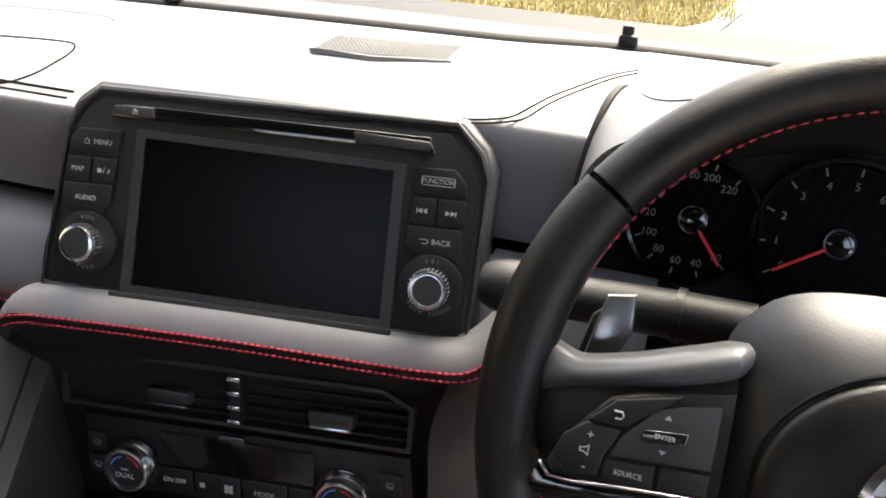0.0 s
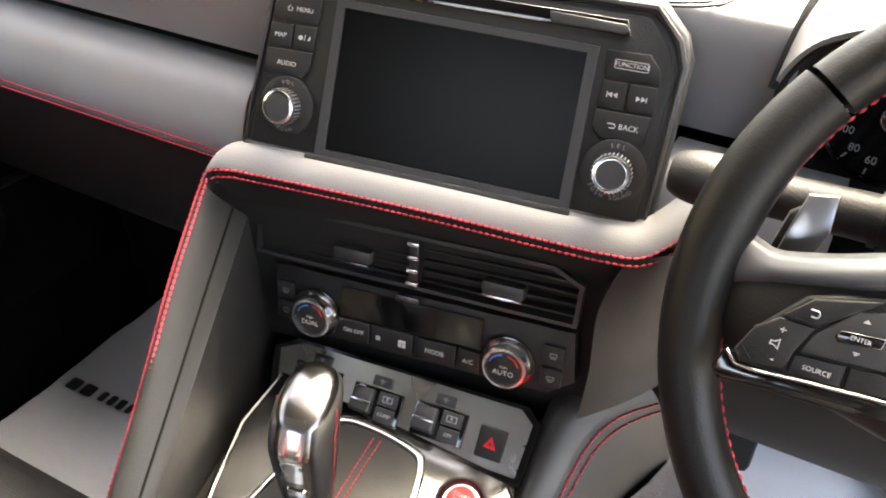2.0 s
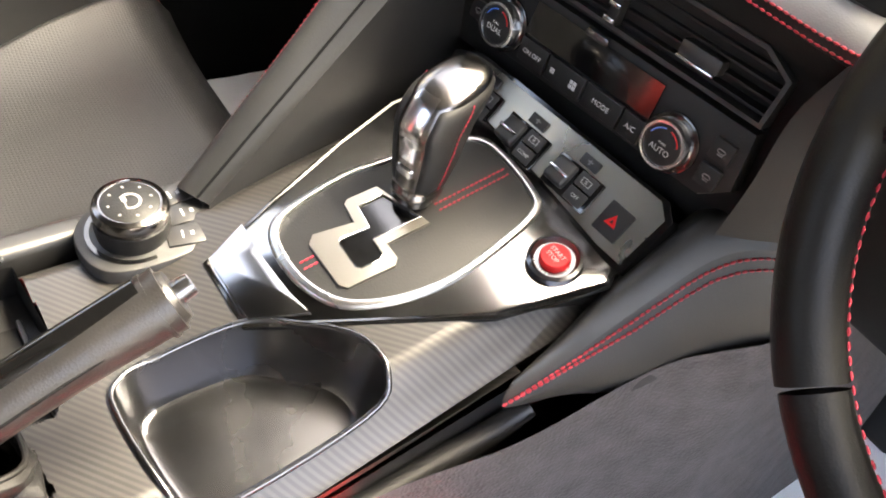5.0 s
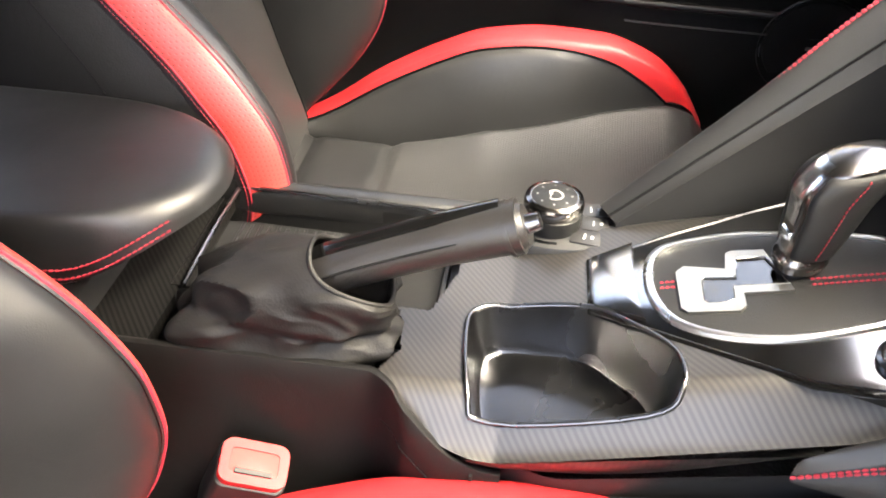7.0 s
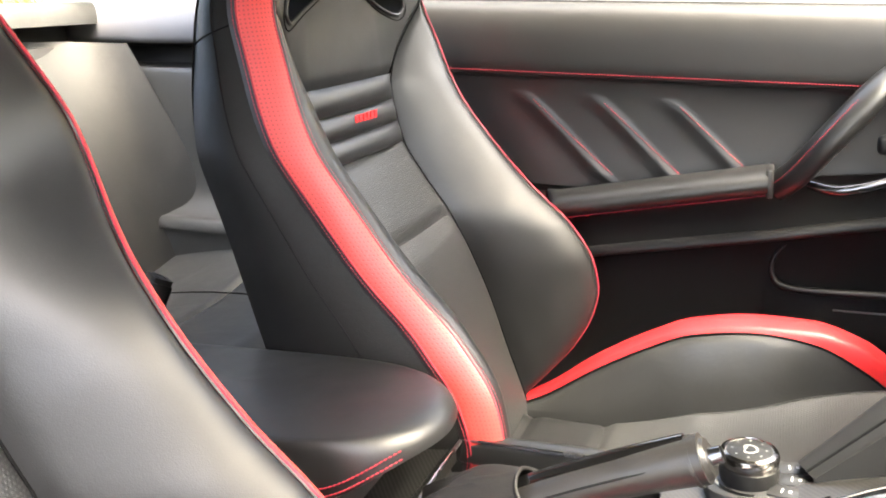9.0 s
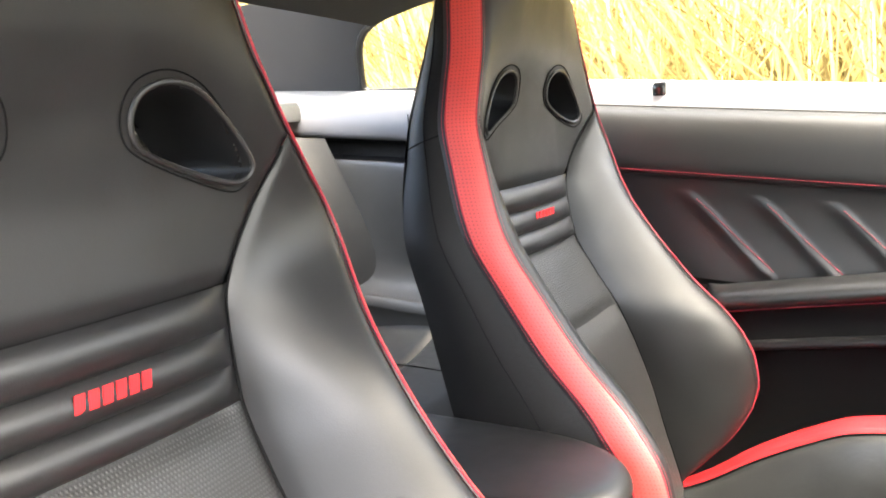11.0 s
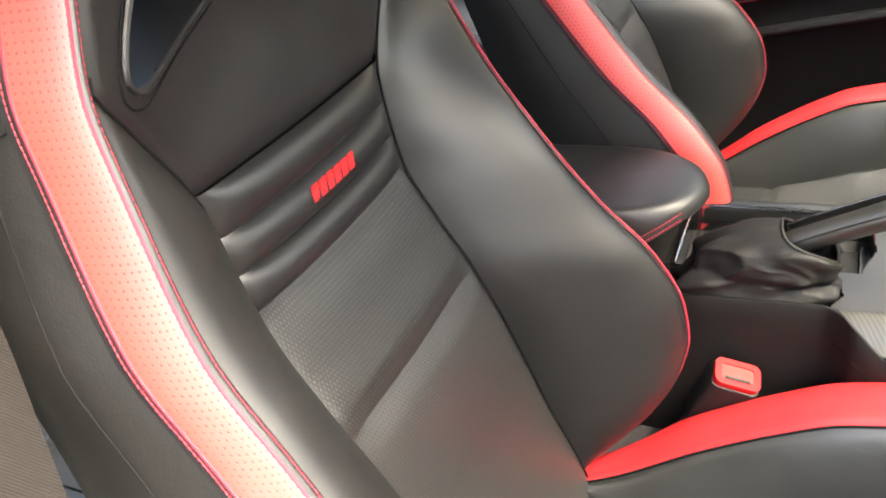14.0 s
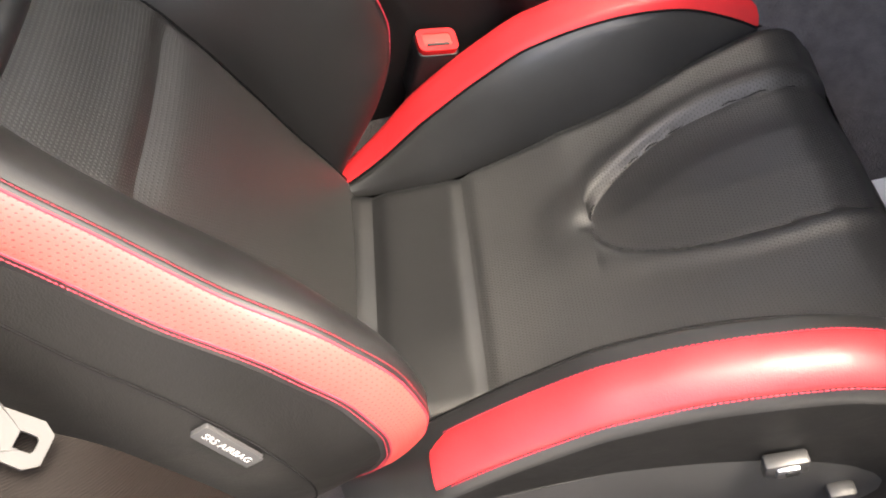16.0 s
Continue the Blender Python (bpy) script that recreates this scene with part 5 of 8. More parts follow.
hz = part("hazard_button", box((0.0215, 0.0235, 0.004), (0, 0, 0.001), 0.0012, 2, hm), PLASTIC, swp, "black hazard button with red triangle")
part("triangle", framed([(-0.0050, -0.0038), (0.0050, -0.0038), (0, 0.0050)], [(-0.0018, -0.0020), (0.0018, -0.0020), (0, 0.0012)], 0.0004, hm @ pose(0, 0, 0.0034)), RED_PAINT, hz)

# ---- steering wheel ----
WC = Vector((0.370, 0.200, 0.964))
WHEEL = face_to(WC, (1, 0, 0), (0, 0.3755, 0.9266))
RO = 0.164
RIM = face_to((0.369, 0.221, 0.956), (1, 0, -0.02), (0.02, 0.45, 0.893))
wheel = thing("steering_wheel", WC, "black leather steering wheel with red stitching and satin trim", "steering wheel")


def rim_piece(a0, a1, thick, mat, label, seg=16):
    n = max(8, int(abs(a1 - a0) / 3))

    def fn(u, v):
        a = radians(a0 + (a1 - a0) * v)
        t = 2 * math.pi * u
        bulge = 1 + 0.10 * math.exp(-(((math.degrees(a) % 360 - 172) / 22) ** 2)) + 0.10 * math.exp(-(((math.degrees(a) % 360 - 8) / 22) ** 2))
        rr, rz = thick * 0.92 * bulge, thick * 0.98
        return RIM @ Vector(((RO + rr * math.cos(t)) * math.cos(a), (RO + rr * math.cos(t)) * math.sin(a), rz * math.sin(t)))

    return part("rim_section", sheet(fn, seg, n), mat, wheel, label)


rim_piece(24, 146, 0.0150, RIM_LEATHER, "smooth black leather upper rim")
rim_piece(147, 232, 0.0157, RIM_LEATHER, "grained leather grip section of the rim")
rim_piece(233, 307, 0.0148, RIM_LEATHER, "smooth leather lower rim")
rim_piece(308, 383, 0.0157, RIM_LEATHER, "grained leather grip section of the rim")
inner_stitch = [RIM @ Vector(((RO - 0.0149) * math.cos(radians(a)), (RO - 0.0149) * math.sin(radians(a)), 0.0020)) for a in range(0, 361, 2)]
part("stitching", stitches(inner_stitch, RIM.to_3x3() @ Vector((0, 0, 1)), 0.0036, 0.0020, 0.0007), RED_THREAD, wheel, "red stitching inside the rim")
HUB = [(-0.078, 0.030), (-0.070, 0.052), (-0.048, 0.066), (0.0, 0.070), (0.048, 0.066), (0.070, 0.052), (0.078, 0.030), (0.078, -0.020), (0.062, -0.055), (0.035, -0.078), (0.0, -0.084), (-0.035, -0.078), (-0.062, -0.055), (-0.078, -0.020)]
hubp = [(p.x, p.y) for p in smooth_path([(a, b, 0) for a, b in HUB], 4, True)]


def hub(u, v):
    k = round(u * len(hubp)) % len(hubp)
    r = 1 - v
    bump = 0.030 * (1 - (1 - v) ** 3)
    return WHEEL @ Vector((hubp[k][0] * r, hubp[k][1] * r, -0.012 + bump))


part("airbag_cover", sheet(hub, len(hubp), 14), WHEEL_SATIN, wheel, "satin black hub cover")
part("airbag_pad", turned([(0.0605, -0.004), (0.0600, 0.0020), (0.0570, 0.0050), (0.045, 0.0080), (0.025, 0.0100), (0, 0.0105)], 56, WHEEL @ pose(0, -0.012, 0.0125) @ Matrix.Diagonal((1, 0.9, 1, 1))), LEATHER_SOFT, wheel, "grained leather airbag pad")
ringp = [WHEEL @ Vector((0.0620 * math.cos(radians(a)), -0.012 + 0.0560 * math.sin(radians(a)), 0.0135)) for a in range(0, 360, 6)]
part("cover_groove", tube(ringp, 0.0012, 6, True), GREY_THREAD, wheel)
part("emblem", joined([turned([(0.024, 0), (0.024, 0.002), (0.0205, 0.0035), (0.0200, 0.002), (0, 0.002)], 36, WHEEL @ pose(0, -0.006, 0.0225)), box((0.050, 0.008, 0.003), (0, -0.006, 0.0255), 0.001, 2, WHEEL)]), CHROME, wheel, "plain chrome emblem")
for sg in (-1, 1):
    def spoke(u, v, sg=sg):
        x = 0.070 + (0.160 - 0.070) * v
        top = 0.034 - 0.024 * v + 0.020 * max(0, v - 0.75) ** 1.2 * 3
        bot = -0.046 + 0.018 * v - 0.030 * max(0, v - 0.75) ** 1.2 * 3
        a = math.pi * (u - 0.5)
        return WHEEL @ Vector((sg * x, (top + bot) / 2 + (top - bot) / 2 * math.sin(a), -0.012 + 0.020 * max(0, math.cos(a)) ** 0.6 * (1 - 0.15 * v) - 0.026 * v * v))

    part("spoke", sheet(spoke, 14, 16), PLASTIC, wheel, "black plastic spoke behind the buttons")

    def arm_bar(u, v, sg=sg):
        """Satin bar along the top of the spoke: a blunt end at the hub, a flare into the rim."""
        x = 0.0655 + 0.0895 * v
        mid = curve_at([(0.0655, 0.0352), (0.0956, 0.0240), (0.115, 0.0177), (0.133, 0.0122), (0.155, 0.0070)], x)
        half = curve_at([(0.0655, 0.0040), (0.0690, 0.0072), (0.0780, 0.0084), (0.0956, 0.0082), (0.115, 0.0072), (0.133, 0.0072), (0.145, 0.0115), (0.155, 0.0190)], x)
        a = math.pi * (u - 0.5)
        return WHEEL @ Vector((sg * x, mid + half * math.sin(a), -0.012 + 0.021 * max(0, math.cos(a)) ** 0.55 * min(1, 0.55 + 8 * v) - 0.026 * v * v))

    part("spoke_bar", sheet(arm_bar, 18, 30), ARM_SATIN, wheel, "satin grey bar along the spoke")
    pad = [(0.070, 0.0213), (0.090, 0.0170), (0.108, 0.0119), (0.1187, 0.0077), (0.1270, -0.0026), (0.1360, -0.0140), (0.1405, -0.0245), (0.1370, -0.0290), (0.119, -0.0285), (0.070, -0.0240)]
    pm = WHEEL @ pose(0, 0, 0.0065)
    flip = lambda pts: [(sg * a, b) for a, b in pts]
    body = part("button_pad", plate(flip(pad), 0.006, pm, 0.002), PLASTIC, wheel, "black button pad")
    strip_pts = [(0.1435, -0.0245), (0.1385, -0.0298), (0.1285, -0.0300), (0.109, -0.0276), (0.074, -0.0245), (0.074, -0.0330), (0.104, -0.0366), (0.125, -0.0375), (0.1440, -0.0392), (0.1475, -0.0350)]
    tr = part("pad_trim", plate(flip(strip_pts), 0.006, pm @ pose(0, 0, 0.0016), 0.0016), GLOSS, wheel, "dark trim strip under the buttons")
    part("bright_line", tube([pm @ Vector((sg * a, b, 0.0016)) for a, b in strip_pts[:5]], 0.0009, 8), CHROME, tr, "thin bright line")
    pad_buttons = [([(0.1255, -0.0018), (0.1160, 0.0082), (0.1035, 0.0118), (0.0905, 0.0155), (0.1000, 0.0070), (0.1110, -0.0022)], "ret"), ([(0.0985, 0.0090), (0.0745, 0.0150), (0.0745, -0.0118), (0.1150, -0.0152), (0.1120, -0.0060)], "nav"),
            ([(0.1265, -0.0036), (0.1120, -0.0036), (0.1176, -0.0170), (0.1185, -0.0250), (0.1320, -0.0268), (0.1385, -0.0200), (0.1355, -0.0110)], "vol"), ([(0.1165, -0.0172), (0.0960, -0.0152), (0.0960, -0.0250), (0.1172, -0.0265)], "src"), ([(0.0945, -0.0150), (0.0745, -0.0134), (0.0745, -0.0232), (0.0945, -0.0248)], "")]
    for quad, kind in pad_buttons:
        kb = part("key", plate(flip(quad), 0.003, pm @ pose(0, 0, 0.0022), 0.0009), PLASTIC_GREY if kind == "nav" else PLASTIC, body)
        at = lambda a, b: pm @ pose(sg * a, b, 0.0026)
        if kind == "src":
            part("lettering", lettering("SOURCE", 0.0023, at(0.1064, -0.0213)), WHITE_PRINT, kb)
        elif kind == "vol":
            tm = at(0.1252, -0.0150)
            part("symbol", joined([lettering("+", 0.0042, at(0.1240, -0.0085)), lettering("-", 0.0046, at(0.1246, -0.0220)), framed([(-0.0024, -0.0010), (-0.0006, -0.0010), (0.0016, -0.0025), (0.0016, 0.0025), (-0.0006, 0.0010), (-0.0024, 0.0010)], [(-0.0018, -0.0006), (-0.0004, -0.0006), (0.0011, -0.0016), (0.0011, 0.0016), (-0.0004, 0.0006), (-0.0018, 0.0006)], 0.0003, tm @ pose(0, 0, 0.0003))]), WHITE_PRINT, kb)
        elif kind == "nav":
            tm = at(0.0945, -0.0022)
            part("enter_bar", plate([(-0.0085, 0.0015), (0.0090, 0.0036), (0.0085, -0.0014), (-0.0080, -0.0040), (-0.0098, -0.0020)] if sg < 0 else [(-0.0090, 0.0036), (0.0085, 0.0015), (0.0098, -0.0020), (0.0080, -0.0040), (-0.0085, -0.0014)], 0.002, tm @ pose(0, 0, 0.0014), 0.0006), GLOSS, kb)
            part("symbol", joined([lettering("ENTER", 0.0021, tm @ pose(0, 0.0, 0.0017)), plate([(-0.0016, 0.0072), (0.0016, 0.0072), (0, 0.0090)], 0.0003, tm @ pose(0, 0, 0.0003)), plate([(-0.0016, -0.0058), (0, -0.0076), (0.0016, -0.0058)], 0.0003, tm @ pose(0, 0, 0.0003))]), WHITE_PRINT, kb)
        elif kind == "ret":
            tm = at(0.1142, 0.0025)
            part("symbol", tube([tm @ Vector(q) for q in ((-0.0022, 0.0015, 0.0002), (0.0013, 0.0015, 0.0002), (0.0020, 0, 0.0002), (0.0013, -0.0015, 0.0002), (-0.0012, -0.0015, 0.0002))], 0.0004, 5), WHITE_PRINT, kb)
    pdm = WHEEL @ pose(0, 0, -0.049)
    pd = part("shift_paddle", plate(flip([(0.1310, 0.0455), (0.1175, 0.0480), (0.1165, 0.030), (0.126, 0.006), (0.1390, 0.006), (0.1340, 0.032)]), 0.005, pdm, 0.0018), SATIN, wheel, "polished shift paddle")
    part("paddle_back", plate(flip([(0.1370, 0.034), (0.1295, 0.0405), (0.127, 0.006), (0.1430, 0.006)]), 0.010, pdm @ pose(0, 0, -0.006), 0.002), PLASTIC, pd)
lower = part("lower_spoke", plate([(-0.030, -0.070), (0.030, -0.070), (0.022, -0.155), (-0.022, -0.155)], 0.014, WHEEL @ pose(0, 0, -0.010), 0.004), SATIN, wheel, "satin lower spoke")

column = thing("steering_column", WC + Vector((0, 0.15, -0.06)), "black plastic steering column with stalks", "steering column")
part("shroud", box((0.170, 0.090, 0.17), (0, -0.004, -0.135), 0.036, 5, WHEEL), PLASTIC_GREY, column, "rounded column shroud")
part("boot", tube([WHEEL @ Vector((0, -0.01, z)) for z in (-0.012, -0.035, -0.06)], 0.048, 24), PLASTIC, column)
for sg in (-1, 1):
    sx = lambda d: WC.x + sg * d
    st = part("stalk", tube(smooth_path([(sx(0.060), 0.285, 0.972), (sx(0.100), 0.289, 0.970), (sx(0.140), 0.294, 0.966), (sx(0.168), 0.297, 0.9635)], 4), lambda u: 0.0135 - 0.002 * u, 18), PLASTIC, column, "thick plastic stalk")
    part("stalk_ring", tube([(sx(0.094), 0.2884, 0.9703), (sx(0.098), 0.2888, 0.9701)], 0.0145, 20), PLASTIC, st)
    part("stalk_tip", tube(smooth_path([(sx(0.166), 0.2968, 0.9637), (sx(0.175), 0.2975, 0.963), (sx(0.192), 0.2985, 0.962), (sx(0.202), 0.299, 0.9615)], 4), lambda u: 0.0125 + 0.004 * math.sin(u * 3.1) - 0.002 * u, 18), PLASTIC, st)

# ---- instrument cluster ----
CLU = face_to((0.362, 0.420, 0.972), (1, 0, 0), (0, 0.30, 0.95))
cluster = thing("instrument_cluster", (0.36, 0.43, 0.90), "instrument cluster with red needles on carbon-look dials", "instrument cluster")
part("back_panel", plate(rounded(0.336, 0.13, 0.03, 6, 0.012, 0.0), 0.02, CLU @ pose(0, 0, -0.006)), PLASTIC_DULL, cluster)
for cx, r, nums, need, a_from, a_to in ((-0.088, 0.040, ("20", "40", "60", "80", "100", "120", "140", "160", "180", "200", "220"), -52, -50, -310), (0.0, 0.050, ("0", "1", "2", "3", "4", "5", "6", "7", "8", "9"), 213, 213, -20)):
    g = part("dial", turned([(r * 1.08, 0), (r * 1.06, 0.008), (r, 0.008), (r * 0.97, 0.002), (0, 0.002)], 48, CLU @ pose(cx, 0, -0.004)), GLOSS, cluster, "round dial with a gloss rim")
    part("dial_face", turned([(r * 0.97, 0.0024), (0, 0.0026)], 40, CLU @ pose(cx, 0, -0.004)), DIAL_CARBON, g, "carbon-look dial face")
    n = len(nums)
    marks, ticks = [], []
    for i, s in enumerate(nums):
        a = radians(a_from + (a_to - a_from) * i / (n - 1))
        marks.append(lettering(s, 0.0052, CLU @ pose(cx + r * 0.72 * math.cos(a), r * 0.72 * math.sin(a), -0.0012)))
        ticks.append(box((r * 0.10, 0.0012, 0.0006), (r * 0.90, 0, 0), m=CLU @ pose(cx, 0, -0.0012) @ Matrix.Rotation(a, 4, "Z")))
    part("numerals", joined(marks), DIM_PRINT, g)
    part("tick_marks", joined(ticks), DIM_PRINT, g)
    na = radians(need)
    part("needle", box((r * 0.85, 0.0020, 0.0012), (r * 0.42, 0, 0.003), 0.0004, 1, CLU @ pose(cx, 0, 0.0) @ Matrix.Rotation(na, 4, "Z")), NEEDLE, g, "red needle")
    part("needle_hub", turned([(0.0085, 0), (0.0080, 0.004), (0.006, 0.005), (0, 0.005)], 24, CLU @ pose(cx, 0, 0.0)), GLOSS, g)
    part("hub_ring", tube([CLU @ Vector((cx + 0.0088 * math.cos(radians(a)), 0.0088 * math.sin(radians(a)), 0.003)) for a in range(0, 360, 15)], 0.0007, 6, True), DARK_SATIN, g)


def hood_crest(u):
    """Stitched crest of the hood: its tips lie far back, its middle comes towards the driver."""
    s = -math.cos(math.pi * u)
    return Vector((0.378 + 0.1544 * s, 0.345 + 0.12 * abs(s) ** 7, 1.090 - 0.051 * abs(s) ** 1.9))


def hood_lip(u):
    """Lower edge of the hood's face before the dials."""
    s = -math.cos(math.pi * u)
    return Vector((0.378 + 0.174 * s, 0.335 + 0.05 * abs(s) ** 5, 1.083 - 0.062 * abs(s) ** 1.7 - 0.030 * abs(s) ** 16))


def hood(u, v):
    """Top of the leather hood over the dials, running back into the dash top."""
    p = hood_crest(u)
    y = p.y + (0.575 - p.y) * v
    t = v * v * (3 - 2 * v)
    return (p.x + 0.004 * (p.x - 0.378) / 0.15 * v, y, p.z + (dash_z(p.x, y) + 0.001 - p.z) * t + 0.005 * math.sin(math.pi * v) * (1 - abs(2 * u - 1) ** 3))


def hood_face(u, v):
    """Face of the hood: broad at the sides, thin in the middle."""
    a, b = hood_crest(u), hood_lip(u)
    s = -math.cos(math.pi * u)
    w = abs(s) ** 30
    c = (a + b) / 2 + Vector((0.0026 * s * w, -0.004 - 0.016 * w, 0.004 + 0.049 * w))
    return a * (1 - v) ** 2 + c * 2 * v * (1 - v) + b * v * v


def hood_lining(u, v):
    p = hood_lip(u)
    return (0.378 + (p.x - 0.378) * (1 - 0.08 * v), p.y + 0.002 + (0.452 - p.y) * v, p.z - 0.004 - 0.014 * v - 0.055 * max(0, v - 0.6) / 0.4)


part("hood", sheet(hood, 70, 20, None, None, -0.004), LIT_LEATHER, cluster, "leather hood over the dials")
part("hood_face", sheet(hood_face, 90, 12, None, None, -0.003), LIT_LEATHER, cluster, "stitched leather face of the hood")
part("hood_lining", sheet(hood_lining, 70, 6, None, None, -0.002), PLASTIC_DULL, cluster, "black inside of the hood")
for u, sg in ((0.0, -1), (1.0, 1)):
    part("hood_gap", tube([Vector(hood_face(u, 0.06 + k / 21)) + Vector((sg * 0.0028, 0, -0.001)) for k in range(21)], 0.0030, 8), PLASTIC_DULL, cluster, "black gap beside the hood")
    part("binnacle_side", box((0.006, 0.085, 0.115), (0.378 + sg * 0.1725, 0.428, 0.940), 0.002), PLASTIC_DULL, cluster)
for off in (0.025, 0.075):
    part("hood_stitching", stitches([Vector(hood(u / 200, off)) + Vector((0, 0, 0.0006)) for u in range(201)], (0, 0, 1), 0.0045, 0.0010, 0.0014), GREY_THREAD, cluster)
part("crest_seam", tube([hood_crest(u / 100) + Vector((0, 0, 0.0002)) for u in range(101)], 0.0014, 6), GREY_THREAD, cluster)
part("binnacle_floor", box((0.31, 0.16, 0.02), (0.378, 0.40, 0.888), 0.008), PLASTIC, cluster)
# ---- centre console ----
console = thing("centre_console", (0, -0.08, 0.30), "centre console with carbon fibre top and black leather sides", "centre console")
PLATE = face_to((0, 0.16, 0.6765), (1, 0, 0), (0, 0.97, 0.2425))
TRAY = [(0.030, -0.046), (0.095, -0.038), (0.107, -0.021), (0.106, 0.080), (0.093, 0.101), (0.062, 0.098), (0.032, 0.070), (0.012, 0.042), (0.006, -0.008), (0.010, -0.036)]
TRAY_S = smooth_outline(TRAY, 5)
WELL = [(-0.118, -0.285), (0.012, -0.285), (0.018, -0.075), (-0.030, -0.060), (-0.112, -0.066)]
BOOT_HOLE = [(0.016, -0.300), (0.084, -0.290), (0.086, -0.104), (0.062, -0.090), (0.020, -0.098)]


def top_z(x, y):
    """Height of the console's top surface."""
    z = 0.632 + 0.25 * max(0.0, y + 0.015) ** 1.0 - 0.03 * max(0, -y - 0.05)
    t = min(1, max(0, (abs(x - 0.0) - 0.085) / 0.045))
    return z - 0.034 * t * t * (3 - 2 * t)


def top_edge(y):
    return 0.126 if y < 0.02 else 0.126 - 0.03 * (y - 0.02)


SIDE_TOP = [(-0.45, 0.0860, 0.628), (-0.11, 0.0880, 0.634), (-0.092, 0.0985, 0.634), (-0.078, 0.1150, 0.628), (-0.062, 0.1205, 0.612), (-0.046, 0.1230, 0.597), (-0.02, 0.1240, 0.586), (0.02, 0.1240, 0.583)]


def cap_x(y):
    t = min(1, max(0, (y + 0.13) / 0.11))
    edge = 0.096 + 0.031 * t * t * (3 - 2 * t)
    return min(edge, curve_at([(a, b) for a, b, c in SIDE_TOP], y) - 0.002) if y < -0.07 else edge


def carbon_xy(u, v):
    y = -0.105 + 0.375 * v
    lo, hi = -top_edge(y), min(top_edge(y), cap_x(y) - 0.0006)
    return lo + (hi - lo) * u, y


def carbon_top(u, v):
    x, y = carbon_xy(u, v)
    return (x, y, top_z(x, y))


part("carbon_panel", sheet(carbon_top, 168, 200, lambda u, v: not (inside(*carbon_xy(u, v), TRAY_S) or inside(*carbon_xy(u, v), WELL) or inside(*carbon_xy(u, v), BOOT_HOLE))), CARBON, console, "glossy carbon fibre console top")
# rails round the well and the brake, behind the carbon panel
for x0, x1, y0, y1, name in ((-0.136, -0.114, -0.30, -0.012, "side_rail"), (0.010, 0.024, -0.30, -0.10, "middle_rail"), (0.076, 0.084, -0.40, -0.12, "side_rail")):
    part(name, box((x1 - x0, y1 - y0, 0.030), ((x0 + x1) / 2, (y0 + y1) / 2, 0.617 if x0 < -0.1 else 0.606), 0.007, 3), PLASTIC if name == "middle_rail" else LEATHER, console)


def side(u, v, sg=1):
    y = -0.42 + 0.72 * u
    zt = 0.600 + (0.25 * max(0, y - 0.03)) - 0.03 * max(0, -y - 0.05) - 0.012
    lip = 0.012 * math.exp(-(((v - 0.14) / 0.06) ** 2))
    return (sg * (0.090 + 0.034 * min(1, max(0, (y + 0.08) / 0.10)) + 0.012 * v - lip * 0.4), y, zt + (0.24 - zt) * v)


part("console_side", sheet(side, 50, 24), LEATHER, console, "black leather console side")
part("console_side", sheet(lambda u, v: side(u, v, -1), 40, 12), PLASTIC_DULL, console)


def lip(u, v):
    """Carbon edge below the tray."""
    y = -0.034 + 0.22 * u
    x = 0.1255
    zt = top_z(0.126, y)
    return (x + 0.001 - 0.016 * v * v, y, zt - (0.002 + 0.032 * math.sin(math.pi * min(1, 0.06 + u * 0.94)) ** 0.8) * v)




def brake_side(u, v):
    """Leather side beside the brake: a rolled top edge, then down to the floor; in front it dips under the carbon."""
    y = -0.45 + 0.44 * u
    x, z = curve_at([(a, b) for a, b, c in SIDE_TOP], y), curve_at([(a, c) for a, b, c in SIDE_TOP], y)
    if v < 0.3:
        a = math.pi * (v / 0.3) * 0.62
        return (x - 0.009 * math.cos(a), y, z - 0.009 + 0.009 * math.sin(a))
    w = (v - 0.3) / 0.7
    return (x + 0.0034 + 0.004 * w + 0.004 * math.sin(math.pi * w), y, z - 0.0058 + (0.25 - z) * w)


part("brake_side", sheet(brake_side, 90, 30), SHADED_LEATHER, console, "black leather console side beside the hand brake")
part("joint_seam", stitches([Vector(brake_side(0.80 + 0.19 * k / 30, 0.36)) + Vector((0.0006, 0, 0)) for k in range(31)], (1, 0, 0), 0.003, 0.001, 0.0006), GREY_THREAD, console)
part("lower_band", tube(smooth_path([(0.1275, -0.030, 0.560), (0.1290, 0.06, 0.566), (0.1330, 0.16, 0.590), (0.1360, 0.20, 0.610)], 8), lambda u: 0.014 - 0.006 * u, 14), LEATHER, console, "padded leather band under the carbon edge")
part("rear_carbon", plate([(-0.110, -0.350), (0.076, -0.345), (0.076, -0.278), (-0.110, -0.276)], 0.012, pose(0, 0, 0.621)), DIMMED_CARBON, console, "carbon fibre strip before the armrest")
part("carbon_edge", sheet(lip, 50, 6), CARBON, console, "carbon fibre edge of the console")
part("edge_joint", box((0.010, 0.0025, 0.040), (0.124, -0.030, 0.565), 0.001), PLASTIC_DULL, console)
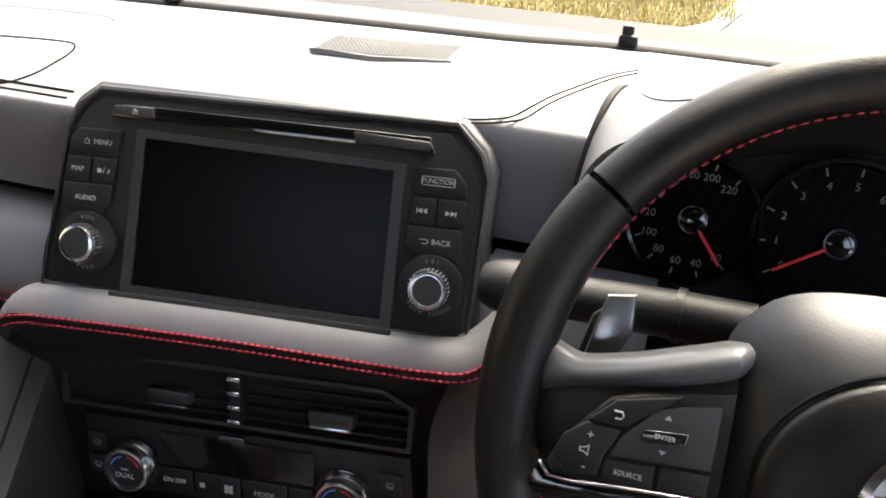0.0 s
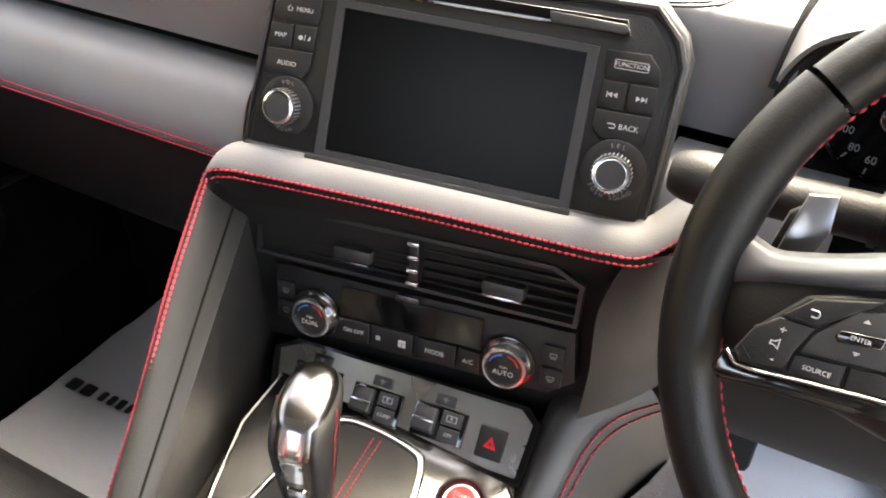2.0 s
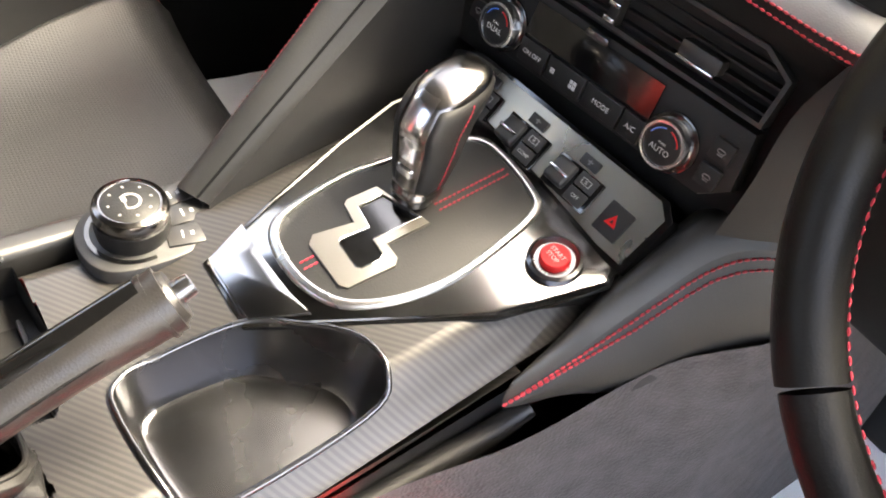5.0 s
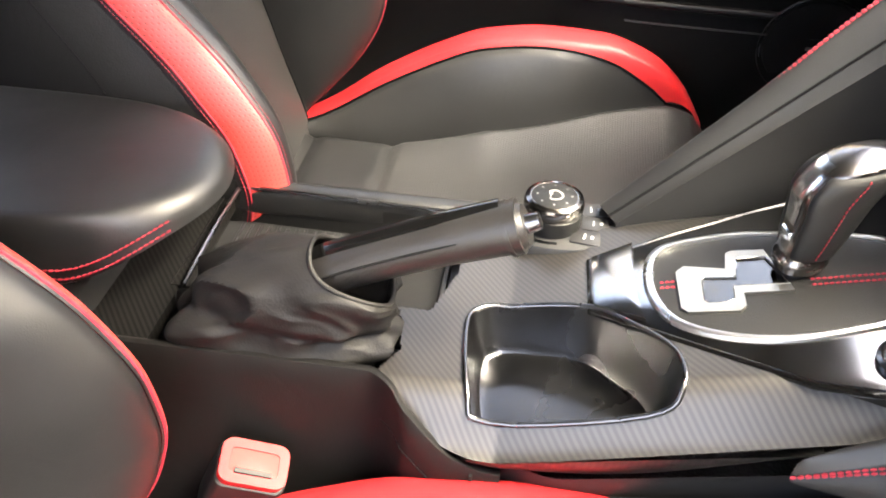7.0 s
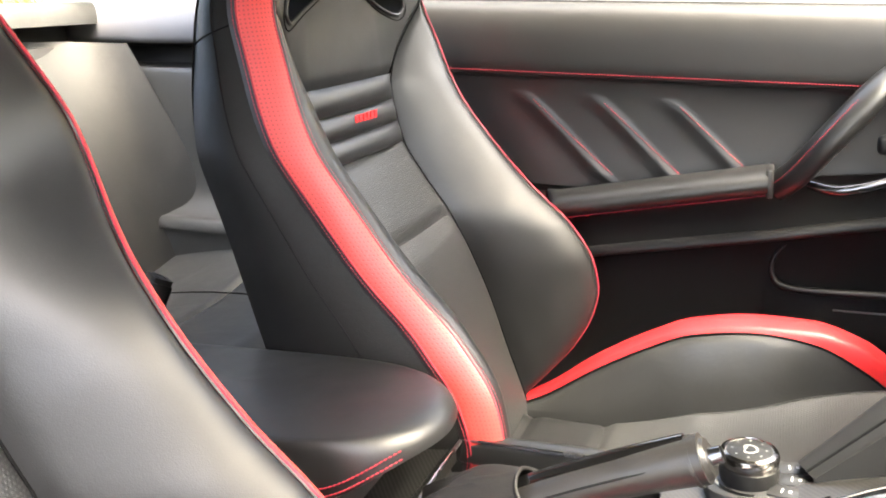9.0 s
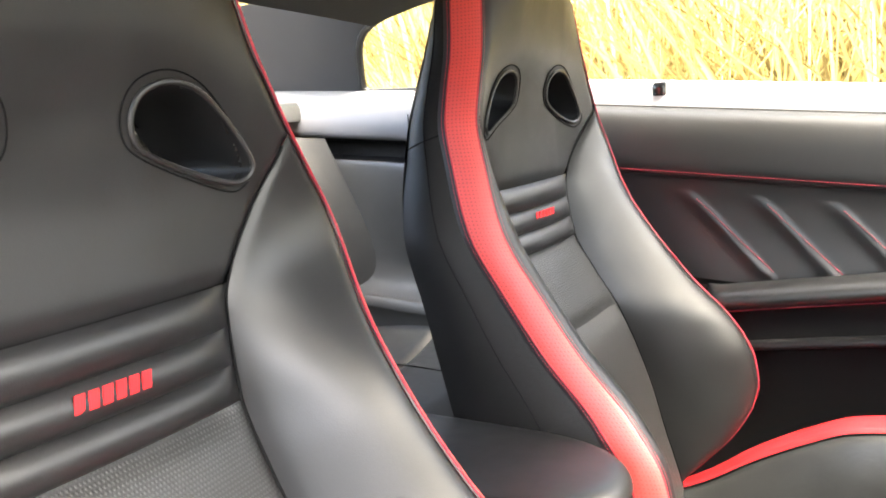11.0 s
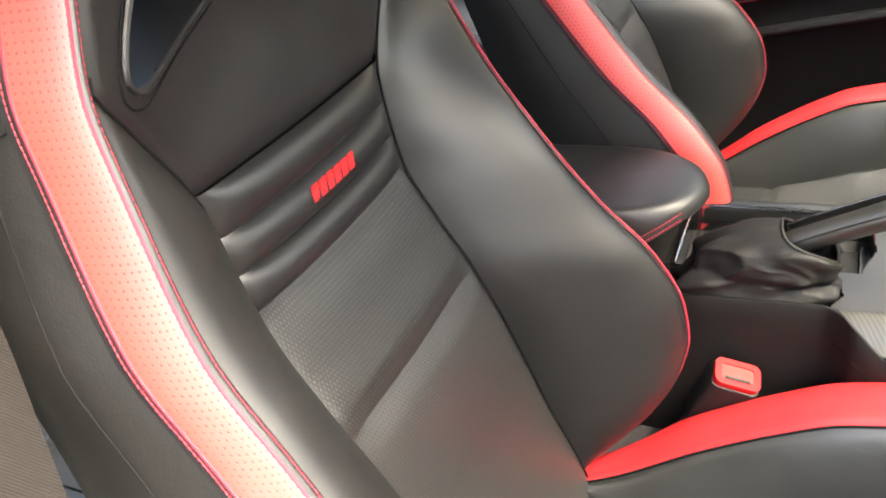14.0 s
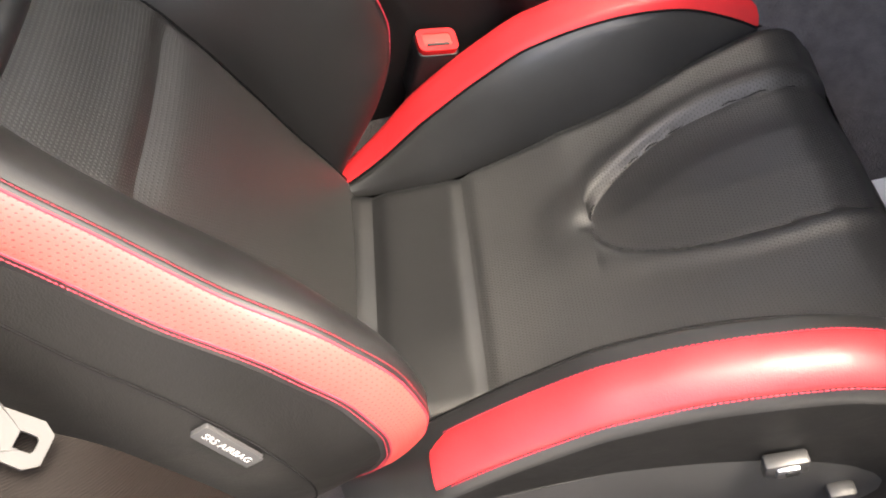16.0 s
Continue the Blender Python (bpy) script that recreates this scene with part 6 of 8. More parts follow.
# storage tray
ring = [(a, b, top_z(a, b) + 0.0015) for a, b in TRAY_S]
tray = part("tray", sheet(lambda u, v: (lambda p, k: (0.058 + (p[0] - 0.058) * k, 0.028 + (p[1] - 0.028) * k, p[2] + (0.597 + 0.08 * (p[1] - 0.028) * max(0, 1 - max(0, (v - 0.42) / 0.58)) - p[2]) * math.sin(min(1, v / 0.42) * math.pi / 2)))(ring[round(u * len(ring)) % len(ring)], 1 - 0.20 * min(1, v / 0.42) - 0.8 * max(0, (v - 0.42) / 0.58)), len(ring), 16), TRAY_METAL, console, "smooth dark storage tray")
part("tray_rim", tube(ring, 0.0022, 10, True), TRAY_METAL, tray, "rounded metal rim")
# sunk well with a ribbed sliding cover
part("well_floor", plate(WELL, 0.004, pose(0, 0, 0.592)), PLASTIC_GREY, console, "grey ribbed sliding cover")
for k in range(17):
    y = -0.270 + 0.0085 * k
    part("rib", box((0.120, 0.0032, 0.0022), (-0.052, y, 0.5935), 0.0008, 1), PLASTIC_GREY, console)
part("cup_opening", box((0.085, 0.040, 0.006), (-0.040, -0.095, 0.5935), 0.002), PLASTIC_DULL, console, "open black cup slot")
part("cup_edge", box((0.085, 0.004, 0.010), (-0.040, -0.0735, 0.598), 0.001), BONE, console)
part("well_wall", sheet(lambda u, v: (WELL[round(u * 5) % 5][0], WELL[round(u * 5) % 5][1], 0.590 + 0.032 * v), 5, 1), PLASTIC, console)
part("bright_edge", tube(smooth_path([(0.016, -0.272, 0.626), (-0.050, -0.272, 0.630), (-0.110, -0.270, 0.633)], 6), 0.0022, 8), DARK_SATIN, console, "thin metal edge")
part("bright_edge", tube(smooth_path([(-0.116, -0.290, 0.633), (-0.116, -0.20, 0.6305), (-0.113, -0.07, 0.630)], 6), 0.0022, 8), DARK_SATIN, console)

# ---- knee wing on the driver's side ----
KW = smooth_path([(0.136, 0.166, 0.637), (0.1385, 0.206, 0.659), (0.1390, 0.236, 0.676), (0.1415, 0.272, 0.700), (0.147, 0.305, 0.726), (0.160, 0.330, 0.739), (0.185, 0.355, 0.745)], 8)
wing_r = thing("knee_pad", (0.15, 0.2, 0.45), "padded leather knee wing with red stitching", "knee pad")


def kw_top(u, v):
    b = Vector(KW[round(v * (len(KW) - 1))])
    a = Vector((b.x - 0.004 - 0.036 * v ** 0.6, b.y + 0.012, b.z + 0.004 + 0.012 * v))
    return a.lerp(b, u) + Vector((-0.1, -0.2, 1)) * 0.010 * math.sin(math.pi * u)


part("pad", sheet(kw_top, 12, 48), LEATHER, wing_r, "padded leather strip")


KW_LOW = [(0.06, 0.585, 0.134), (0.17, 0.605, 0.156), (0.275, 0.652, 0.170), (0.36, 0.680, 0.205)]


def kw_side(u, v):
    """Side of the knee pad, down to the carpet's edge."""
    b = Vector(KW[round(v * (len(KW) - 1))])
    e = Vector((curve_at([(q[0], q[2]) for q in KW_LOW], b.y) + 0.003, b.y + 0.004, curve_at([(q[0], q[1]) for q in KW_LOW], b.y) - 0.008))
    w = min(1.0, 0.06 + v / 0.45)
    return b.lerp(e, u * w) + Vector((1, 0, 0.4)) * 0.006 * w * math.sin(math.pi * u)


part("pad_side", sheet(kw_side, 12, 48), KNOB_LEATHER, wing_r, "smooth leather side of the knee pad")
for off in (0.004, 0.0095):
    part("stitching", stitches([Vector(kw_side(off / 0.06, k / (len(KW) - 1))) + Vector((0.0012, -0.0004, 0.0006)) for k in range(len(KW))], (1, -0.3, 0.5), 0.0036, 0.0009, 0.0009), RED_THREAD, wing_r, "red double stitching")

# ---- gear selector ----
sel = thing("gear_selector", PLATE @ Vector((0, 0, 0)), "gear selector with chrome and leather knob on a metal plate", "gear selector")
PO = [(-0.043, -0.122), (0.014, -0.120), (0.040, -0.078), (0.096, 0.017), (0.117, 0.092), (0.105, 0.112), (-0.100, 0.112), (-0.102, 0.060), (-0.088, 0.005), (-0.066, -0.060)]
PB = [(-0.040, -0.066), (-0.049, -0.050), (-0.054, -0.010), (-0.051, 0.016), (-0.043, 0.060), (-0.031, 0.089), (-0.005, 0.095), (0.030, 0.092), (0.042, 0.084), (0.050, 0.056), (0.056, 0.010), (0.050, -0.028), (0.034, -0.057), (0.008, -0.070), (-0.020, -0.072)]
PBS = smooth_outline(PB, 4)
swell = lambda k: [(a * (1 + k), b * (1 + k * 0.85) - 0.02 * k) for a, b in PBS]
part("plinth", plate([(a * 0.985, b * 0.985) for a, b in PO], 0.016, PLATE @ pose(0, 0, -0.0055), 0.002), PLASTIC_DULL, sel, "black plinth under the plate")
part("plate_base", plate(PO, 0.008, PLATE @ pose(0, 0, 0.0015), 0.003), POLISH, sel, "dark polished metal plate")
part("plate_edge", tube([PLATE @ Vector((a * 1.01, b * 1.005, -0.002)) for a, b in PO], 0.0032, 8, True), GLOSS, sel)


def rim_section_at(u, v):
    """Polished rim that rises from the plate and drops to the leather panel."""
    k, h = curve_at([(0, 0.118), (0.3, 0.102), (0.7, 0.045), (0.85, 0.025), (1, 0.020)], v), curve_at([(0, 0.0018), (0.3, 0.0042), (0.7, 0.0052), (0.85, 0.0045), (1, 0.0018)], v)
    q = swell(k)[round(u * len(PBS)) % len(PBS)]
    return PLATE @ Vector((q[0], q[1], h))


part("panel_rim", sheet(rim_section_at, len(PBS), 10), SATIN, sel, "bright rim round the leather panel")
part("front_trim", plate([(-0.058, -0.088), (-0.043, -0.120), (0.014, -0.118), (0.032, -0.082), (0.012, -0.086), (-0.030, -0.089)], 0.004, PLATE @ pose(0, 0, 0.0045), 0.001), POLISH, sel, "polished front trim")
part("leather_panel", plate(swell(0.022), 0.006, PLATE @ pose(0, 0, 0.0024), 0.0006), KNOB_LEATHER, sel, "flat leather panel")
GATE = [(-0.0345, 0.006), (-0.036, -0.017), (-0.033, -0.021), (-0.0155, -0.023), (-0.022, -0.052), (-0.016, -0.058), (0.024, -0.057), (0.029, -0.053), (0.031, -0.018), (0.026, -0.0135), (0.0125, -0.0135), (0.0135, 0.020)]
GATE_IN = [(-0.026, 0.006), (-0.0265, -0.012), (-0.025, -0.0145), (-0.006, -0.0165), (-0.0085, -0.038), (-0.0055, -0.0405), (0.0175, -0.0405), (0.0205, -0.038), (0.0215, -0.024), (0.0185, -0.0205), (0.0045, -0.0195), (0.0055, 0.018)]
part("gate", framed(GATE, GATE_IN, 0.0022, PLATE @ pose(0, 0, 0.0046)), WARM_REFLECTION, sel, "stepped satin metal gate")
part("gate_lip", tube([PLATE @ Vector((a, b, 0.0046)) for a, b in GATE_IN], 0.0006, 6, True), CHROME, sel)
part("gate_slot", plate(GATE_IN, 0.0006, PLATE @ pose(0, 0, 0.0030)), GLOSS, sel, "black gate slot")
for dx in (-0.003, 0.003):
    part("stitching", stitches([PLATE @ Vector((dx - 0.004, y, 0.0030)) for y in (-0.070, -0.059)], (0, 0, 1), 0.0030, 0.0008, 0.0008), RED_THREAD, sel)
    part("stitching", stitches([PLATE @ Vector((dx + 0.004, y, 0.0030)) for y in (0.032, 0.090)], (0, 0, 1), 0.0030, 0.0008, 0.0008), RED_THREAD, sel)
KB, KT = PLATE @ Vector((-0.013, 0.020, 0.004)), Vector((-0.026, 0.198, 0.776))


def knob_shape(u, v, grow=1.0):
    """Pistol-shaped knob: narrow collar, a body that swells and leans forward, a rounded crown."""
    w = curve_at([(0, 0.0155), (0.08, 0.0168), (0.12, 0.0158), (0.3, 0.0178), (0.55, 0.0200), (0.78, 0.0205), (0.90, 0.0190), (0.97, 0.0135), (1, 0.0)], v) * grow
    d = curve_at([(0, 0.0170), (0.08, 0.0185), (0.12, 0.0172), (0.3, 0.0200), (0.55, 0.0240), (0.78, 0.0300), (0.90, 0.0285), (0.97, 0.0205), (1, 0.0)], v) * grow
    a = 2 * math.pi * u
    lean = curve_at([(0, 0.004), (0.3, 0.003), (0.6, 0.002), (0.85, 0.007), (1, 0.010)], v)
    c = KB + (KT - KB) * v + Vector((0, lean, 0.004))
    r, f = Vector((0.97, 0.24, 0)), Vector((-0.23, 0.95, 0.20 * min(1, v * 1.4)))
    return c + r * w * math.copysign(abs(math.cos(a)) ** 0.78, math.cos(a)) + f * d * math.copysign(abs(math.sin(a)) ** 0.78, math.sin(a))


kn = part("knob", sheet(lambda u, v: knob_shape(u, v), 48, 48), CHROME_DARK, sel, "dark chrome gear knob")
for a0, a1 in ((-0.165, 0.185), (0.315, 0.655)):
    def cheek(u, v, a0=a0, a1=a1):
        rim_u, rim_v = min(1, math.sin(math.pi * u) * 3.5), min(1, math.sin(math.pi * v) * 5)
        return knob_shape(a0 + (a1 - a0) * u, 0.125 + 0.775 * v, 0.975 + 0.135 * max(0, rim_u * rim_v) ** 0.5)

    part("leather_side", sheet(cheek, 22, 36), KNOB_LEATHER, kn, "leather cheek with red stitching")
    mid = 0.46 if a0 < 0 else 0.54
    part("stitching", stitches([Vector(cheek(mid, 0.05 + 0.90 * v / 40)) + Vector((0.0004 if a0 < 0 else -0.0004, 0, 0)) for v in range(41)], (1, 0, 0.2), 0.0026, 0.0008, 0.0007), RED_THREAD, kn)
part("crown", sheet(lambda u, v: knob_shape(0.71 + 0.08 * u - 0.02 * (1 - u) * v + 0.02 * u * v, 0.42 + 0.53 * v, 1.03), 10, 20), CHROME, kn, "bright chrome inlay of the knob")
part("release_button", sheet(lambda u, v: knob_shape(0.705 + 0.09 * u, 0.26 + 0.09 * v, 1.0 + 0.07 * min(1, 4 * math.sin(math.pi * u), 4 * math.sin(math.pi * v))), 10, 8), CHROME, kn, "small chrome release button")
part("neck", tube([KB + Vector((0, 0.004, -0.006)), KB + Vector((0, 0.004, 0.010))], 0.0135, 18), PLASTIC, sel)
# start button
SB = PLATE @ pose(0.0855, 0.073, 0.0015)
sb = thing("start_button", SB @ Vector((0, 0, 0)), "round red engine start button in a chrome ring", "button")
part("ring", turned([(0.0195, 0), (0.0190, 0.005), (0.0165, 0.0062), (0.0155, 0.0045), (0.0140, 0.0030), (0, 0.003)], 40, SB), DARK_SATIN, sb, "polished ring")
rb = part("button_cap", turned([(0.0108, 0.003), (0.0106, 0.0070), (0.0095, 0.0082), (0, 0.0086)], 36, SB), RED_PAINT, sb, "glossy red button")
part("lettering", joined([lettering("START", 0.0034, SB @ pose(0, 0.0022, 0.0086)), lettering("STOP", 0.0034, SB @ pose(0, -0.0026, 0.0086))]), WHITE_PRINT, rb)
part("lettering", ring_text("ENGINE", 0.0140, 0.0022, SB @ pose(0, 0, 0.0046), 270, 12), DIM_PRINT, sb)

# ---- rotary controller ----
RC = pose(-0.093, 0.010, 0.642) @ Matrix.Scale(1.06, 4)
rc = thing("rotary_controller", (-0.094, 0.002, 0.630), "black and chrome rotary controller with three buttons", "rotary controller")
part("base", plate(smooth_outline([(-0.128, 0.0), (-0.127, 0.038), (-0.117, 0.058), (-0.096, 0.062), (-0.074, 0.058), (-0.060, 0.044), (-0.057, 0.012), (-0.065, -0.018), (-0.090, -0.028), (-0.114, -0.022)], 5), 0.012, pose(0, 0, 0.6445, 2.5), 0.003), PLASTIC_GREY, rc, "satin metal base")
part("socket", turned([(0.0300, 0), (0.0295, 0.003), (0.0265, 0.003), (0.0262, 0.0008), (0, 0.0008)], 44, RC), GLOSS, rc)
kb = part("knob", turned([(0.0215, 0), (0.0225, 0.010), (0.0220, 0.016), (0.0235, 0.018), (0.0238, 0.024), (0.0225, 0.0275), (0.0195, 0.0290), (0.0190, 0.0280), (0, 0.0282)], 44, RC), CHROME_DARK, rc, "chrome-rimmed knob")
part("skirt", turned([(0.0226, 0.002), (0.0236, 0.009), (0.0234, 0.0165), (0.0225, 0.0172)], 44, RC), PLASTIC, kb)
part("top_disc", turned([(0.0180, 0.0282), (0.0172, 0.0287), (0, 0.0288)], 36, RC), PLASTIC, kb)
dots = [box((0.0016, 0.0016, 0.0003), (0.0135 * math.cos(a), 0.0135 * math.sin(a), 0.0290), m=RC) for a in [math.pi / 4 * k for k in range(8)]]
arc = [(math.cos(a), math.sin(a)) for a in [math.pi / 9 * k - 0.6 for k in range(13)]]
part("symbols", joined(dots + [framed([(0.0072 * a, 0.0072 * b) for a, b in arc], [(0.0054 * a, 0.0054 * b) for a, b in arc], 0.0003, RC @ pose(0, 0, 0.0291)), box((0.005, 0.003, 0.0003), (-0.003, -0.003, 0.0290), m=RC)]), DIM_PRINT, kb)
for cx, cy, rot in ((-0.1130, 0.0450, 12), (-0.0930, 0.0470, -4), (-0.0735, 0.0395, -24)):
    bm_ = pose(cx, cy, 0.6466 + 0.044 * (cy - 0.045), 2.5, 0, rot * 0.5)
    b = part("button", box((0.0188, 0.0250, 0.003), (0, 0, 0), 0.0008, 2, bm_), PLASTIC_GREY, rc)
    part("symbol", joined([box((0.0070, 0.0013, 0.0003), (0, -0.0020, 0.0016), m=bm_), box((0.0034, 0.0024, 0.0003), (0, 0.0045, 0.0016), m=bm_)]), WHITE_PRINT, b)

# ---- hand brake ----
hb = thing("hand_brake", (0.055, -0.2, 0.60), "leather hand brake lever with crumpled leather boot", "hand brake")
HB0, HB1 = Vector((0.052, -0.200, 0.655)), Vector((0.044, -0.014, 0.738))
lever = smooth_path([HB0 + Vector((-0.004, -0.035, -0.02)), HB0, HB0.lerp(HB1, 0.35) + Vector((0, 0, 0.005)), HB0.lerp(HB1, 0.7) + Vector((0, 0, 0.004)), HB1], 8)
part("grip", tube(lever, lambda u: 0.0168 - 0.0012 * math.sin(math.pi * u) + 0.0016 * max(0, u - 0.75) * 4, 24, False, 1.05), GRIP_LEATHER, hb, "stitched leather grip")
part("collar", tube([HB1 + (HB1 - HB0).normalized() * d for d in (-0.006, 0.0, 0.004)], lambda u: 0.0180 - 0.004 * u, 24), GRIP_LEATHER, hb, "leather end collar")
part("release_button", tube([HB1 + (HB1 - HB0).normalized() * d for d in (0.0, 0.009, 0.013)], lambda u: 0.0072 - 0.0012 * u, 18), DARK_SATIN, hb, "chrome release button")
part("end_ring", tube([HB1 + (HB1 - HB0).normalized() * d for d in (-0.0085, -0.0060)], 0.0192, 24), GRIP_LEATHER, hb)
part("top_strip", tube([p + Vector((0, -0.004, 0.0118)) for p in lever[6:-2]], 0.0105, 12, False, 0.5), GLOSS, hb, "glossy black strip along the grip")
part("grip_seam", tube([p + Vector((0.0150, 0.002, 0.0075)) for p in lever[6:-2]], 0.0009, 6), GREY_THREAD, hb)
BO = smooth_outline([(0.020, -0.254), (0.050, -0.258), (0.074, -0.244), (0.079, -0.190), (0.077, -0.138), (0.058, -0.113), (0.030, -0.118), (0.015, -0.142), (0.013, -0.205)], 12)


def boot_turn(k):
    return math.atan2((BO[k][1] + 0.185) * 0.42, BO[k][0] - 0.046)


def neck_ring(k, r):
    """Hem of the boot round the lever: it reaches further forward below than above."""
    axis = (HB1 - HB0).normalized()
    side_v = axis.cross(Vector((0, 0, 1))).normalized()
    up_v = side_v.cross(axis)
    ang = boot_turn(k)
    lean = 0.020 * math.sin(ang)
    return HB0.lerp(HB1, 0.40) + side_v * r * math.cos(ang) - up_v * r * 1.1 * math.sin(ang) + axis * (lean + 0.003 * math.sin(3 * ang))


def boot(u, v):
    k = round(u * len(BO)) % len(BO)
    foot_p = Vector((BO[k][0], BO[k][1], 0.606))
    neck = neck_ring(k, 0.0275)
    belly = Vector((foot_p.x, foot_p.y + 0.006, 0.674 - 0.012 * math.sin(boot_turn(k))))
    p = foot_p * (1 - v) ** 2 + belly * 2 * v * (1 - v) + neck * v * v
    ang = boot_turn(k)
    q = Vector((math.cos(ang) * 1.6, math.sin(ang) * 1.6, v * 2.6))
    warp = noise.noise(q + Vector((1.7, 0.4, 2.2)))
    f1 = (1 - abs(math.sin(1.5 * ang + 1.7 * v + 1.7 * warp + 0.4))) ** 1.3
    f2 = (1 - abs(math.sin(1.5 * ang - 1.9 * v + 1.8 * warp + 1.0))) ** 1.3
    f3 = abs(math.sin(3.0 * ang + 3.0 * v + 2.0 * noise.noise(q * 1.3 + Vector((4, 1, 7)))))
    f4 = (1 - abs(math.sin(2.5 * ang + 5.0 * v + 1.4 * noise.noise(q * 1.1 + Vector((9, 3, 2)))))) ** 2
    env = abs(math.sin(math.pi * min(1, v))) ** 0.6
    roll = 0.009 * math.exp(-(((v - 0.16) / 0.08) ** 2)) - 0.008 * math.exp(-(((v - 0.36) / 0.06) ** 2)) * (0.5 + 0.5 * math.sin(ang * 0.7 + 0.8))
    out = Vector((foot_p.x - 0.046, (foot_p.y + 0.185) * 0.5, 0.012)).normalized()
    return p + out * env * (-0.001 + 0.0110 * f1 + 0.0090 * f2 + 0.0010 * f3 + 0.0035 * f4 + roll)


part("boot", sheet(boot, len(BO), 60), BOOT_LEATHER, hb, "crumpled soft leather boot")
part("boot_hem", tube([neck_ring(k, 0.0275) for k in range(len(BO))], 0.0018, 8, True), BOOT_LEATHER, hb)
part("boot_edge", tube([(x, y, 0.6085) for x, y in BO], 0.003, 6, True), BOOT_LEATHER, hb)

# ---- armrest ----
arm = thing("armrest", (-0.02, -0.46, 0.56), "padded black leather armrest lid with red stitching", "armrest")
AO = [(-0.105, -0.66), (-0.108, -0.42), (-0.100, -0.310), (-0.070, -0.256), (-0.020, -0.236), (0.026, -0.246), (0.060, -0.280), (0.076, -0.34), (0.080, -0.45), (0.078, -0.66)]
AOS = [(p.x, p.y) for p in smooth_path([(a, b, 0) for a, b in AO], 7)]
AOS.append(AOS[0])


def lid_low(y):
    """Lower edge of the lid: it rises towards the rounded front."""
    t = min(1, max(0, (y + 0.335) / 0.10))
    return 0.668 + 0.034 * t * t * (3 - 2 * t)


def lid(u, v):
    x, y = AOS[round(u * (len(AOS) - 1))]
    cx, cy, low = -0.014, -0.46, lid_low(y)
    if v < 0.35:
        a = v / 0.35 * math.pi / 2
        return (x + (cx - x) * 0.10 * (1 - math.cos(a)), y + (cy - y) * 0.10 * (1 - math.cos(a)), low + (0.722 - low) * math.sin(a))
    w = (v - 0.35) / 0.65
    return (x + (cx - x) * (0.10 + 0.90 * w), y + (cy - y) * (0.10 + 0.90 * w), 0.722 + 0.006 * w)


part("lid", sheet(lid, len(AOS) - 1, 22), LEATHER, arm, "padded leather lid")
part("lid_underside", sheet(lambda u, v: (AOS[round(u * (len(AOS) - 1))][0] * (1 - 0.35 * v), AOS[round(u * (len(AOS) - 1))][1] - 0.05 * v, lid_low(AOS[round(u * (len(AOS) - 1))][1]) - 0.024 * math.sin(v * math.pi / 2)), len(AOS) - 1, 5), LEATHER, arm)
for dz in (0.008, 0.0):
    part("stitching", stitches([Vector((x * 1.004 + 0.0008, y + 0.0006, lid_low(y) + 0.004 + dz)) for x, y in AOS[38:-1]], (1, 0, 0.1), 0.0036, 0.0009, 0.0009), RED_THREAD, arm, "red double stitching")
part("bin", box((0.150, 0.34, 0.30), (-0.014, -0.50, 0.496), 0.012), LEATHER, arm, "console box under the lid")
# ---- cabin floor, walls and roof ----
single("floor", sheet(lambda u, v: (-0.74 + 1.48 * u, -1.35 + 2.35 * v, 0.212 + 0.40 * max(0, (v - 0.94) / 0.06) ** 1.3), 24, 40, None, None, -0.02), CARPET, "black carpeted cabin floor", "floor", kind="structure")
tunnel = single("tunnel", sheet(lambda u, v: (-0.118 + 0.236 * u, -1.3 + 2.2 * v, 0.24 + 0.30 * math.sin(math.pi * u) ** 0.35), 20, 20), CARPET, "carpeted transmission tunnel under the console", "floor", kind="structure")
CARPET_TOP = [(-0.10, 0.53, 0.122), (0.06, 0.585, 0.134), (0.17, 0.615, 0.156), (0.275, 0.660, 0.170), (0.36, 0.685, 0.205), (0.60, 0.70, 0.20), (0.98, 0.72, 0.20)]


def carpet(u, v):
    y = -0.10 + 1.08 * v
    zt, xt = curve_at([(a, b) for a, b, c in CARPET_TOP], y), curve_at([(a, c) for a, b, c in CARPET_TOP], y)
    k = math.sin(u * math.pi / 2)
    return (xt + (0.245 - xt) * (0.55 * u + 0.45 * u * u), y, zt + (0.245 - zt) * u + 0.006 * noise.noise(Vector((y * 9, u * 4, 1.5))))


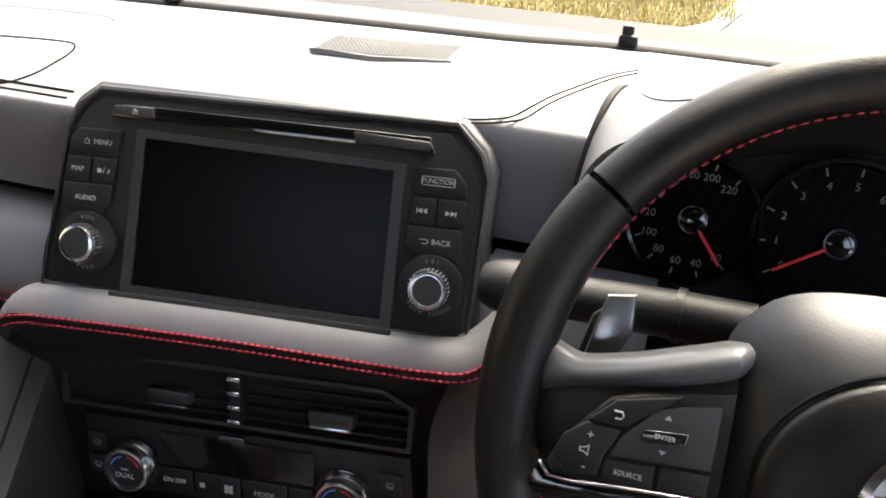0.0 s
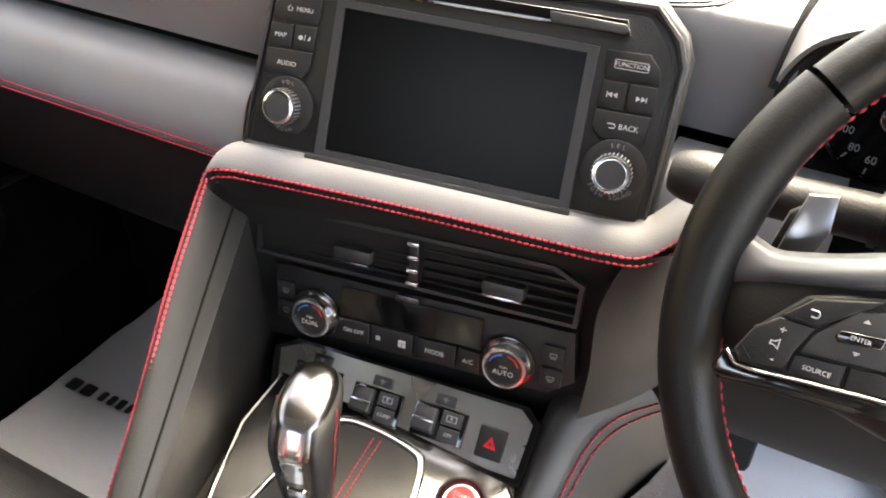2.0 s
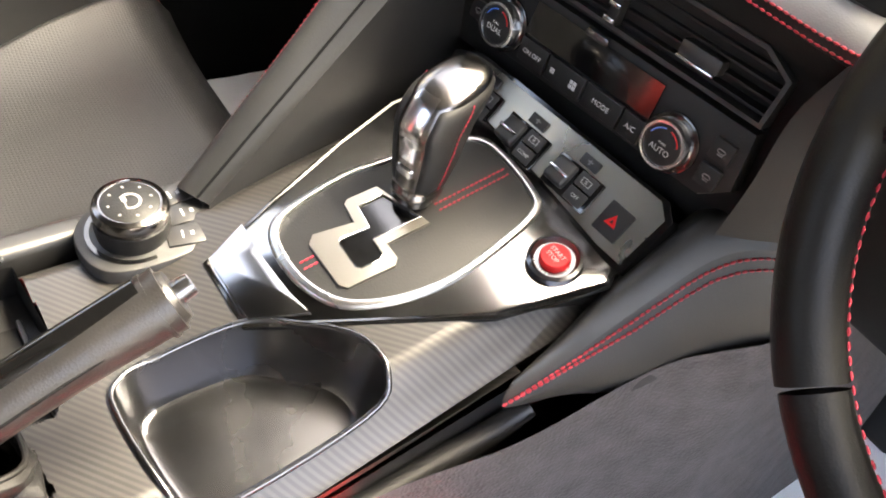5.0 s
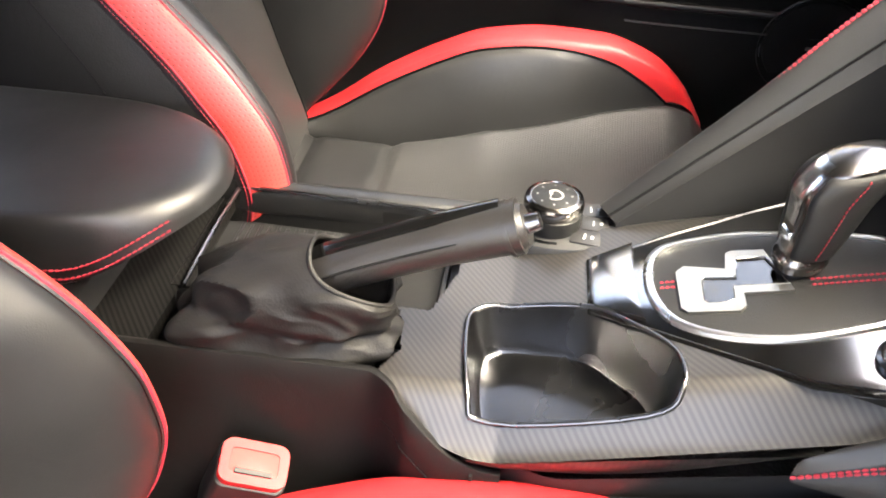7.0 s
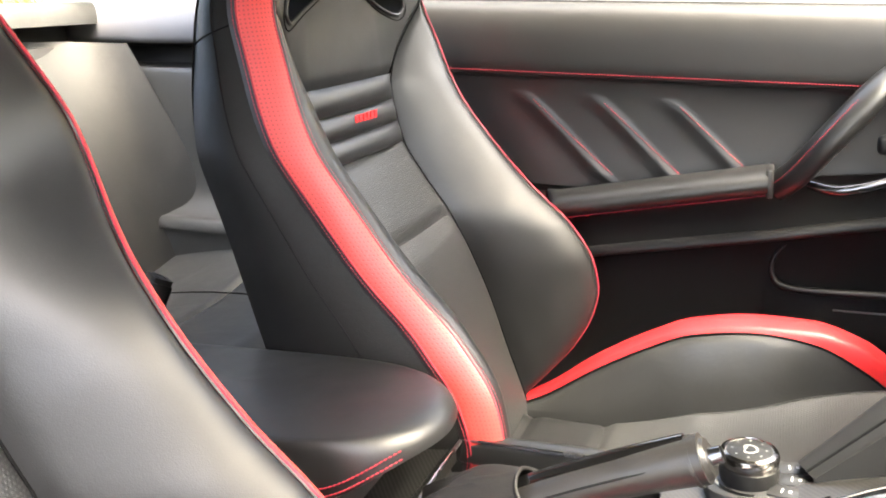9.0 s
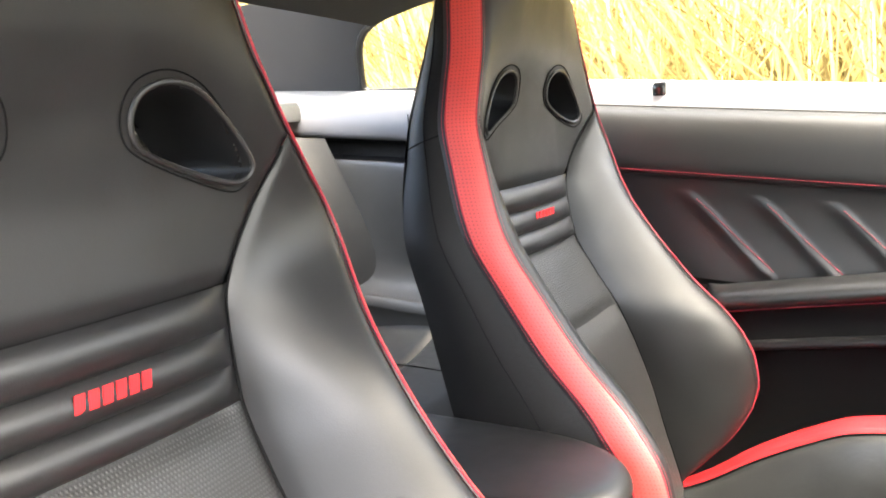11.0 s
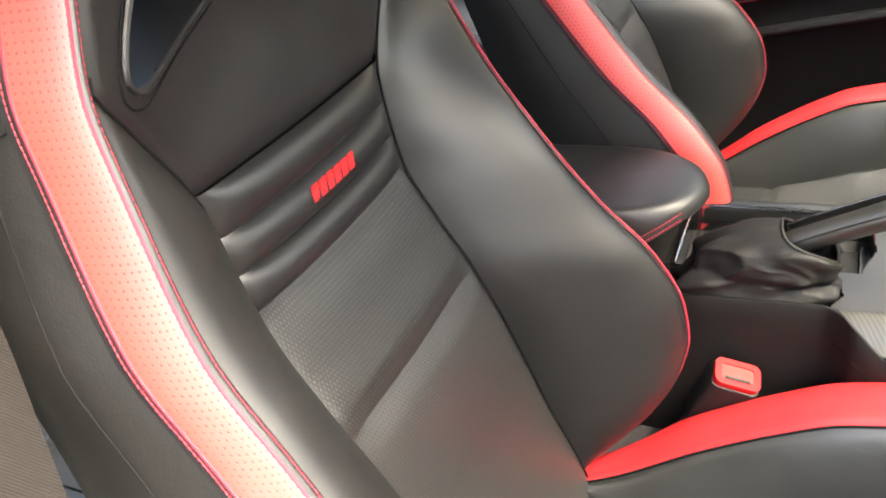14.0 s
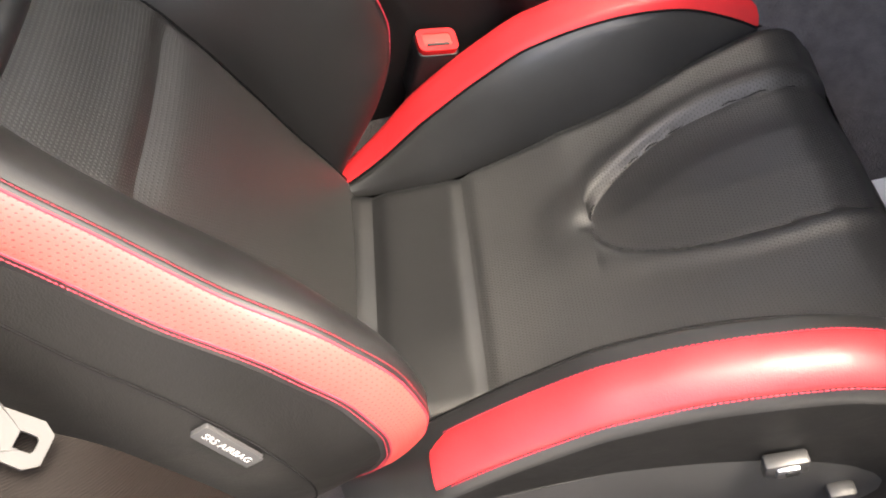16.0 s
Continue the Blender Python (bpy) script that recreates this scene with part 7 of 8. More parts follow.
single("tunnel_carpet", sheet(carpet, 16, 50), CARPET, "black velour carpet on the tunnel side", "floor", kind="structure")
single("roof", sheet(lambda u, v: (-0.62 + 1.24 * u, 0.20 - 1.15 * v, 1.335 + 0.03 * math.sin(math.pi * u) - 0.06 * max(0, v - 0.7) ** 2 * 8), 20, 20, None, None, 0.03), BODY_GREY, "dark cloth headliner under the roof", "roof", kind="structure")
for sg, nm in ((-1, "pillar_left"), (1, "pillar_right")):
    def pillar(u, v, sg=sg):
        y, z = 0.60 - 0.42 * v, 1.03 + 0.31 * v
        a = 2 * math.pi * u
        return (sg * (0.70 - 0.08 * v) + 0.028 * math.cos(a), y + 0.04 * math.sin(a), z)

    single(nm, sheet(pillar, 14, 10), BODY_GREY, "dark windscreen pillar", "pillar", kind="structure")

    single("roof_rail" if sg < 0 else "roof_rail_right", tube(smooth_path([(sg * 0.62, 0.20, 1.335), (sg * 0.625, -0.3, 1.355), (sg * 0.62, -0.80, 1.345), (sg * 0.61, -1.05, 1.32)], 8), 0.028, 12), BODY_GREY, "dark roof side rail", "roof", kind="structure")
single("firewall", sheet(lambda u, v: (-0.74 + 1.48 * u, 1.0 + 0.02 * math.sin(math.pi * v), 0.20 + 0.70 * v), 10, 10, None, None, 0.02), PLASTIC_DULL, "black bulkhead under the dash", "wall", kind="structure")
single("scuttle", sheet(lambda u, v: (-0.75 + 1.50 * u, 0.60 + 0.43 * v, 0.985 - 0.09 * v), 10, 6, None, None, 0.02), PLASTIC_DULL, "black scuttle panel under the windscreen", "trim", kind="structure")
single("rear_bulkhead", sheet(lambda u, v: (-0.74 + 1.48 * u, -1.36 - 0.02 * v, 0.2 + 0.86 * v), 6, 6, None, None, 0.02), PLASTIC_DULL, "black rear bulkhead", "wall", kind="structure")
single("parcel_shelf", sheet(lambda u, v: (-0.72 + 1.44 * u, -1.24 - 0.5 * v, 1.055 + 0.015 * math.sin(math.pi * v)), 12, 8, None, None, 0.02), BODY_GREY, "dark rear parcel shelf", "shelf", kind="structure")
single("windscreen", sheet(lambda u, v: ((-0.70 + 1.40 * u) * (1 - 0.11 * v), 0.63 - 0.43 * v + 0.05 * math.sin(math.pi * u), 1.035 + 0.305 * v), 12, 8), SCREEN_GLASS, "clear glass windscreen", "window", kind="structure")

for sg, nm in ((-1, "kick_panel"), (1, "kick_panel_right")):
    single(nm, sheet(lambda u, v, sg=sg: (sg * (0.745 - 0.002 * math.sin(math.pi * v)), 0.655 + 0.41 * u, 0.20 + 0.85 * v), 6, 8, None, None, 0.02), PLASTIC_DULL, "dark footwell side panel", "trim", kind="structure")

# ---- passenger door ----


def slope(y):
    return -0.092 * (y + 0.2)


door = thing("door_left", (-0.74, 0.1, 0.35), "closed passenger door with black leather card and red stitching", "car door", kind="structure")
Y0, Y1 = -0.66, 0.66
DOOR_PROF = [(-0.775, 1.046), (-0.752, 1.047), (-0.728, 1.036), (-0.716, 1.005), (-0.714, 0.955), (-0.718, 0.936)]
INSET_PROF = [(-0.722, 0.945), (-0.720, 0.935), (-0.728, 0.925), (-0.733, 0.89), (-0.733, 0.84), (-0.729, 0.79), (-0.727, 0.76), (-0.726, 0.735)]
LOWER_PROF = [(-0.724, 0.755), (-0.735, 0.700), (-0.742, 0.64), (-0.740, 0.55), (-0.730, 0.45), (-0.715, 0.36), (-0.72, 0.26)]


def door_sheet(prof, n=5, ny=60, y0=Y0, y1=Y1, dent=None):
    pts = smooth_path([(x, 0, z) for x, z in prof], n)

    def fn(u, v):
        y = y0 + (y1 - y0) * u
        p = pts[round(v * (len(pts) - 1))]
        return (p.x + (dent(y, p.z) if dent else 0), y, p.z + slope(y))

    return sheet(fn, ny, len(pts) - 1)


part("upper_pad", door_sheet(DOOR_PROF), KNOB_LEATHER, door, "padded leather top of the door")


def pleats(y, z):
    out = 0.0
    for k in range(3):
        yc = -0.316 + 0.1165 * k - (z - 0.85)
        d = y - yc
        if 0.760 < z < 0.908:
            t = min(1, (z - 0.760) / 0.02) * min(1, (0.908 - z) / 0.02)
            out += t * (0.0050 * math.exp(-((d / 0.022) ** 2)) if d < 0 else 0.0050 * math.exp(-((d / 0.006) ** 2)))
    return out


part("inset_panel", door_sheet(INSET_PROF, 12, 220, dent=pleats), LEATHER, door, "leather inset with three raised pleats")
for k in range(3):
    line = [Vector((-0.733 + 0.0052, -0.316 + 0.1165 * k - (z - 0.85) + 0.006, z + slope(-0.316 + 0.1165 * k))) for z in [0.772 + 0.006 * j for j in range(22)]]
    part("pleat_stitching", stitches(line, (1, 0, 0), 0.0036, 0.0009, 0.0009), RED_THREAD, door)
part("stitching", stitches([Vector((-0.7150, Y0 + 0.01 * k, 0.940 + slope(Y0 + 0.01 * k))) for k in range(132)], (1, 0, 0), 0.0036, 0.0009, 0.0009), RED_THREAD, door, "red seam stitching")
part("lower_panel", door_sheet(LOWER_PROF), SHADED_DOOR, door, "dark lower door panel")
part("door_sill_strip", door_sheet([(-0.800, 1.085), (-0.790, 1.094), (-0.778, 1.092), (-0.774, 1.072), (-0.774, 1.048)], 3), SILL_SKY_TONE, door, "grey satin plastic window sill strip with sky reflection painted pale")
part("sill_seal", tube([(-0.7715, y, 1.0475 + slope(y)) for y in (Y0, 0, Y1)], 0.003, 8), PLASTIC, door)
part("lock_pin", joined([box((0.012, 0.026, 0.026), (-0.778, -0.432, 1.080 + slope(-0.43)), 0.004), box((0.003, 0.018, 0.006), (-0.7715, -0.432, 1.072 + slope(-0.43)), 0.001)]), GLOSS, door, "small black lock pull")


def arm_rest(u, v):
    y = -0.34 + 0.345 * u
    a = v * math.pi * 1.1 - 0.15
    k = min(1, u * 12 + 0.05)
    return (-0.705 + 0.058 * math.sin(min(max(a, 0), math.pi)) ** 0.6 * k - 0.02 * (1 - k), y, 0.744 + 0.126 * (y + 0.305) + 0.021 * math.cos(a))


part("armrest_pad", sheet(arm_rest, 40, 18), LEATHER, door, "padded leather door armrest")
part("armrest_end", box((0.055, 0.010, 0.042), (-0.680, 0.007, 0.783), 0.004), LEATHER, door)
part("armrest_stitching", stitches([Vector(arm_rest(u / 60, 0.76)) + Vector((0.001, 0, -0.001)) for u in range(4, 60)], (1, 0, -0.3), 0.0036, 0.0009, 0.0009), RED_THREAD, door)
part("shadow_ledge", tube(smooth_path([(-0.722, -0.60, 0.610), (-0.716, -0.275, 0.655), (-0.712, 0.0, 0.690), (-0.712, 0.20, 0.717), (-0.720, 0.50, 0.735)], 8), 0.010, 12, False, 0.7), PLASTIC, door, "black ledge under the armrest")
pull = smooth_path([(-0.690, 0.020, 0.775), (-0.668, 0.045, 0.800), (-0.650, 0.085, 0.850), (-0.662, 0.135, 0.905), (-0.705, 0.175, 0.935)], 8)
dp = part("pull_handle", tube(pull, 0.025, 16, False, 0.7), LEATHER, door, "leather-wrapped pull handle")
part("handle_stitching", stitches([p + Vector((0.0165, -0.016, 0.0)) for p in pull], (1, -0.5, 0), 0.0036, 0.0009, 0.0009), RED_THREAD, dp)
part("handle_base", joined([tube([(-0.70, 0.008, 0.768), (-0.672, 0.020, 0.772), (-0.668, 0.036, 0.790)], 0.006, 10), tube(smooth_path([(-0.70, 0.06, 0.775), (-0.675, 0.10, 0.770), (-0.680, 0.17, 0.785), (-0.70, 0.24, 0.815)], 6), 0.008, 10)]), DARK_SATIN, dp, "dark metal handle base")
part("release_lever", box((0.02, 0.09, 0.028), (-0.700, 0.19, 0.83), 0.008, 3), PLASTIC, door, "black door release")
LEDGE = [(-0.62, 0.607), (-0.275, 0.655), (0.0, 0.690), (0.20, 0.717), (0.50, 0.735), (0.66, 0.740)]
ARM_LOW = [(-0.62, 0.715), (-0.34, 0.735), (0.0, 0.778), (0.06, 0.782), (0.30, 0.790), (0.66, 0.800)]
# Black sheet laid over the panel to darken it below the armrest.
part("armrest_under_sheet", sheet(lambda u, v: (-0.7190 - 0.006 * math.sin(math.pi * v), -0.62 + 1.28 * u, curve_at(LEDGE, -0.62 + 1.28 * u) + (curve_at(ARM_LOW, -0.62 + 1.28 * u) - curve_at(LEDGE, -0.62 + 1.28 * u)) * v), 60, 8, None, None, 0.003), SHADED_DOOR, door, "black sheet over the door panel under the armrest")
pocket = part("door_pocket", sheet(lambda u, v: (-0.739 + 0.020 * math.sin(math.pi * v) ** 0.8 * math.sin(math.pi * min(1, 0.5 * min(1, u * 5) + 0.4 * max(0, u - 0.6))) ** 1.2, 0.0 + 0.60 * u, 0.600 - 0.22 * v), 50, 14), SHADED_DOOR, door, "moulded door pocket")
lip_line = smooth_path([(-0.732, 0.030, 0.672), (-0.733, 0.014, 0.650), (-0.733, 0.012, 0.625), (-0.731, 0.026, 0.606), (-0.727, 0.070, 0.600), (-0.723, 0.20, 0.598), (-0.722, 0.40, 0.596), (-0.726, 0.58, 0.594)], 6)
part("pocket_edge", tube(lip_line, lambda u: 0.0022 + 0.0035 * min(1, u * 2), 10), PLASTIC, pocket, "rounded lip of the pocket")
part("pocket_groove", tube([(p.x + 0.004, p.y + 0.03, p.z - 0.028) for p in lip_line[24:-6]], 0.0014, 6), PLASTIC_GREY, pocket)
spk = face_to((-0.712, 0.372, 0.556), (0, -1, 0), (0.08, 0, 1))
sk = part("door_speaker", turned([(0.078, 0), (0.076, 0.008), (0.070, 0.010), (0.068, 0.004), (0, 0.006)], 48, spk), PLASTIC_DULL, door, "round speaker grille")
part("speaker_ring", tube([spk @ Vector((0.073 * math.cos(radians(a)), 0.073 * math.sin(radians(a)), 0.010)) for a in range(0, 360, 6)], 0.0020, 8, True), DARK_SATIN, sk, "thin metal speaker ring")
part("speaker_badge", box((0.018, 0.007, 0.002), (0, -0.004, 0.0065), 0.001, 1, spk), DARK_SATIN, sk)
part("side_glass", sheet(lambda u, v: (-0.785 + 0.14 * v, -0.62 + (1.22 - 0.50 * v) * u, 1.06 + slope(-0.62 + 1.2 * u) * (1 - v) + 0.27 * v), 8, 6), GLASS, door).visible_shadow = False
part("window_channel", tube([(-0.785, -0.640, 1.09), (-0.72, -0.62, 1.23), (-0.64, -0.60, 1.345)], 0.016, 10), PLASTIC, door)

# ---- rear sides and seats ----
for sg, nm in ((-1, "rear_trim_left"), (1, "rear_trim_right")):
    trim_t = thing(nm, (sg * 0.70, -1.0, 0.35), "black leather rear side trim with a dark shelf gap", "side trim", kind="structure")

    def strip(prof, n=5, y0=-1.36, y1=-0.66, sg=sg):
        pts = smooth_path([(x, 0, z) for x, z in prof], n)
        return sheet(lambda u, v: (sg * pts[round(v * (len(pts) - 1))].x, y0 + (y1 - y0) * u, pts[round(v * (len(pts) - 1))].z + slope(y0 + (y1 - y0) * u) * 0.8 - 0.05), 20, len(pts) - 1)

    # The pale leather colour holds the window light on this ledge.
    part("upper_ledge", strip([(0.79, 1.115), (0.775, 1.130), (0.74, 1.128), (0.712, 1.110), (0.70, 1.07), (0.702, 1.04), (0.715, 1.03)]), LIT_LEATHER, trim_t, "padded leather window ledge")
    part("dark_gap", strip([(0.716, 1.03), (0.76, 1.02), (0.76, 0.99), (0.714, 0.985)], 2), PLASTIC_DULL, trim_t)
    part("lower_panel", strip([(0.714, 0.985), (0.704, 0.975), (0.700, 0.90), (0.696, 0.79), (0.682, 0.735), (0.655, 0.712), (0.640, 0.705), (0.632, 0.685), (0.640, 0.66), (0.64, 0.42)]), REAR_LIT_LEATHER, trim_t, "leather lower side panel")
    part("panel_seam", tube([(sg * 0.6985, -0.93, 1.09 - 0.04 * k) for k in range(3)], 0.0014, 6), GREY_THREAD, trim_t)
    QW = [(-1.085, 1.148), (-1.076, 1.185), (-1.038, 1.252), (-0.97, 1.284), (-0.875, 1.301), (-0.80, 1.310), (-0.79, 1.27), (-0.79, 1.150), (-0.82, 1.137), (-0.90, 1.136), (-1.03, 1.140)]
    lean_x = lambda z, sg=sg: sg * (0.778 - 0.62 * max(0, z - 1.14))
    qg = part("quarter_glass", sheet(lambda u, v: (lean_x(1.12 + 0.20 * v) + sg * 0.004, -1.10 + 0.32 * u, 1.12 + 0.20 * v), 4, 4), GLASS, trim_t)
    qg.visible_shadow = False
    part("quarter_panel", sheet(lambda u, v: (lean_x(1.10 + 0.25 * v), -1.42 + 0.80 * u, 1.10 + 0.25 * v), 120, 40, lambda u, v: not inside(-1.42 + 0.80 * u, 1.10 + 0.25 * v, QW)), BODY_GREY, trim_t, "dark cloth panel round the quarter window")
    part("quarter_frame", tube([(lean_x(z) - sg * 0.002, y, z) for y, z in smooth_outline(QW, 4)], 0.008, 8, True), PLASTIC, trim_t, "black quarter window frame")

# Gloss and daylight on the black bench are put into its leather colours.
rear = thing("rear_bench", (0, -1.0, 0.35), "black leather rear bench with two moulded places, paled as if lit", "rear seat")
for sg in (-1, 1):
    def rcush(u, v, sg=sg):
        s = 2 * u - 1
        return (sg * 0.37 + s * 0.27, -0.65 - 0.47 * v, 0.605 + 0.045 * abs(s) ** 3 - 0.015 * v + 0.02 * math.sin(math.pi * v) - 0.03 * max(0, 1 - v * 8) - 0.010 * math.exp(-(((v - 0.45) / 0.012) ** 2)))

    part("cushion", sheet(rcush, 24, 60), REAR_LIT_LEATHER, rear, "moulded rear cushion")
    part("cushion_front", sheet(lambda u, v, sg=sg: (rcush(u, 0, sg)[0], -0.65 + 0.015 * math.sin(3 * v), rcush(u, 0, sg)[2] + (0.26 - rcush(u, 0, sg)[2]) * v), 24, 6), REAR_LIT_LEATHER, rear)

    def rback(u, v, sg=sg):
        s = 2 * u - 1
        z = 0.52 + 0.53 * v
        return (sg * 0.350 + s * 0.348, -1.10 - 0.16 * v + 0.15 * max(0, s * sg) ** 6 * (1 - 0.3 * v) + 0.02 * math.sin(math.pi * v), z + 0.02 * (1 - abs(s) ** 4) * v)

    part("backrest", sheet(rback, 36, 20), REAR_DIM_LEATHER, rear, "rear backrest")
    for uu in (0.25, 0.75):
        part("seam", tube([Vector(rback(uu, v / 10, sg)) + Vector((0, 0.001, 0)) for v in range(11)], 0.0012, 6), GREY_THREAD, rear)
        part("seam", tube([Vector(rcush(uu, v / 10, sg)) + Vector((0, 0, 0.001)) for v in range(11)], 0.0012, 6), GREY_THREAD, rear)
part("shelf_roll", sheet(lambda u, v: (-0.715 + 1.43 * u, -1.255 - 0.055 * math.cos(math.pi * v) - 0.02 * v, 1.03 + 0.105 * math.sin(math.pi * min(1, v * 0.8))), 40, 14), REAR_LIT_LEATHER, rear, "padded roll above the rear backrests")
part("middle_console", sheet(lambda u, v: (-0.09 + 0.18 * u, -0.68 - 0.55 * v, 0.610 + 0.03 * math.sin(math.pi * u) + 0.10 * v), 12, 10, None, None, 0.03), REAR_LIT_LEATHER, rear, "padded centre divider")


def buckle(name, at, tilt, cat_label, k=1.0, spin=0.0, paint=RED_PAINT):
    b = thing(name, at, cat_label, "seat belt buckle", "belt buckles")
    m = Matrix.Translation(at) @ pose(0, 0, 0, *tilt) @ pose(0, 0, 0, 0, 0, spin) @ Matrix.Scale(k, 4)
    part("stem", box((0.030, 0.018, 0.11), (0, 0, -0.050), 0.006, 2, m), PLASTIC, b, "black plastic buckle body")
    part("release", framed(rounded(0.036, 0.024, 0.006, 4), rounded(0.026, 0.014, 0.003, 4), 0.006, m @ pose(0, 0, 0.006)), paint, b, "release button frame")
    part("press", plate(rounded(0.0268, 0.0148, 0.003, 4), 0.006, m @ pose(0, 0, 0.0052), 0.001), SHINE_RED if paint is RED_PAINT else paint, b)
    part("slot", box((0.020, 0.0030, 0.002), (0, -0.0052, 0.0056), 0.0004, 1, m), PLASTIC, b, "black slot for the tongue")
    part("cover", plate(rounded(0.0385, 0.027, 0.006, 4), 0.060, m @ pose(0, 0, 0.0005), 0.002), PLASTIC, b)
    return b


buckle("belt_buckle", (0.121, -0.190, 0.551), (-16, 22, 24), "black seat belt buckle with a red button", 1.38, 72)
buckle("belt_buckle", (-0.300, -0.81, 0.716), (-30, 0, 55), "black plastic rear seat belt buckle", 1.3, 0, PLASTIC)
buckle("belt_buckle", (-0.668, -0.315, 0.590), (-10, -20, 0), "belt tongue with red end beside the passenger seat")

# ---- seat belt ----
belt = thing("seat_belt", (0.715, -0.40, 0.62), "brown-black seat belt webbing with a metal tongue", "seat belt")


def strap(points, half, twist):
    pts = smooth_path(points, 8)
    n = len(pts) - 1
    lens = [0.0]
    for a, b in zip(pts, pts[1:]):
        lens.append(lens[-1] + (b - a).length)

    def fn(u, v):
        p = pts[round(v * n)]
        a = radians(twist(v))
        d = Vector((math.sin(a), math.cos(a), 0.0))
        t = (pts[min(n, round(v * n) + 1)] - pts[max(0, round(v * n) - 1)]).normalized()
        d = (d - t * d.dot(t)).normalized()
        return p + d * half * (2 * u - 1)

    return sheet(fn, 6, n, None, lambda u, v: (u * half * 2, lens[round(v * n)]), 0.0012)


part("shoulder_webbing", strap([(0.642, -0.600, 1.260), (0.645, -0.545, 1.10), (0.657, -0.506, 1.0), (0.695, -0.455, 0.932), (0.7275, -0.412, 0.888)], 0.0235, lambda v: 70 + 40 * v), WEBBING, belt)
part("lap_webbing", strap([(0.733, -0.418, 0.886), (0.744, -0.390, 0.846), (0.745, -0.352, 0.790), (0.725, -0.33, 0.60), (0.715, -0.33, 0.30)], 0.0235, lambda v: 110 - 60 * v), WEBBING, belt)
TG = face_to((0.7275, -0.408, 0.884), (-0.94, 0.33, 0.03), (-0.22, -0.60, 0.77)) @ Matrix.Scale(0.88, 4)
hook = [(-0.033, -0.006), (0.033, -0.006), (0.035, 0.004), (0.035, 0.018), (0.028, 0.021), (0.0245, 0.017), (0.0275, 0.013), (0.0265, 0.009), (-0.0265, 0.009), (-0.0275, 0.013), (-0.0245, 0.017), (-0.028, 0.021), (-0.035, 0.018), (-0.035, 0.004)]
loop = part("tongue_loop", plate(hook, 0.009, TG @ pose(0, -0.004, 0.009), 0.002), TONGUE_GREY, belt, "grey plastic tongue holder with hooked ends")
part("tongue", framed([(-0.024, -0.010), (0.024, -0.010), (0.0135, -0.026), (0.0145, -0.052), (0.009, -0.060), (-0.009, -0.060), (-0.0145, -0.052), (-0.0135, -0.026)], [(-0.005, -0.042), (0.005, -0.042), (0.0052, -0.046), (0.005, -0.052), (0.003, -0.0535), (-0.003, -0.0535), (-0.005, -0.052), (-0.0052, -0.046)], 0.003, TG @ pose(0, 0, 0.012)), TONGUE_PALE, loop, "pale grey tongue")
bp = thing("door_pillar", (0.76, -0.52, 0.3), "black plastic door pillar trim", "pillar", kind="structure")
part("pillar_trim", sheet(lambda u, v: (0.755 - 0.10 * max(0, v - 0.62) * 2.0 + 0.02 * math.sin(math.pi * u), -0.62 + 0.15 * u, 0.25 + 1.08 * v), 10, 20, None, None, 0.03), PLASTIC, bp)
part("latch", box((0.012, 0.030, 0.05), (0.742, -0.49, 0.72), 0.004), SATIN, bp)
single("door_sill", sheet(lambda u, v: (0.69 + 0.20 * u, -0.62 + 1.5 * v, 0.30 + 0.06 * math.sin(math.pi * min(1, u * 1.4)) - 0.10 * max(0, u - 0.7)), 12, 12, None, None, 0.02), PLASTIC, "black plastic sill plate in the open doorway", "door sill", kind="structure")
single("pillar_side_panel", sheet(lambda u, v: (0.70 + 0.02 * math.sin(2 * v), -0.64 + 0.10 * u, 0.30 + 0.75 * v), 6, 10, None, None, 0.02), PLASTIC_DULL, "dark lower pillar panel", "trim", kind="structure")

# Unseen open door, placed to keep sky light off the cabin's right side.
dd = thing("door_right", (0.80, 0.60, 0.35), "open driver's door with black leather card", "car door", kind="structure")


def open_door(u, v, off=0.0):
    along = 1.05 * u
    return (0.80 + 0.93 * along + 0.37 * off, 0.60 - 0.37 * along + 0.93 * off, 0.28 + 0.80 * v + 0.02 * u)


part("door_card", sheet(open_door, 20, 14, None, None, 0.05), LEATHER, dd, "black leather door card")
part("outer_skin", sheet(lambda u, v: open_door(u, v, 0.09 + 0.03 * math.sin(math.pi * v)), 20, 14, None, None, 0.01), BODY_GREY, dd)
part("door_edge", tube([open_door(1, 0, 0.04), open_door(1, 0.5, 0.05), open_door(1, 1, 0.04)], 0.055, 10), BODY_GREY, dd)

# ---- paper mats and pedals ----


def mat_sheet(x0, x1, y0, y1, z, seed):
    def fn(u, v):
        x, y = x0 + (x1 - x0) * u, y0 + (y1 - y0) * v
        n = noise.noise(Vector((x * 6, y * 6, seed)))
        return (x, y, z + 0.006 * n + 0.10 * max(0, v - 0.72) ** 1.3 + 0.004 * noise.noise(Vector((x * 17, y * 17, seed))))

    return sheet(fn, 30, 40, None, None, 0.0006)


pm1 = single("floor_mat", mat_sheet(-0.700, -0.190, -0.02, 0.84, 0.262, 3.0), PAPER, "white protective paper mat on the passenger floor", "floor mat", "paper mats")
pm2 = single("floor_mat", mat_sheet(0.238, 0.640, -0.02, 0.95, 0.255, 7.0), PAPER, "white protective paper mat on the driver's floor", "floor mat", "paper mats")


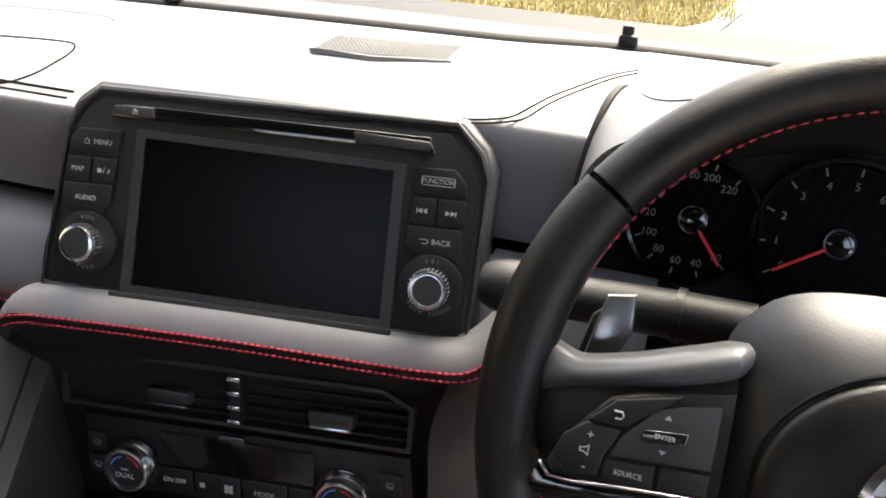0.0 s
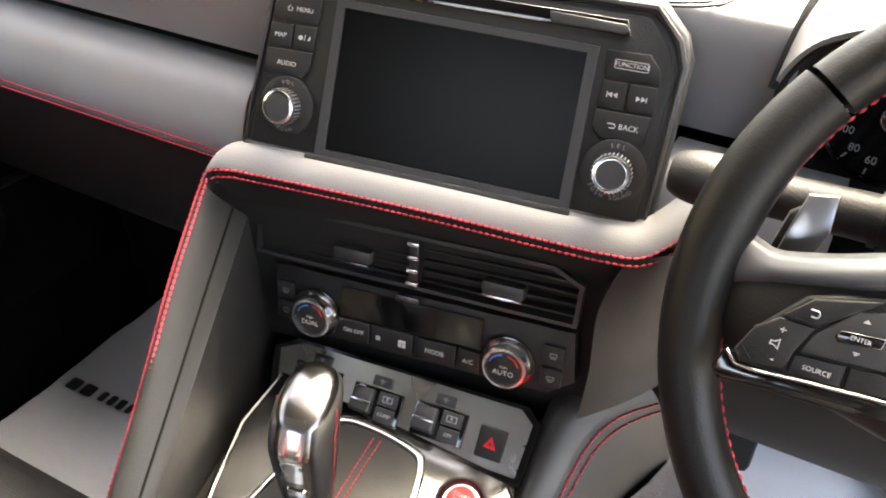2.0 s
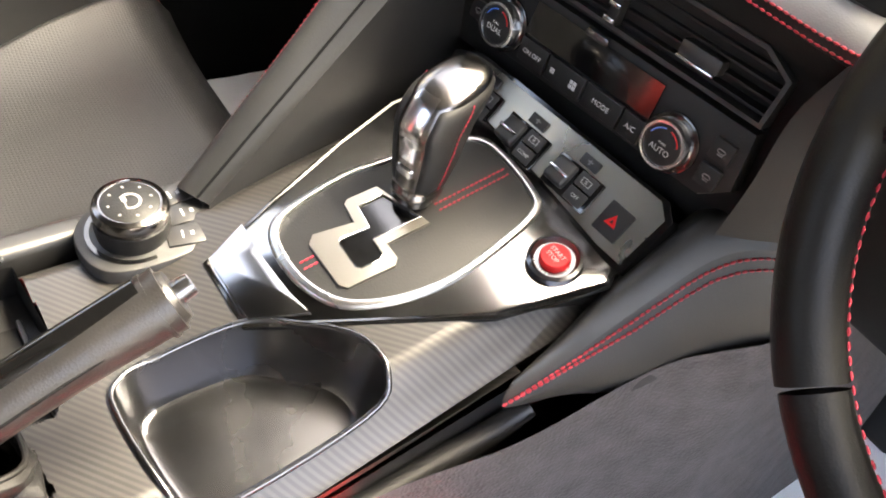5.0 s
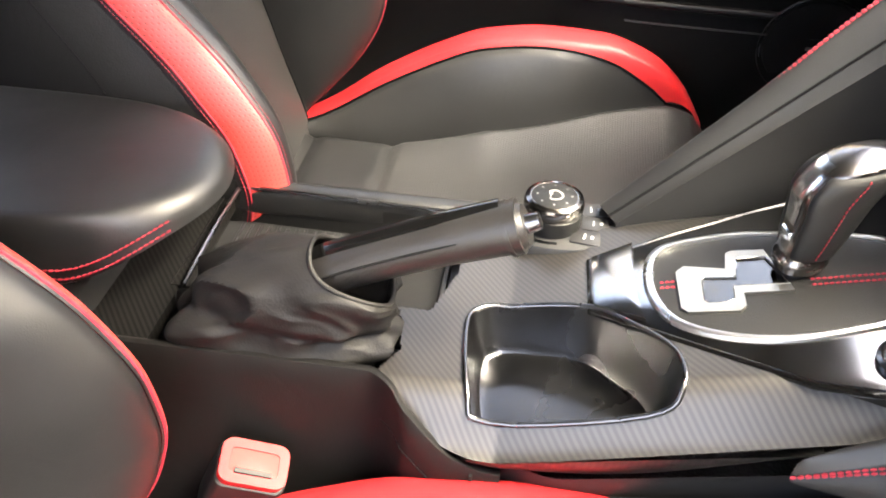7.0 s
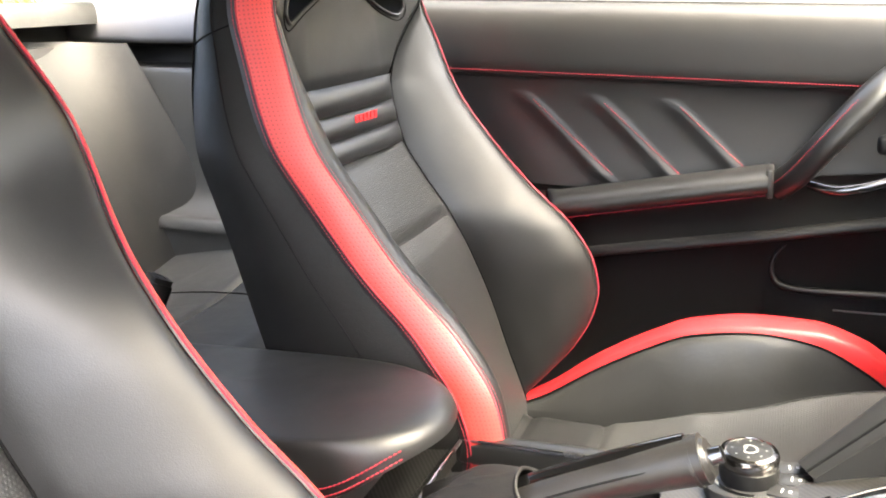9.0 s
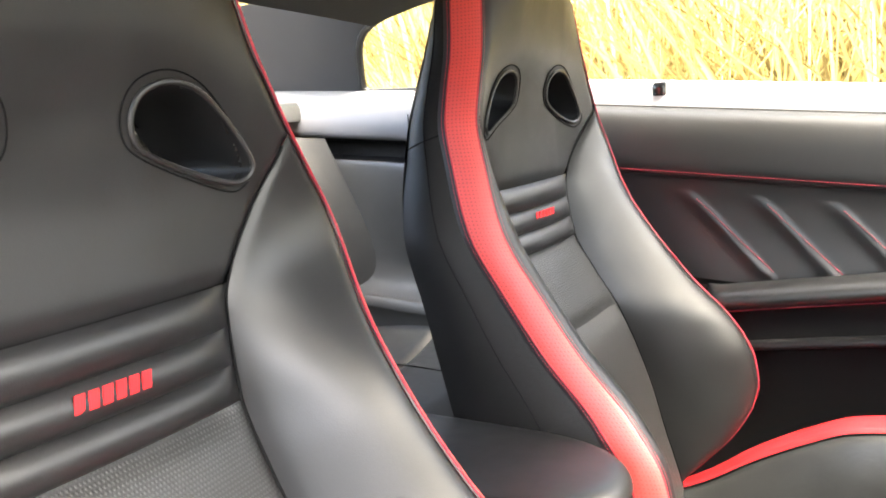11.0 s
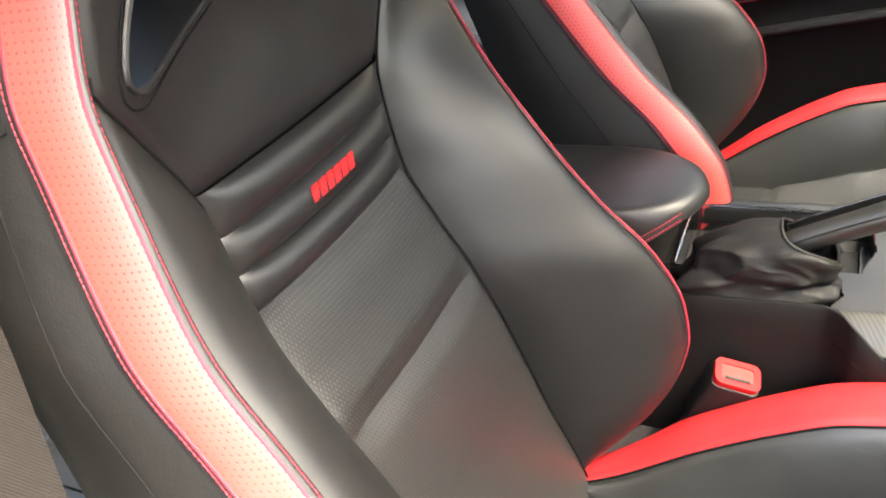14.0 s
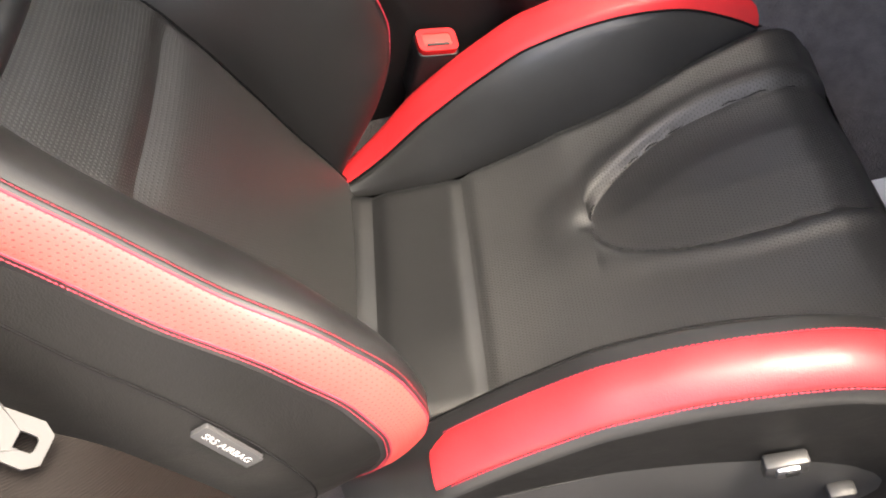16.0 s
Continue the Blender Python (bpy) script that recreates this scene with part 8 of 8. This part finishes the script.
def print_bars(host, x, y, z, right, up, sizes, mat, h):
    m = face_to((x, y, z), right, up)
    at = 0.0
    for w in sizes:
        part("printed_bar", plate(rounded(w, h, h * 0.15, 2, at + w / 2, 0), 0.0006, m), mat, host)
        at += w + h * 0.32


print_bars(pm1, -0.660, 0.440, 0.2815, (1, 0.03, 0.0), (0, 1, 0), (0.021, 0.021), INK, 0.022)
print_bars(pm1, -0.598, 0.442, 0.2815, (1, 0.03, 0.0), (0, 1, 0), (0.011, 0.011, 0.012, 0.010, 0.013, 0.013, 0.014, 0.011), INK, 0.019)
print_bars(pm2, 0.262, 0.520, 0.262, (1, 0.03, 0.0), (0, 1, 0), (0.021, 0.021), INK, 0.022)
print_bars(pm2, 0.324, 0.522, 0.262, (1, 0.03, 0.0), (0, 1, 0), (0.011, 0.011, 0.012, 0.010, 0.013, 0.013), INK, 0.019)
part("printed_arc", tube([(0.36 + 0.10 * math.sin(a), 0.66 + 0.08 * math.cos(a), 0.2625) for a in [k * 0.12 for k in range(10)]], 0.007, 6, False, 0.1), INK, pm2)
part("printed_arc", tube([(0.36 + 0.10 * math.sin(a), 0.66 + 0.08 * math.cos(a), 0.2625) for a in [1.1 + k * 0.12 for k in range(8)]], 0.009, 6, False, 0.1), BLUE_INK, pm2)
ped = thing("pedals", (0.4, 0.80, 0.30), "pair of black rubber and metal pedals", "pedals")
part("brake_pedal", box((0.085, 0.022, 0.060), (0.385, 0.760, 0.42), 0.006, 2, pose(0, 0, 0)), PLASTIC, ped)
part("brake_arm", tube([(0.385, 0.770, 0.43), (0.39, 0.82, 0.60)], 0.010, 8), PLASTIC_DULL, ped)
part("accelerator", box((0.050, 0.020, 0.150), (0.500, 0.790, 0.36), 0.006, 2), SATIN, ped)
part("footrest", box((0.080, 0.030, 0.180), (0.245, 0.80, 0.36), 0.01, 2), PLASTIC, ped)
# ---- outside ----
ASPHALT = surface("pale_concrete", (0.24, 0.235, 0.225), 0.9, grain=0.6, grain_size=0.012, mottle=0.15, mottle_size=0.6)
VERGE = surface("dry_grass_ground", (0.16, 0.13, 0.055), 0.95, grain=1.0, grain_size=0.04, mottle=0.5, mottle_size=0.35)


def blade_matter(name, low, high):
    m, n, l, b = nodes_of(name)
    g = n.new("ShaderNodeNewGeometry")
    ramp = n.new("ShaderNodeValToRGB")
    ramp.color_ramp.elements[0].color, ramp.color_ramp.elements[1].color = (*low, 1), (*high, 1)
    l.new(g.outputs["Random Per Island"], ramp.inputs["Fac"])
    l.new(ramp.outputs["Color"], b.inputs["Base Color"])
    b.inputs["Roughness"].default_value = 0.8
    return m


STRAW = blade_matter("dry_straw", (0.14, 0.095, 0.022), (0.56, 0.46, 0.18))
GRASS = blade_matter("dry_grass", (0.13, 0.10, 0.03), (0.42, 0.35, 0.14))
TWIG = blade_matter("bare_twigs", (0.04, 0.026, 0.018), (0.11, 0.075, 0.05))
single("ground", sheet(lambda u, v: ((u - 0.5) * 600, (v - 0.5) * 600, 0), 40, 40), ASPHALT, "pale concrete drive round the car", "ground", kind="structure")


def verge_edge(x):
    return curve_at([(-9, 4.2), (-4, 5.2), (-2.6, 5.75), (-1.2, 6.1), (-0.2, 6.35), (0.4, 7.4), (0.5, 8.6), (0.6, 12)], x)


single("verge", sheet(lambda u, v: (-9 + 9.5 * u, verge_edge(-9 + 9.5 * u) + 8 * v, 0.05 + 0.5 * v * v), 40, 20), VERGE, "bank of dry yellow grass", "grass", kind="structure")
single("verge_kerb", tube([(x, verge_edge(x) - 0.06, 0.03) for x in [-7 + 0.25 * k for k in range(31)]], 0.07, 6), ASPHALT, "low worn concrete verge edge", "kerb", kind="structure")
single("side_bank", sheet(lambda u, v: (-2.1 - 10 * u, -12 + 15 * v, 0.04 + 0.8 * u), 20, 30), VERGE, "straw-covered bank beside the car", "grass", kind="structure")
single("rear_bank", sheet(lambda u, v: (-8 + 24 * u, -6.0 - 10 * v, 0.04 + 1.2 * v), 20, 20), VERGE, "straw-covered bank behind the car", "grass", kind="structure")


def blades(count, where, size, seed, width=0.006, droop=0.5):
    rng = random.Random(seed)
    verts, faces = [], []
    for _ in range(count):
        x, y, z = where(rng)
        h = size * rng.uniform(0.5, 1.15)
        a = rng.uniform(0, 2 * math.pi)
        lean = rng.uniform(0.1, 1.0) * droop
        dx, dy = math.cos(a) * lean * h, math.sin(a) * lean * h
        wx, wy = -math.sin(a + 0.9) * width, math.cos(a + 0.9) * width
        n = len(verts)
        for t in (0.0, 0.35, 0.7, 1.0):
            cx, cy, cz = x + dx * t * t, y + dy * t * t, z + h * t * (1 - 0.28 * lean * t)
            k = 1 - 0.75 * t
            verts += [(cx - wx * k, cy - wy * k, cz), (cx + wx * k, cy + wy * k, cz)]
        for s in (0, 2, 4):
            faces.append((n + s, n + s + 1, n + s + 3, n + s + 2))
    me = bpy.data.meshes.new("blades")
    me.from_pydata(verts, [], faces)
    bm = bmesh.new()
    bm.from_mesh(me)
    bpy.data.meshes.remove(me)
    return bm


def verge_spot(r):
    x = r.uniform(-6, 0.45)
    y = verge_edge(x) + r.random() ** 1.2 * 2.4
    return (x, y, 0.05 + 0.5 * ((y - verge_edge(x)) / 8) ** 2)


def side_spot(r):
    x = -2.2 - r.random() ** 1.5 * 2.2
    return (x, r.uniform(-7.0, 2.2), 0.04 + 0.08 * (-2.1 - x))


def rear_spot(r):
    return (r.uniform(-5.0, 4.5), -6.2 - r.random() ** 1.5 * 2.5, 0.1)


tagged(put("verge_grass", blades(14000, verge_spot, 0.14, 11, 0.006, 0.9), GRASS), "tangle of dry yellow verge grass", "grass", kind="stuff")
tagged(put("reed_bank", blades(17000, side_spot, 2.1, 12, 0.010, 0.75), STRAW), "dense pale yellow dry reeds beside the car", "reeds", kind="stuff")
tagged(put("rear_reeds", blades(5000, rear_spot, 2.0, 13, 0.014, 0.7), STRAW), "dry yellow reeds behind the car", "reeds", kind="stuff")
tagged(put("bare_shrubs", blades(5000, lambda r: (lambda x: (x, verge_edge(x) + 1.5 + r.random() * 4, 0.1))(r.uniform(-8, 0.3)), 1.0, 14, 0.008, 0.9), TWIG), "bare brown shrubs on the bank", "shrub", kind="stuff")
